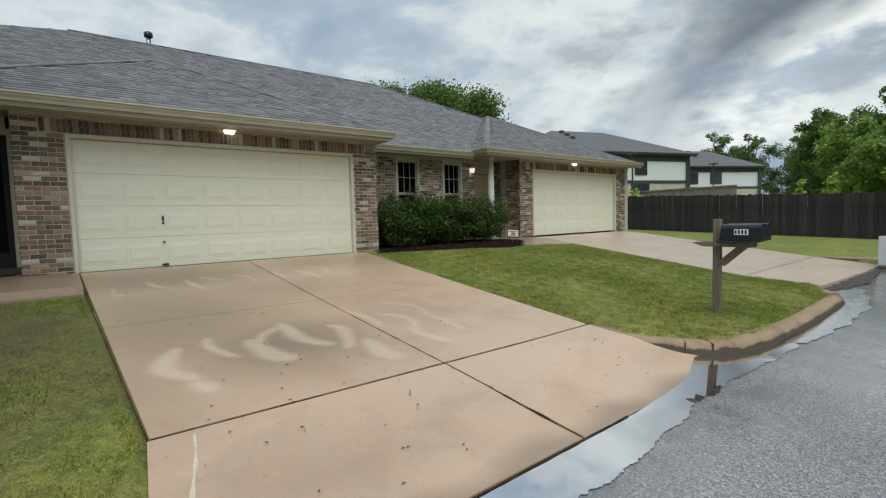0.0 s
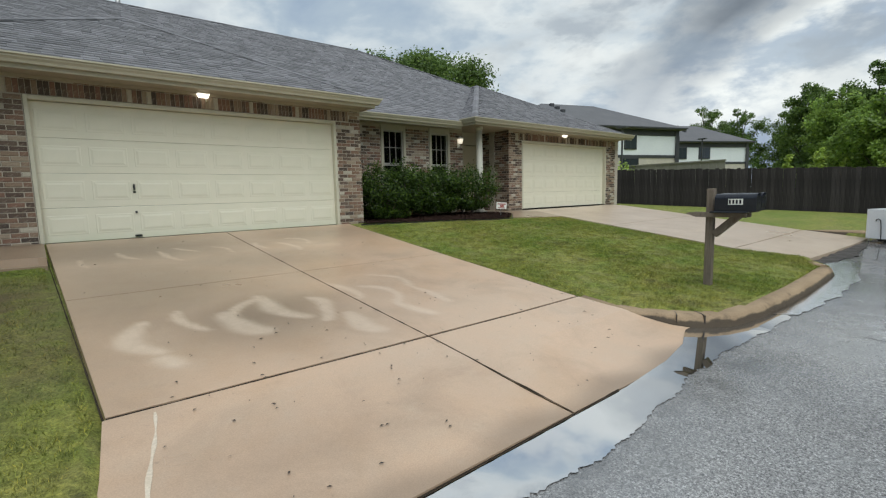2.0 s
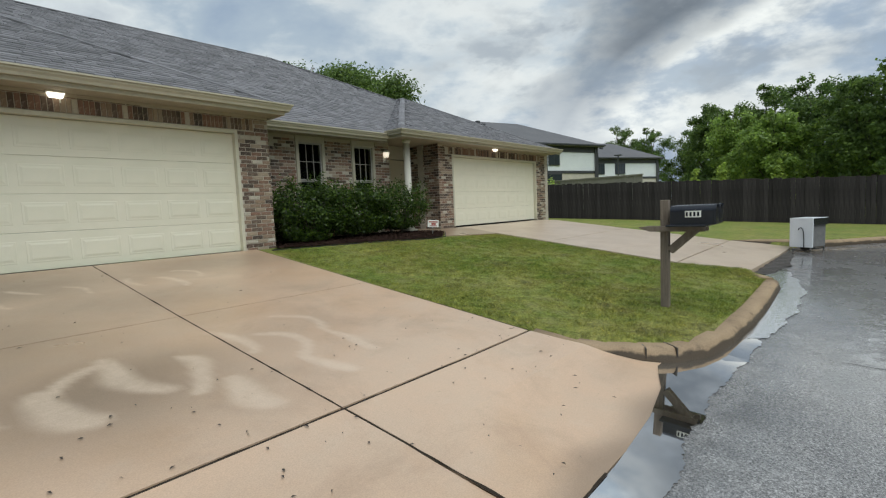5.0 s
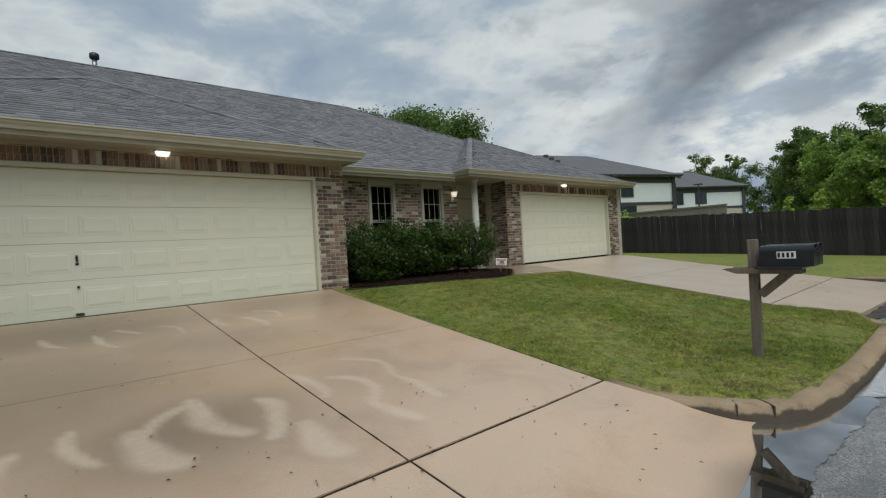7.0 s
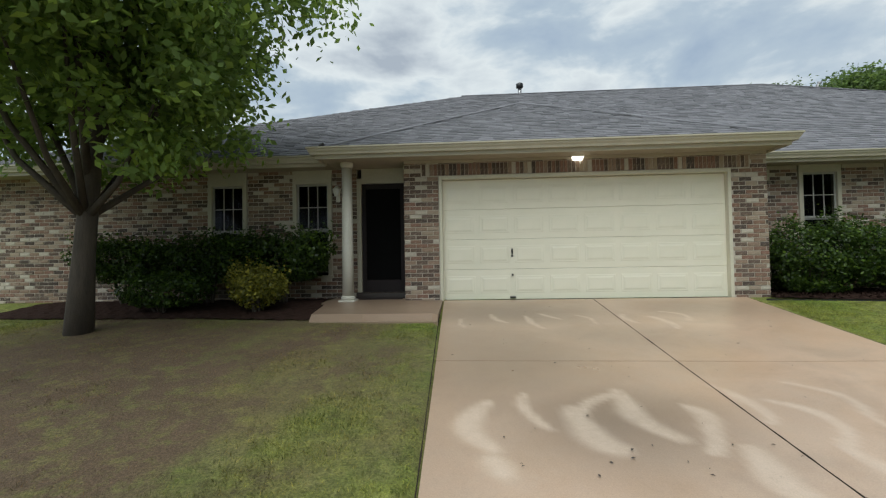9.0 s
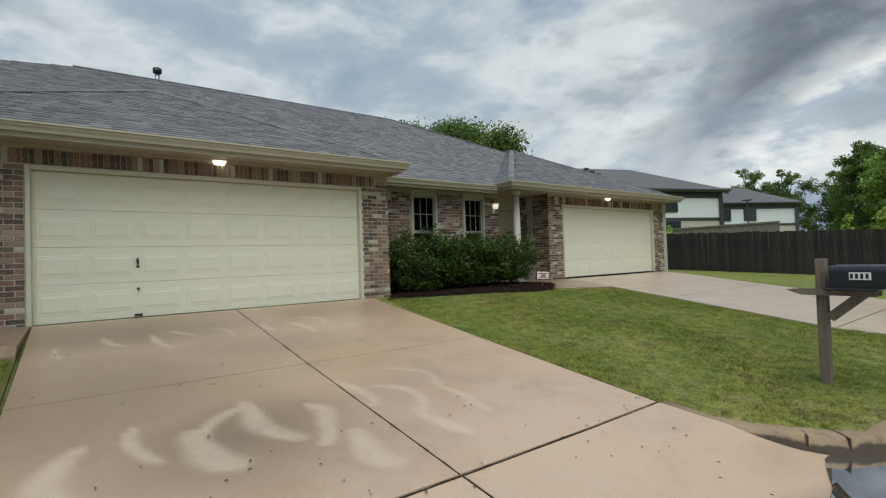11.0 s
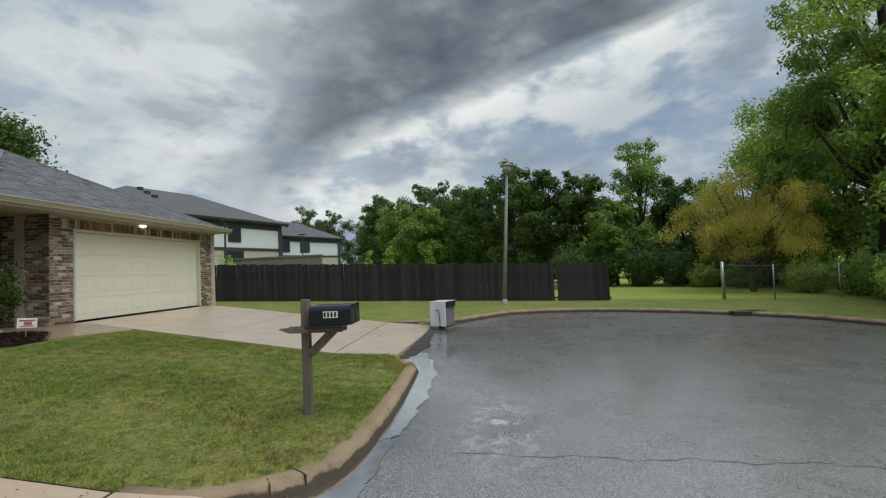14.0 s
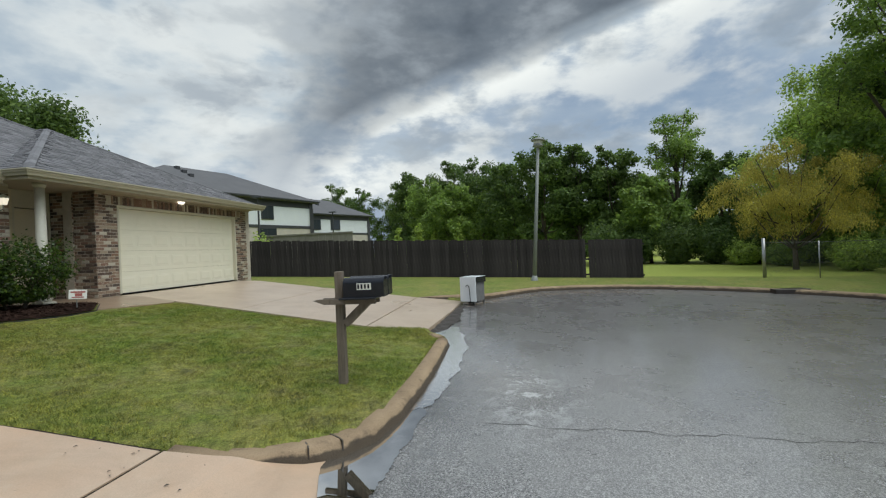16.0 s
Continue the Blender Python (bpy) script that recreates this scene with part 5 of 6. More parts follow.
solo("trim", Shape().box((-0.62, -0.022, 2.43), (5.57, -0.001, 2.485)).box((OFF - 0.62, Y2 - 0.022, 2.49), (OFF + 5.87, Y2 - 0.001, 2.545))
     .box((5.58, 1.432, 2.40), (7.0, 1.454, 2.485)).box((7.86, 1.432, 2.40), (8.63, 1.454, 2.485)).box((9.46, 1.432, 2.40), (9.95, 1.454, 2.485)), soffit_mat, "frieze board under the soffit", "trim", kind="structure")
vp = thing("roof_vent", "galvanised flue pipe with a dark cap on the roof", "roof vent", (2.2, 7.1, 5.9), "roof vents")
part("flue", Shape().tube([(0, 0, 0), (0, 0, 0.42)], 0.06, 14), steel_mat, vp, smooth=True)
part("cap", Shape().tube([(0, 0, 0.40), (0, 0, 0.42), (0, 0, 0.54), (0, 0, 0.58)], [0.08, 0.115, 0.115, 0.05], 14), dark_metal, vp, smooth=True)
vp = thing("roof_vent", "small bent grey plumbing vent on the roof", "roof vent", (10.9, 6.3, 5.4), "roof vents")
part("flue", Shape().tube([(0, 0, 0), (0, 0, 0.36), (0.03, 0, 0.42), (0.12, 0, 0.42)], 0.035, 10), steel_mat, vp, smooth=True)


# ---- trees, hedges, grass ----
def ground_z(x, y):
    return float(lawn_z(x, y))


def leaf_cloud(rng, lobes, count, size, squash=0.75, shell=0.38, jag=0.11):
    """Pointed leaves scattered through rounded lobes, denser towards their skins. Returns the vertices, four a leaf."""
    weights = np.array([r ** 2 for *_, r in lobes])
    pick = rng.choice(len(lobes), count, p=weights / weights.sum())
    c = np.array([l[:3] for l in lobes])[pick]
    r = np.array([l[3] for l in lobes])[pick]
    d = rng.normal(size=(count, 3))
    d /= np.linalg.norm(d, axis=1, keepdims=True)
    rad = r * (shell + (1 - shell) * rng.random(count) ** 0.7) * (1 + jag * rng.normal(size=count))
    p = c + d * rad[:, None] * np.array([1, 1, squash])
    up = d * 0.5 + rng.normal(size=(count, 3)) * 0.6 + np.array([0, 0, 0.5])
    up /= np.linalg.norm(up, axis=1, keepdims=True)
    a = np.cross(up, rng.normal(size=(count, 3)))
    a /= np.linalg.norm(a, axis=1, keepdims=True)
    b = np.cross(up, a)
    s = size * rng.uniform(0.6, 1.35, count)[:, None]
    quad = np.stack([p - a * s, p + b * s * 0.55 + up * s * 0.1, p + a * s, p - b * s * 0.55 + up * s * 0.1], 1)
    return quad.reshape(-1, 3)


def tree(x, y, h, r, stem, leaf, count, size, seed, label, lobes=11, squash=0.8, girth=None, name="tree", droop=False, group="", low=None, spread=0.72, fill=1.0):
    rng = np.random.default_rng(seed)
    z = ground_z(x, y)
    t = thing(name, label, "tree", (x, y, z - 0.05), group)
    girth = girth or h * 0.018
    mid = (h + stem) / 2
    low = stem if low is None else low
    ball = []
    for i in range(lobes):
        u = (i + 0.5) / lobes
        zz = low + (h - low) * u
        wide = r * math.sin(math.pi * min(0.95, 0.16 + 0.76 * u)) ** 0.7
        ang = i * 2.4 + rng.uniform(-0.4, 0.4)
        rr = wide * rng.uniform(0.42, 0.62) * fill
        ball.append((math.cos(ang) * wide * spread * rng.uniform(0.5, 1.0), math.sin(ang) * wide * spread * rng.uniform(0.5, 1.0), min(zz, h - rr * squash * 0.9), rr))
    ball.append((0, 0, mid, r * 0.55 * fill))
    s = Shape()
    lean = rng.uniform(-0.04, 0.04, 2) * h
    s.tube([(0, 0, 0), (lean[0] * 0.2, lean[1] * 0.2, stem * 0.5), (lean[0] * 0.5, lean[1] * 0.5, stem), (lean[0], lean[1], mid), (lean[0], lean[1], h * 0.78)],
           [girth * 1.35, girth, girth * 0.85, girth * 0.5, girth * 0.12], 9)
    part("trunk", s, bark_mat, t, smooth=True)
    for bx, by, bz, br in ball[:-1]:
        z0 = max(stem * 0.75, bz - br - 0.25 * h)
        z0 = min(z0, bz - 0.05)
        k = min(1.0, z0 / mid) * 0.8
        p0 = Vector((lean[0] * k, lean[1] * k, z0))
        p2 = Vector((bx, by, bz))
        p1 = (p0 + p2) / 2 + Vector((0, 0, -0.12 * (p2 - p0).length))
        part("limb", Shape().tube([p0, p1, p2, p2 + (p2 - p1) * 0.12], [girth * 0.42, girth * 0.28, girth * 0.14, girth * 0.04], 6), bark_mat, t, smooth=True)
    clumps = []
    for bx, by, bz, br in ball:
        for _ in range(9):
            d = rng.normal(size=3)
            d /= np.linalg.norm(d)
            rr = br * rng.uniform(0.36, 0.58)
            k = br * rng.uniform(0.55, 0.95)
            clumps.append((bx + d[0] * k, by + d[1] * k, max(bz + d[2] * k * squash, low * 0.8 + rr * 0.3), rr))
    v = leaf_cloud(rng, clumps, count, size, squash, 0.20, 0.26 if droop else 0.16)
    if droop:
        q = v.reshape(-1, 4, 3)
        c = q.mean(1, keepdims=True)
        q = c + (q - c) * np.array([0.7, 0.7, 1.5])
        out = np.hypot(c[..., 0], c[..., 1]) / r
        q[..., 2] -= (out ** 2 * 0.16 * h)
        q[..., 2] = np.maximum(q[..., 2], 0.5)
        v = q.reshape(-1, 3)
    part("crown", fast_mesh("crown", v, 4, leaf), leaf, t)
    return t


leaf_dark = leaf_material("leaf_deep_green", (0.115, 0.190, 0.050))
leaf_mid = leaf_material("leaf_green", (0.235, 0.350, 0.084))
leaf_light = leaf_material("leaf_fresh_green", (0.41, 0.545, 0.135))
leaf_gold = leaf_material("leaf_yellow_green", (0.50, 0.445, 0.100), 0.28)
leaf_wood = leaf_material("leaf_woodland", (0.130, 0.205, 0.056))
leaf_hedge = leaf_material("leaf_hedge", (0.056, 0.105, 0.018), spread=0.7, gloss=0.35)
leaf_young = leaf_material("leaf_shrub_gold", (0.25, 0.25, 0.045), 0.6)

tree(-4.95, -2.0, 7.8, 3.45, 2.2, leaf_mid, 75000, 0.070, 3, "broad-leaved garden tree with a dense dark crown", 17, low=2.9)
tree(21.9, 19.8, 10.7, 4.5, 4, leaf_wood, 70000, 0.115, 4, "rounded green tree standing behind the duplex", 16, spread=0.95, low=5.8, fill=1.15)
# the wood beyond the fence
for i, (x, y, h, r) in enumerate(((92, 26, 15.0, 4.2), (90, 20.0, 13.4, 4.4), (62, 4.0, 11.2, 3.8), (56, 0.6, 9.4, 3.4), (61, -1.5, 12.2, 4.2), (58, -5.5, 12.0, 4.4), (50, -8.5, 10.0, 3.8), (52, -3.0, 8.2, 3.4),
                                  (46, -11.8, 11.6, 3.2), (45.5, -14.6, 10.6, 3.2), (44.5, -17.6, 10.2, 3.2), (41, -19.5, 7.0, 2.6), (93, 14, 12.5, 4.2))):
    tree(x, y, h, r, h * 0.3, (leaf_wood, leaf_dark, leaf_wood, leaf_mid)[i % 4] if h < 9.9 else (leaf_wood, leaf_dark)[i % 2], 17000, 0.15, 20 + i, "green woodland tree beyond the timber fence", 15, group="woodland trees", low=h * 0.16, fill=0.92, spread=0.72)
tree(43.5, -22.6, 12.6, 2.9, 5.5, leaf_mid, 9000, 0.11, 50, "tall thin-crowned tree with gaps of sky", 8, group="woodland trees", low=6.5)
tree(41.5, -25.0, 8.8, 3.2, 2.5, leaf_dark, 20000, 0.13, 51, "dense dark green tree by the field", 9, group="woodland trees", low=1.5)
tree(29.3, -23.6, 6.9, 3.7, 1.5, leaf_gold, 38000, 0.052, 52, "yellow-green drooping tree by the wire fence", 20, spread=1.0, droop=True, low=2.6, fill=0.66)
tree(35.0, -29.0, 13.0, 4.6, 3, leaf_light, 26000, 0.12, 53, "leafy green tree at the edge of the wood", 11, low=3.0)
tree(31.0, -32.0, 21.5, 5.4, 7, leaf_mid, 22000, 0.13, 54, "very tall woodland tree with a high crown", 24, low=7.0, fill=0.62, spread=0.95)
tree(25.6, -30.5, 19.5, 4.6, 5, leaf_light, 17000, 0.13, 55, "tall tree with a pale trunk", 18, low=5.5, girth=0.26, fill=0.7, spread=0.9)
tree(38.0, -35.0, 15.0, 5.0, 3, leaf_dark, 12000, 0.22, 56, "dark tree deep in the wood", 10, low=1.5)
tree(27.0, -35.0, 14.0, 5.0, 2, leaf_mid, 14000, 0.18, 57, "dark tree deep in the wood", 10, low=1.0)
tree(31.5, -27.5, 8.5, 3.2, 2, leaf_mid, 14000, 0.13, 58, "dark understorey tree behind the wire fence", 9, low=0.8)
tree(13.4, -25.4, 14.5, 3.9, 3, leaf_light, 30000, 0.10, 59, "large fresh green tree beside the cul-de-sac", 22, low=2.2, fill=0.72, spread=0.9)
tree(20.0, -28.5, 11.0, 4.0, 2, leaf_light, 18000, 0.12, 60, "green tree beside the cul-de-sac", 11, low=1.2)
for i, (x, y) in enumerate(((50, 3.2), (49.5, 0.9), (51, -0.6), (49, -3.4))):
    tree(x, y, 3.4 + 0.5 * (i % 2), 0.9, 0.3, leaf_light, 900, 0.16, 70 + i, "small pointed evergreen behind the fence", 6, group="young evergreens", low=0.4, squash=1.3, spread=0.25)


def shrub(x, y, w, dpt, h, leaf, count, size, seed, label, low=0.25, group="shrubs", name="shrub", boxy=0.33, z=None):
    rng = np.random.default_rng(seed)
    z = ground_z(x, y) if z is None else z
    t = thing(name, label, "shrub", (x, y, z - 0.02), group)
    for i in range(7):
        a = rng.uniform(0, 6.28)
        p2 = Vector((math.cos(a) * w * 0.32 * rng.uniform(0.4, 1), math.sin(a) * dpt * 0.32, h * rng.uniform(0.6, 0.85)))
        p1 = Vector((p2.x * 0.6 + rng.uniform(-0.05, 0.05), p2.y * 0.6, h * 0.35))
        part("stem", Shape().tube([(p2.x * 0.25, p2.y * 0.25, 0), p1, p2], [0.022, 0.016, 0.006], 6), bark_mat, t)
    p = rng.uniform(-1, 1, (count * 2, 3))
    q = np.abs(p) ** (2 + 6 * boxy)
    p = p[q.sum(1) < 1.0][:count]
    depth = (np.abs(p) ** (2 + 6 * boxy)).sum(1)
    p = p[depth > 0.18 * rng.random(len(p))]
    wave = np.sin(p[:, 0] * 3.9 * w + seed) * np.sin(p[:, 1] * 5.5 * dpt + 1.7 * seed) + np.sin(p[:, 2] * 5.0 * h + 2.3 * seed + 2.0 * p[:, 0])
    p = p[(wave > -0.35) | (rng.random(len(p)) < 0.22)]
    n = len(p)
    bump = 1 + 0.16 * np.sin(p[:, 0] * 7 + seed) * np.cos(p[:, 1] * 6) + 0.07 * np.sin(p[:, 0] * 15 + 2 * seed + 6 * p[:, 2]) + 0.05 * rng.normal(size=n)
    c = np.stack([p[:, 0] * w / 2 * bump, p[:, 1] * dpt / 2 * bump, low + (p[:, 2] * 0.5 + 0.5) * (h - low) * bump], 1)
    c[:, :2] *= (0.74 + 0.26 * np.clip((p[:, 2:3] + 1.0) / 1.1, 0, 1))
    d = p / np.linalg.norm(p, axis=1, keepdims=True)
    up = d * 0.7 + rng.normal(size=(n, 3)) * 0.55 + np.array([0, 0, 0.3])
    up /= np.linalg.norm(up, axis=1, keepdims=True)
    a = np.cross(up, rng.normal(size=(n, 3)))
    a /= np.linalg.norm(a, axis=1, keepdims=True)
    b = np.cross(up, a)
    s = size * rng.uniform(0.6, 1.4, n)[:, None]
    quad = np.stack([c - a * s, c + b * s * 0.6, c + a * s, c - b * s * 0.6], 1)
    part("foliage", fast_mesh("foliage", quad.reshape(-1, 3), 4, leaf), leaf, t)
    return t


# hedge before the second unit's windows, and the planting by the first unit's porch
for i, (x, w, h, c) in enumerate(((6.65, 1.85, 1.25, 20000), (8.0, 1.8, 1.23, 16500), (9.32, 1.7, 1.26, 13000))):
    shrub(x, 0.55, w, 1.4, h, leaf_hedge, c, 0.031, 80 + i, "clipped dark green hedge shrub in the mulch bed", (0.05, 0.12, 0.16)[i], "hedge shrubs", "hedge_shrub")
for i, (x, w, h) in enumerate(((-2.78, 1.6, 1.27), (-4.2, 1.75, 1.22), (-5.8, 1.8, 1.22))):
    shrub(x, 0.02, w, 0.95, h, leaf_hedge, 15000, 0.031, 90 + i, "clipped dark green hedge shrub under the windows", 0.40, "hedge shrubs", "hedge_shrub")
shrub(-4.55, -0.75, 1.6, 0.7, 0.62, leaf_hedge, 7000, 0.03, 95, "low clipped green hedge by the lawn", 0.12, "hedge shrubs", "hedge_shrub")
shrub(-2.95, -0.75, 1.0, 0.9, 0.82, leaf_young, 6000, 0.030, 96, "rounded golden-green shrub beside the porch walk", 0.06, boxy=0.03)
for i, (x, y, w, h) in enumerate(((17.2, -23.4, 3.0, 1.7), (19.6, -24.0, 2.6, 1.6), (21.8, -25.0, 3.0, 2.0), (24.5, -25.6, 3.0, 1.8), (27.2, -25.2, 2.6, 1.5), (29.5, -26.5, 3.2, 2.0), (33.0, -25.0, 3.0, 1.4), (36.0, -24.0, 3.0, 1.5), (14.0, -23.0, 2.6, 1.7))):
    shrub(x, y, w, 2.0, h, (leaf_mid, leaf_light, leaf_mid)[i % 3], 8000, 0.065, 100 + i, "wild green bush at the foot of the wood", 0.02, "wild bushes", "bush", 0.15)
for i, (x, y, w, h) in enumerate(((39.5, -15.5, 3.6, 3.0), (40.0, -18.2, 3.4, 2.6), (38.8, -20.6, 3.4, 3.0), (38.0, -23.0, 3.6, 2.7), (36.8, -25.6, 3.6, 3.0), (41.0, -21.8, 3.6, 3.6), (34.4, -27.6, 3.4, 2.6))):
    shrub(x, y, w, 2.6, h, leaf_dark if i % 2 else leaf_wood, 7000, 0.09, 130 + i, "dark undergrowth below the woodland trees", 0.02, "undergrowth", "bush", 0.15)
shrub(36.0, 10.6, 1.6, 1.4, 2.6, leaf_light, 1200, 0.12, 120, "small green bush behind the fence", 0.1, "wild bushes", "bush", 0.1)


def far_wood():
    """A dense dark band of trees that closes the view behind the nearer ones."""
    rng = np.random.default_rng(9)
    lobes = []
    for az in np.arange(-62, 13.5, 1.6):
        a = radians(az)
        for k in range(3):
            d = rng.uniform(62, 76)
            lobes.append((math.cos(a) * d, -9 + math.sin(a) * d, rng.uniform(0.5, 5.0) + 1.6 * math.sin(az * 0.35), rng.uniform(2.0, 3.2)))
    v = leaf_cloud(rng, lobes, 42000, 0.42, 0.9, 0.35)
    tagged(new("far_wood", fast_mesh("far_wood", v, 4, leaf_dark)), "dark mass of distant woodland", "wood", kind="stuff")


far_wood()

LAWN_MID = [(5.30, -0.30), (6.5, -0.42), (7.8, -0.60), (9.0, -0.95), (9.6, -0.95), (11.2, -1.25), (10.15, -5.9), (10.48, -6.94), (9.68, -7.42), (8.4, -7.41), (7.4, -7.39), (6.5, -7.32), (6.02, -7.22), (5.72, -7.06), (5.53, -6.84), (5.40, -6.55), (5.30, -6.25), (5.10, -5.9), (5.09, -3.7)]
LAWN_WEST = [(0.02, -1.63), (0.20, -5.95), (0.0, -6.6), (-0.3, -7.05), (-0.9, -7.30), (-7.5, -7.33), (-7.5, -1.2), (-3.4, -1.30), (-1.9, -1.58)]


def grass(name, poly, density, seed, label, thin=None):
    rng = np.random.default_rng(seed)
    xs, ys = [p[0] for p in poly], [p[1] for p in poly]
    n = int((max(xs) - min(xs)) * (max(ys) - min(ys)) * density)
    x, y = rng.uniform(min(xs), max(xs), n), rng.uniform(min(ys), max(ys), n)
    ok = inside(poly, x, y)
    if thin is not None:
        ok &= rng.random(n) < thin(x, y)
    x, y = x[ok], y[ok]
    n = len(x)
    z = lawn_z(x, y) - 0.006
    a = rng.uniform(0, 6.283, n)
    clump = np.sin(9.0 * x + 2.0 * np.sin(5.0 * y)) * np.sin(8.0 * y + 2.0 * np.sin(6.0 * x))
    h = rng.uniform(0.012, 0.034, n) * (1.0 + 0.45 * clump)
    w = rng.uniform(0.0018, 0.0042, n)
    lean = rng.normal(0, 0.022, (n, 2))
    base = np.stack([x, y, z], 1)
    side = np.stack([np.cos(a) * w, np.sin(a) * w, 0 * a], 1)
    tip = base + np.stack([lean[:, 0], lean[:, 1], h], 1)
    v = np.stack([base - side, base + side, tip], 1).reshape(-1, 3)
    me = fast_mesh(name, v, 3, blade_mat)
    me.attributes.new("bare", "FLOAT", "POINT").data.foreach_set("value", np.repeat(bare_shade_at(x, y) * 0.95, 3).astype(np.float32))
    tagged(new(name, me), label, "grass", kind="stuff")


grass("grass", LAWN_MID, 8000, 1, "short mown grass blades of the front lawn")
grass("grass", LAWN_WEST, 7000, 2, "short patchy grass blades under the garden tree", lambda x, y: np.clip(0.92 - 0.95 * bare_shade_at(x, y) + 0.3 * np.sin(3 * x + 2 * y) * np.cos(2 * x - 3 * y), 0.04, 1))
# ---- beds, walks, edging ----
BED_E = [(5.40, -0.12), (5.68, -0.02), (5.68, 1.44), (9.95, 1.44), (10.1, 1.0), (10.3, -0.2), (9.6, -0.80), (9.0, -0.86), (7.8, -0.52), (6.5, -0.34)]
tagged(new("mulch_bed", sheet("mulch_bed", BED_E, 0.08, lambda x, y: ground_z(x, y) + 0.026 + 0.010 * math.sin(21 * x) * math.sin(18 * y + x), mulch_mat)), "dark bark mulch bed under the hedge", "flower bed", kind="structure")
BED_W = [(-2.1, 0.55), (-7.5, 0.55), (-7.5, -1.15), (-3.6, -1.25), (-1.84, -1.42), (-1.97, -0.40), (-2.07, -0.25)]
tagged(new("mulch_bed", sheet("mulch_bed", BED_W, 0.10, lambda x, y: ground_z(x, y) + 0.02 + 0.014 * math.sin(21 * x) * math.sin(18 * y + x), mulch_mat)), "dark mulch bed by the first porch", "flower bed", kind="structure")


def mulch_chips():
    """Loose shreds of bark over the bed."""
    rng = np.random.default_rng(31)
    x, y = rng.uniform(5.4, 10.3, 9000), rng.uniform(-0.86, 1.4, 9000)
    ok = inside(BED_E, x, y)
    v = []
    for a, b in zip(x[ok], y[ok]):
        z = ground_z(a, b) + 0.036
        t, l, w = rng.uniform(0, 6.28), rng.uniform(0.015, 0.045), rng.uniform(0.005, 0.012)
        c, q, lift = math.cos(t), math.sin(t), rng.uniform(-0.01, 0.022)
        v += [(a - c * l - q * w, b - q * l + c * w, z), (a - c * l + q * w, b - q * l - c * w, z + 0.004), (a + c * l + q * w, b + q * l - c * w, z + lift), (a + c * l - q * w, b + q * l + c * w, z + lift + 0.004)]
    tagged(new("mulch_chips", fast_mesh("mulch_chips", np.array(v), 4, mulch_mat)), "loose dark red-brown bark chips under the hedge", "mulch", kind="stuff")


mulch_chips()
edge_path = [(5.35, -0.25), (6.5, -0.39), (7.8, -0.57), (9.0, -0.91), (9.6, -0.86), (10.3, -0.25)]
s = Shape().sweep([(x, y, ground_z(x, y)) for x, y in edge_path], [(0.012, -0.05), (0.012, 0.022), (-0.012, 0.022), (-0.012, -0.05)])
solo("bed_edging", s, dark_metal, "dark plastic edging strip along the mulch bed", "edging", kind="structure")
for name, poly, dz, lab in (("porch_walk", [(-1.82, -1.55), (0.06, -1.60), (0.04, -0.02), (-0.64, -0.02), (-0.64, 0.58), (-2.05, 0.58), (-2.05, -0.25), (-1.95, -0.40)], None, "tan concrete porch walk by the first garage"),
                            ("porch_walk", [(9.65, -0.80), (11.15, -1.28), (11.30, -1.12), (11.93, 0.86), (11.40, 0.86), (11.40, 2.2), (9.98, 2.2), (9.98, 1.44), (10.12, 1.0), (10.32, -0.2)], None, "tan concrete walk to the second entry")):
    me = sheet(name, poly, 0.15, lambda x, y: float(drive_z(x, y)) * (0.55 if y > -1.5 and x < 1 else 1.0) + 0.02, drive_mat, 0.14)
    for key in ("dried", "damp"):
        me.attributes.new(key, "FLOAT", "POINT").data.foreach_set("value", np.full(len(me.vertices), 0.8 if key == "damp" else 0.0, np.float32))
    tagged(new(name, me), lab, "walkway", kind="structure")
solo("doormat", Shape().box((-1.50, 0.20, 0.018), (-0.72, 0.50, 0.035), c=0.006), dark_door_mat, "black doormat on the porch", "doormat")


def litter():
    """Scattered seeds, leaves and crumbs on the driveway."""
    rng = np.random.default_rng(17)
    v = []
    for _ in range(170):
        x, y = rng.uniform(0.3, 5.3), -rng.uniform(0.6, 7.3) if rng.random() < 0.45 else -rng.uniform(5.0, 7.3)
        z = float(drive_z(x, y)) + 0.020
        a, s = rng.uniform(0, 6.28), rng.uniform(0.009, 0.021)
        c, q = math.cos(a) * s, math.sin(a) * s
        v += [(x - c, y - q, z), (x + 0.4 * q, y - 0.4 * c, z + 0.006), (x + c, y + q, z + 0.002), (x - 0.4 * q, y + 0.4 * c, z + 0.008)]
    tagged(new("leaf_litter", fast_mesh("leaf_litter", np.array(v), 4, soil_mat)), "small dark leaf scraps scattered on the driveway", "leaves", kind="stuff")


litter()


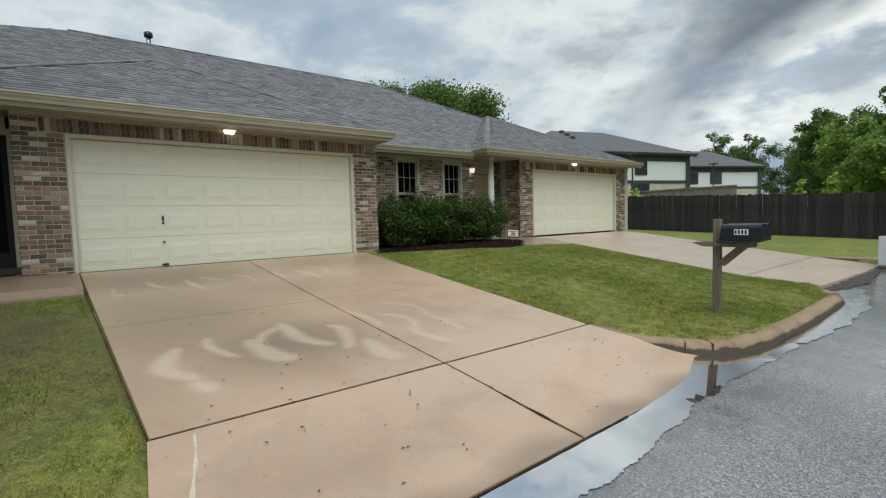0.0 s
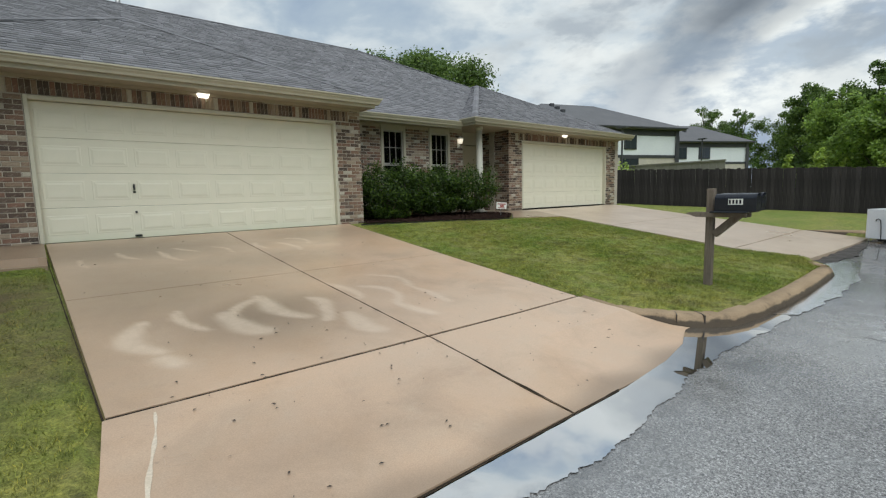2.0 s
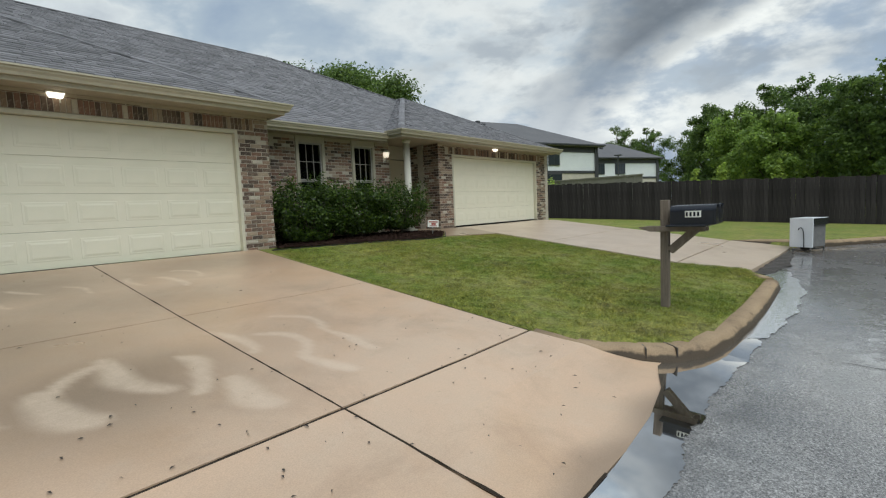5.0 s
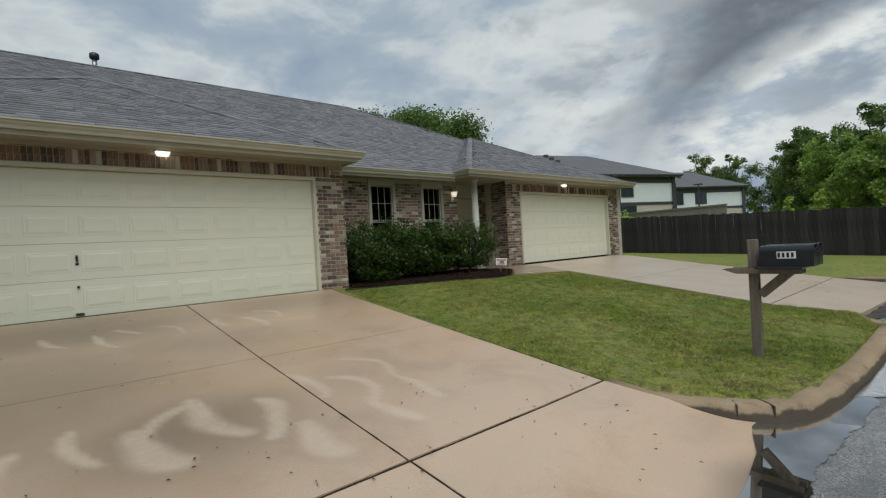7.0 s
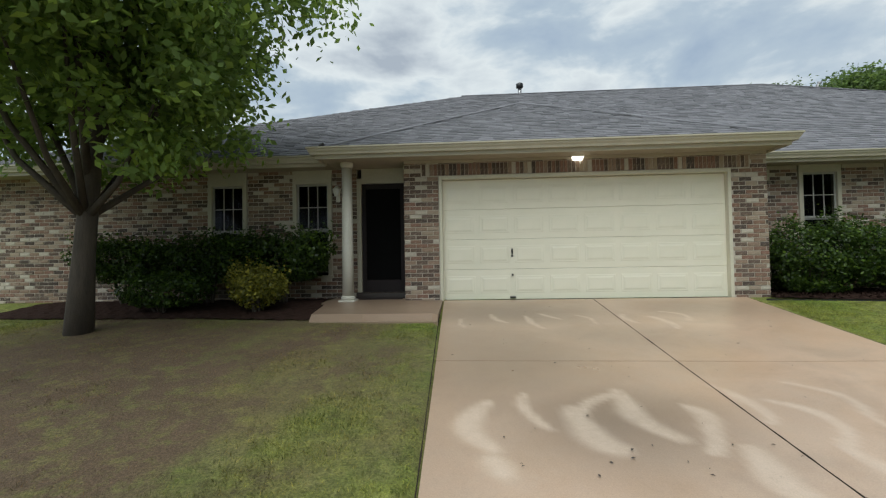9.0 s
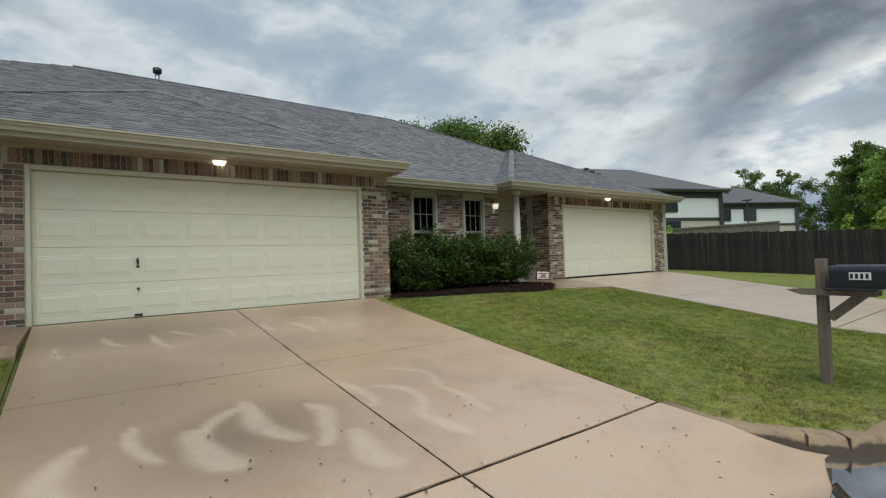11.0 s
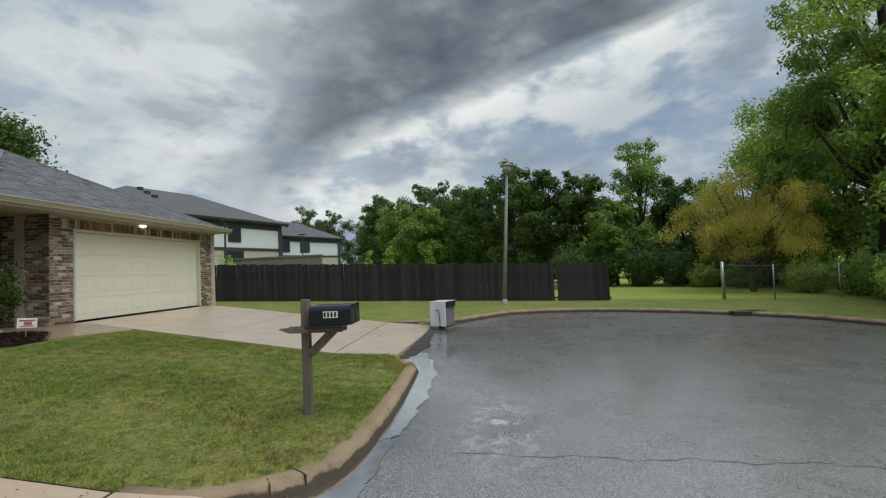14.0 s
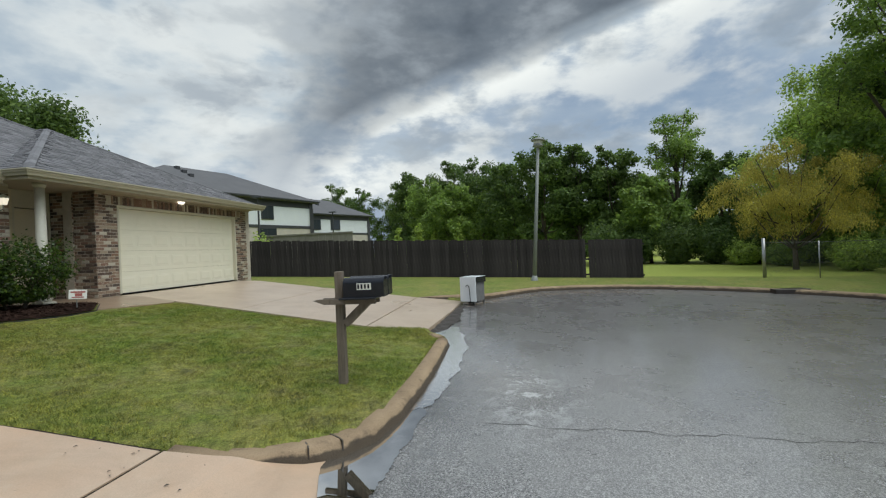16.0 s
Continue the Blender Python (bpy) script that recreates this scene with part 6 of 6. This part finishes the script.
# ---- mailbox post ----
def mailbox_post(x, y):
    z = ground_z(x, y)
    t = thing("mailbox_post", "weathered timber post with a cross arm and angled brace", "mailbox post", (x, y, z - 0.05))
    top = 0.60 - z + 0.05
    part("post", Shape().box((-0.045, -0.047, 0), (0.045, 0.047, top), c=0.006), post_wood, t)
    az = 0.217 - z + 0.05
    arm = Shape()
    arm.raw([(-0.10, 0.30, az + 0.05), (-0.10, 0.16, az), (-0.10, -0.46, az), (-0.10, -0.46, az + 0.062), (-0.10, 0.24, az + 0.062),
             (-0.058, 0.30, az + 0.05), (-0.058, 0.16, az), (-0.058, -0.46, az), (-0.058, -0.46, az + 0.062), (-0.058, 0.24, az + 0.062)],
            [(0, 4, 3, 2, 1), (5, 6, 7, 8, 9), (0, 1, 6, 5), (1, 2, 7, 6), (2, 3, 8, 7), (3, 4, 9, 8), (4, 0, 5, 9)])
    part("cross_arm", arm, post_wood, t, "board with a pointed end")
    part("cross_arm", Shape().box((0.058, -0.46, az), (0.10, 0.24, az + 0.062), c=0.004), post_wood, t)
    part("brace", Shape().box((-0.045, -0.045, 0), (0.045, 0.045, 0.42), Matrix.Translation((0, -0.06, az - 0.24)) @ Matrix.Rotation(radians(47), 4, "X"), 0.004), post_wood, t)
    part("tray", Shape().box((-0.24, -0.50, az + 0.062), (0.27, -0.07, az + 0.085), c=0.004), black_plastic, t, "dark mounting board under the boxes")
    return az + 0.085 + z - 0.05


def mailbox(x, y, z, plate):
    t = thing("mailbox", "black enamelled metal mailbox with a rounded top", "mailbox", (x, y, z), "mailboxes")
    w, h, n = 0.085, 0.225, 14
    ring = [(-w, 0.0)] + [(-w * math.cos(math.pi * i / n), h - w * 0.85 + w * 0.85 * math.sin(math.pi * i / n)) for i in range(n + 1)] + [(w, 0.0)]
    def tunnel(y0, y1, k):
        s = Shape()
        m = len(ring)
        s.raw([(a * k, y0, b * k) for a, b in ring] + [(a * k, y1, b * k) for a, b in ring], [(i, (i + 1) % m, (i + 1) % m + m, i + m) for i in range(m)] + [tuple(range(m))[::-1], tuple(range(m, 2 * m))])
        return s
    part("body", tunnel(0.0, -0.46, 1.0), black_plastic, t)
    part("door", tunnel(-0.462, -0.485, 1.03), black_plastic, t)
    part("door_pull", Shape().box((-0.012, -0.505, h - 0.03), (0.012, -0.486, h + 0.005), c=0.003), black_plastic, t)
    part("flag", Shape().box((w + 0.002, -0.40, 0.10), (w + 0.006, -0.37, 0.20)).box((w + 0.002, -0.37, 0.17), (w + 0.006, -0.30, 0.20)), dark_metal, t)
    if plate:
        p = part("number_plate", Shape().box((-w - 0.004, -0.335, 0.085), (-w - 0.0005, -0.165, 0.160)), white_mat, t, "white plate with four dark bars")
        for i in range(4):
            a = -0.178 - i * 0.040
            part("bar", Shape().box((-w - 0.007, a - 0.018, 0.097), (-w - 0.0045, a + 0.004, 0.148)), black_plastic, p)


tray = mailbox_post(7.06, -6.70)
mailbox(6.985, -6.80, tray, True)
mailbox(7.185, -6.80, tray + 0.004, False)


# ---- discarded dishwasher on the street ----
def dishwasher(x, y, turn):
    z = float(street_z(x, y))
    t = thing("dishwasher", "discarded white dishwasher with a black side standing at the kerb", "dishwasher", (x, y, z), turn=turn)
    enamel = material("white_enamel", (0.72, 0.74, 0.76), 0.3, (0.66, 0.68, 0.70), 3, 60, 0.02)
    grey = material("grey_felt", (0.17, 0.165, 0.16), 0.9, (0.11, 0.11, 0.11), 12, 60, 0.6)
    part("tub", Shape().box((-0.28, -0.20, 0.10), (0.28, 0.22, 0.74), c=0.012), grey, t, "grey felt-covered tub")
    part("side_panel", Shape().box((-0.30, -0.24, 0.10), (-0.275, 0.20, 0.75), c=0.006), enamel, t)
    part("front_panel", Shape().box((-0.30, 0.19, 0.10), (0.30, 0.245, 0.76), c=0.01), enamel, t)
    part("control_strip", Shape().box((-0.27, -0.245, 0.60), (0.29, -0.20, 0.76), c=0.008), black_plastic, t, "black control strip")
    part("lid", Shape().box((-0.30, -0.24, 0.75), (0.30, 0.24, 0.765), c=0.004), enamel, t)
    for xx in (-0.27, 0.25):
        for yy in (-0.19, 0.18):
            part("foot", Shape().box((xx, yy, 0), (xx + 0.025, yy + 0.025, 0.11), c=0.003), steel_mat, t)
    part("base_rail", Shape().box((-0.285, -0.20, 0.02), (-0.27, 0.20, 0.04)).box((-0.26, -0.19, 0.055), (0.26, -0.175, 0.075)).box((-0.16, -0.1, 0.03), (0.1, 0.1, 0.11), c=0.02), dark_metal, t)
    hose = [(-0.31, 0.05, 0.50), (-0.315, 0.045, 0.53), (-0.32, 0.0, 0.55), (-0.32, -0.045, 0.52), (-0.32, -0.06, 0.40), (-0.315, -0.07, 0.20), (-0.30, -0.06, 0.08)]
    part("drain_hose", Shape().tube(hose, 0.009, 8), black_plastic, t, "thin dark drain hose", smooth=True)


dishwasher(14.60, -7.62, -24)


# ---- fences and street lamp ----
def fence_top(y):
    return 0.87 + 0.041 * (y + 14.3)


def board_fence():
    f = thing("board_fence", "tall weathered grey-brown timber fence of close boards", "fence", (0, 0, 0))
    shared = [Shape().box((-0.009, -0.0715, 0), (0.009, 0.0715, h), c=0.003).mesh("board", fence_mat) for h in (1.80, 1.815, 1.785, 1.83)]
    rng = random.Random(8)
    y = 8.0
    while y > -14.35:
        if not (-12.02 < y < -11.90):
            b = part("board", rng.choice(shared), None, f)
            b.matrix_basis = pose(23.2 + rng.uniform(-0.006, 0.006), y, fence_top(y) - 1.81, 0, rng.uniform(-0.6, 0.6), rng.uniform(-2, 2)) @ pose(0, 0, 0, rng.uniform(-0.25, 0.25))
        y -= 0.1415
    for k in range(3):
        pts = [(23.235, 8.0, fence_top(8.0) - 1.55 + k * 0.68), (23.235, -14.35, fence_top(-14.35) - 1.55 + k * 0.68)]
        part("rail", Shape().sweep(pts, [(-0.02, -0.04), (-0.02, 0.04), (0.02, 0.04), (0.02, -0.04)]), fence_mat, f)
    yy = 7.5
    while yy > -14.5:
        part("post", Shape().box((23.26, yy - 0.045, fence_top(yy) - 1.95), (23.35, yy + 0.045, fence_top(yy) - 0.03), c=0.004), fence_mat, f)
        yy -= 2.4
    part("kickboard", Shape().box((23.17, -14.35, fence_top(-14.35) - 1.83), (23.20, -12.1, fence_top(-14.35) - 1.74)), post_wood, f, "pale board along the gate's foot")


board_fence()


def wire_fence():
    f = thing("wire_fence", "old galvanised chain-link fence running to the wood", "fence")
    posts = [(23.6, -19.3), (23.2, -21.2), (23.4, -24.0), (24.5, -26.5)]
    for i, (x, y) in enumerate(posts):
        z = ground_z(x, y)
        part("post", Shape().tube([(x, y, z - 0.1), (x, y, z + (1.68 if i == 0 else 1.55))], 0.07 if i == 0 else 0.025, 10), steel_mat, f, "pale thick end post" if i == 0 else "", smooth=True)
    for (x0, y0), (x1, y1) in zip(posts, posts[1:]):
        z0, z1 = ground_z(x0, y0), ground_z(x1, y1)
        part("top_rail", Shape().tube([(x0, y0, z0 + 1.5), (x1, y1, z1 + 1.5)], 0.011, 6), wire_mat, f)
        s = Shape()
        L = math.hypot(x1 - x0, y1 - y0)
        n = int(L / 0.09)
        w = 0.0022
        for i in range(-17, n):
            for sgn in (1, -1):
                a0, a1 = (i / n, (i + 17) / n) if sgn > 0 else ((i + 17) / n, i / n)
                p = []
                for a, h in ((a0, 0.02), (a1, 1.5)):
                    p.append((a, h))
                (a0, h0), (a1, h1) = p
                if a0 > a1:
                    a0, h0, a1, h1 = a1, h1, a0, h0
                if a0 < 0:
                    h0 += (h1 - h0) * (-a0) / (a1 - a0); a0 = 0.0
                if a1 > 1:
                    h1 -= (h1 - h0) * (a1 - 1) / (a1 - a0); a1 = 1.0
                q = lambda a, h, o: (x0 + (x1 - x0) * a, y0 + (y1 - y0) * a, z0 + (z1 - z0) * a + h + o)
                s.raw([q(a0, h0, -w), q(a1, h1, -w), q(a1, h1, w), q(a0, h0, w)], [(0, 1, 2, 3)])
        part("mesh", s, wire_mat, f, kind="stuff")


wire_fence()


def street_lamp(x, y, h):
    z = ground_z(x, y)
    t = thing("street_lamp", "slender grey street lamp post with a round head", "street lamp", (x, y, z - 0.05))
    pole_mat = material("lamp_post_paint", (0.27, 0.28, 0.26), 0.55, (0.20, 0.21, 0.20), 3, 60, 0.1)
    t.matrix_basis = pose(x, y, z - 0.05, 3.9)
    part("base", Shape().tube([(0, 0, 0), (0, 0, 0.05), (0, 0, 0.25)], [0.16, 0.15, 0.095], 16), pole_mat, t, smooth=True)
    part("pole", Shape().tube([(0, 0, 0.2), (0, 0, h * 0.5), (0, 0, h)], [0.085, 0.070, 0.055], 16), pole_mat, t, smooth=True)
    hd = part("head", Shape().tube([(0, 0, h), (0, 0, h + 0.06), (0, 0, h + 0.10), (0, 0, h + 0.16)], [0.06, 0.17, 0.20, 0.20], 20), pole_mat, t, smooth=True)
    part("lens", Shape().tube([(0, 0, h + 0.16), (0, 0, h + 0.30)], [0.17, 0.19], 20), white_mat, hd, smooth=True)
    part("hood", Shape().tube([(0, 0, h + 0.30), (0, 0, h + 0.33), (0, 0, h + 0.44)], [0.30, 0.29, 0.06], 24), pole_mat, hd, smooth=True)


street_lamp(21.3, -9.55, 5.45)
solo("storm_inlet", Shape().box((17.70, -17.75, -1.10), (18.15, -16.75, -0.895), c=0.01), soil_mat, "dark storm drain opening in the kerb", "drain", kind="structure")


# ---- lamps on the house ----
lantern_glow = lit_material("lantern_bulb_glass", (1.0, 0.90, 0.72), 0.8)
lamp_glow = lit_material("lit_lamp_glass", (1.0, 0.95, 0.82), 1.7)


def eave_light(x, y, z):
    t = thing("eave_light", "small lit floodlight under the eave", "light fixture", (x, y, z), "eave lights")
    part("housing", Shape().box((-0.105, -0.105, 0.001), (0.105, 0.0, 0.03), c=0.006), white_mat, t)
    lens = Shape().raw([(-0.10, -0.10, 0.0), (0.10, -0.10, 0.0), (0.10, -0.01, 0.0), (-0.10, -0.01, 0.0), (-0.075, -0.085, -0.065), (0.075, -0.085, -0.065), (0.075, -0.025, -0.065), (-0.075, -0.025, -0.065)],
                       [(0, 1, 5, 4), (1, 2, 6, 5), (2, 3, 7, 6), (3, 0, 4, 7), (4, 5, 6, 7), (3, 2, 1, 0)])
    part("lens", lens, lamp_glow, t, "lit ribbed glass lens")
    part("sensor", Shape().tube([(0.05, -0.012, -0.06), (0.05, -0.012, -0.12)], [0.012, 0.010], 8), white_mat, t, smooth=True)


eave_light(2.41, -0.024, 2.455)
eave_light(OFF + 2.20, Y2 - 0.024, 2.53)
wl = thing("wall_lantern", "lit wall lantern with clear glass on the brickwork", "wall lamp", (9.78, 1.44, 2.12))
part("back_plate", Shape().box((-0.05, -0.02, -0.16), (0.05, 0.0, 0.06), c=0.006), white_mat, wl)
part("arm", Shape().tube([(0, -0.02, -0.14), (0, -0.09, -0.12), (0, -0.10, -0.03)], 0.012, 8), steel_mat, wl)
part("lantern_glass", Shape().tube([(0, -0.10, -0.03), (0, -0.10, 0.10)], [0.055, 0.09], 8), lantern_glow, wl)
part("lantern_cap", Shape().tube([(0, -0.10, 0.10), (0, -0.10, 0.13), (0, -0.10, 0.18)], [0.10, 0.095, 0.02], 8), white_mat, wl)
wl = thing("wall_lantern", "unlit white wall lantern beside the dark door", "wall lamp", (-1.98, 0.585, 2.0))
part("back_plate", Shape().box((-0.04, -0.02, -0.14), (0.04, 0.0, 0.06), c=0.006), white_mat, wl)
part("lantern_cap", Shape().tube([(0, -0.09, -0.03), (0, -0.09, 0.10), (0, -0.09, 0.16)], [0.05, 0.08, 0.02], 8), white_mat, wl)

# yard sign
sg = thing("yard_sign", "small red and white sign on a wire stake", "sign", (9.62, -0.42, ground_z(9.62, -0.42)), turn=-24)
part("stake", Shape().box((-0.008, -0.004, -0.05), (0.008, 0.004, 0.34)), steel_mat, sg)
board = part("sign_board", Shape().box((-0.15, -0.010, 0.20), (0.15, -0.004, 0.38), pose(0, 0, 0, 0, 4, 0), 0.002), white_mat, sg)
red = material("sign_red", (0.40, 0.12, 0.10), 0.6)
for a, b, c, d in ((-0.12, 0.32, 0.12, 0.35), (-0.10, 0.225, 0.10, 0.245), (-0.05, 0.255, 0.07, 0.31)):
    part("bar", Shape().box((a, -0.0135, b), (c, -0.0105, d), pose(0, 0, 0, 0, 4, 0)), red, board)


# ---- two-storey houses behind the fence ----
panel_mat = material("white_cladding", (0.66, 0.68, 0.69), 0.6, (0.60, 0.62, 0.64), 0.8, 20, 0.05)
band_mat = material("charcoal_trim", (0.045, 0.046, 0.050), 0.6, None, 3, 30, 0.05)
stone_mat = material("pale_stone", (0.50, 0.45, 0.38), 0.9, (0.36, 0.33, 0.29), 1.6, 18, 0.6, 6)
slate_mat = material("far_shingle", (0.125, 0.123, 0.128), 0.9, (0.10, 0.098, 0.102), 0.6, 14, 0.3, 10)
screen_mat = material("grey_screen_wood", (0.20, 0.185, 0.165), 0.9, (0.15, 0.14, 0.125), 2, 30, 0.3, stretch=(1, 1, 0.3))
dull_glass = material("far_glass", (0.035, 0.042, 0.050), 0.12, None, 2, 20, 0.0)


def modern_house(a, b, depth, eave, peak, windows):
    """A storeyed house whose front runs from a to b."""
    L = math.hypot(b[0] - a[0], b[1] - a[1])
    t = thing("house", "two-storey white and charcoal house with a stone base", "house", (a[0], a[1], -0.9), "houses behind the fence", turn=math.degrees(math.atan2(b[1] - a[1], b[0] - a[0])))
    e, p = eave + 0.9, peak + 0.9
    part("stone_base", Shape().box((0, 0, 0), (L, depth, 4.7)), stone_mat, t, "pale coursed stone wall")
    part("belt_course", Shape().box((-0.05, -0.06, 4.7), (L + 0.05, depth, 5.0)), band_mat, t)
    part("upper_wall", Shape().box((0, 0, 5.0), (L, depth, e - 0.95)), panel_mat, t, "white panel cladding")
    part("frieze", Shape().box((-0.05, -0.06, e - 0.95), (L + 0.05, depth, e - 0.1)), band_mat, t)
    part("corner_post", Shape().box((L - 0.35, -0.10, 0), (L + 0.08, 0.3, e - 0.95)), band_mat, t)
    o = 0.55
    r = Shape()
    k = depth / 2 + o
    r.raw([(-o, -o, e - 0.12), (L + o, -o, e - 0.12), (L + o, depth + o, e - 0.12), (-o, depth + o, e - 0.12), (k - o, depth / 2, p), (L + o - k, depth / 2, p),
           (-o, -o, e - 0.32), (L + o, -o, e - 0.32), (L + o, depth + o, e - 0.32), (-o, depth + o, e - 0.32)],
          [(0, 1, 5, 4), (1, 2, 5), (2, 3, 4, 5), (3, 0, 4), (0, 6, 7, 1), (1, 7, 8, 2), (2, 8, 9, 3), (3, 9, 6, 0), (9, 8, 7, 6)])
    roof = part("roof", r, slate_mat, t, "grey hipped shingle roof")
    part("gutter", Shape().sweep([(-o, -o, e - 0.14), (L + o, -o, e - 0.14), (L + o, depth, e - 0.14)], [(0, -0.12), (0, 0.02), (0.12, 0.02), (0.12, -0.10)]), band_mat, t)
    part("downpipe", Shape().tube([(L - 0.5, -0.15, e - 0.3), (L - 0.5, -0.15, 0)], 0.06, 8), band_mat, t)
    for i in range(3):
        f = 0.55 + 0.16 * i
        part("vent", Shape().box((L * 0.36 - 0.2, depth * 0.5 * f - 0.2, e + (p - e) * f - 0.1), (L * 0.36 + 0.2, depth * 0.5 * f + 0.2, e + (p - e) * f + 0.28)), band_mat, roof)
    for x, z, w, h in windows:
        win = part("window", Shape().box((x - 0.1, -0.09, z - 0.1), (x + w + 0.1, 0.03, z + h + 0.1)), band_mat, t)
        part("pane", Shape().box((x, -0.11, z), (x + w / 2 - 0.03, -0.085, z + h)), dull_glass, win)
        part("pane", Shape().box((x + w / 2 + 0.03, -0.11, z), (x + w, -0.085, z + h)), dull_glass, win)


modern_house((34.7, 20.2), (53.2, 14.0), 12.5, 7.05, 10.1, [(12.2, 5.65, 1.4, 1.3), (11.7, 3.75, 2.2, 0.85)])
modern_house((66.0, 21.0), (78.3, 15.1), 9.5, 7.05, 9.7, [(1.6, 5.5, 1.4, 1.4), (5.2, 5.5, 1.7, 1.4)])
sc = thing("timber_screen", "long grey board screen behind the fence", "fence")
for i in range(13):
    y0 = 10.6 - i * 0.55
    part("board", Shape().box((36.6, y0 - 0.53, -0.9), (36.66, y0, 2.4), c=0.01), screen_mat, sc)
part("coping", Shape().box((36.52, 10.6 - 13 * 0.55, 2.4), (36.74, 10.6, 2.5)), screen_mat, sc)
for x, y, h in ((40.0, 13.1, 6.0), (62.0, 15.0, 6.4)):
    t = thing("area_lamp", "dark car park lamp on a plain pole", "street lamp", (x, y, -0.9), "car park lamps")
    part("pole", Shape().tube([(0, 0, 0), (0, 0, h + 0.9)], 0.08, 10), band_mat, t)
    part("head", Shape().box((-0.25, -0.45, h + 0.86), (0.25, 0.45, h + 1.0), c=0.02), band_mat, t)
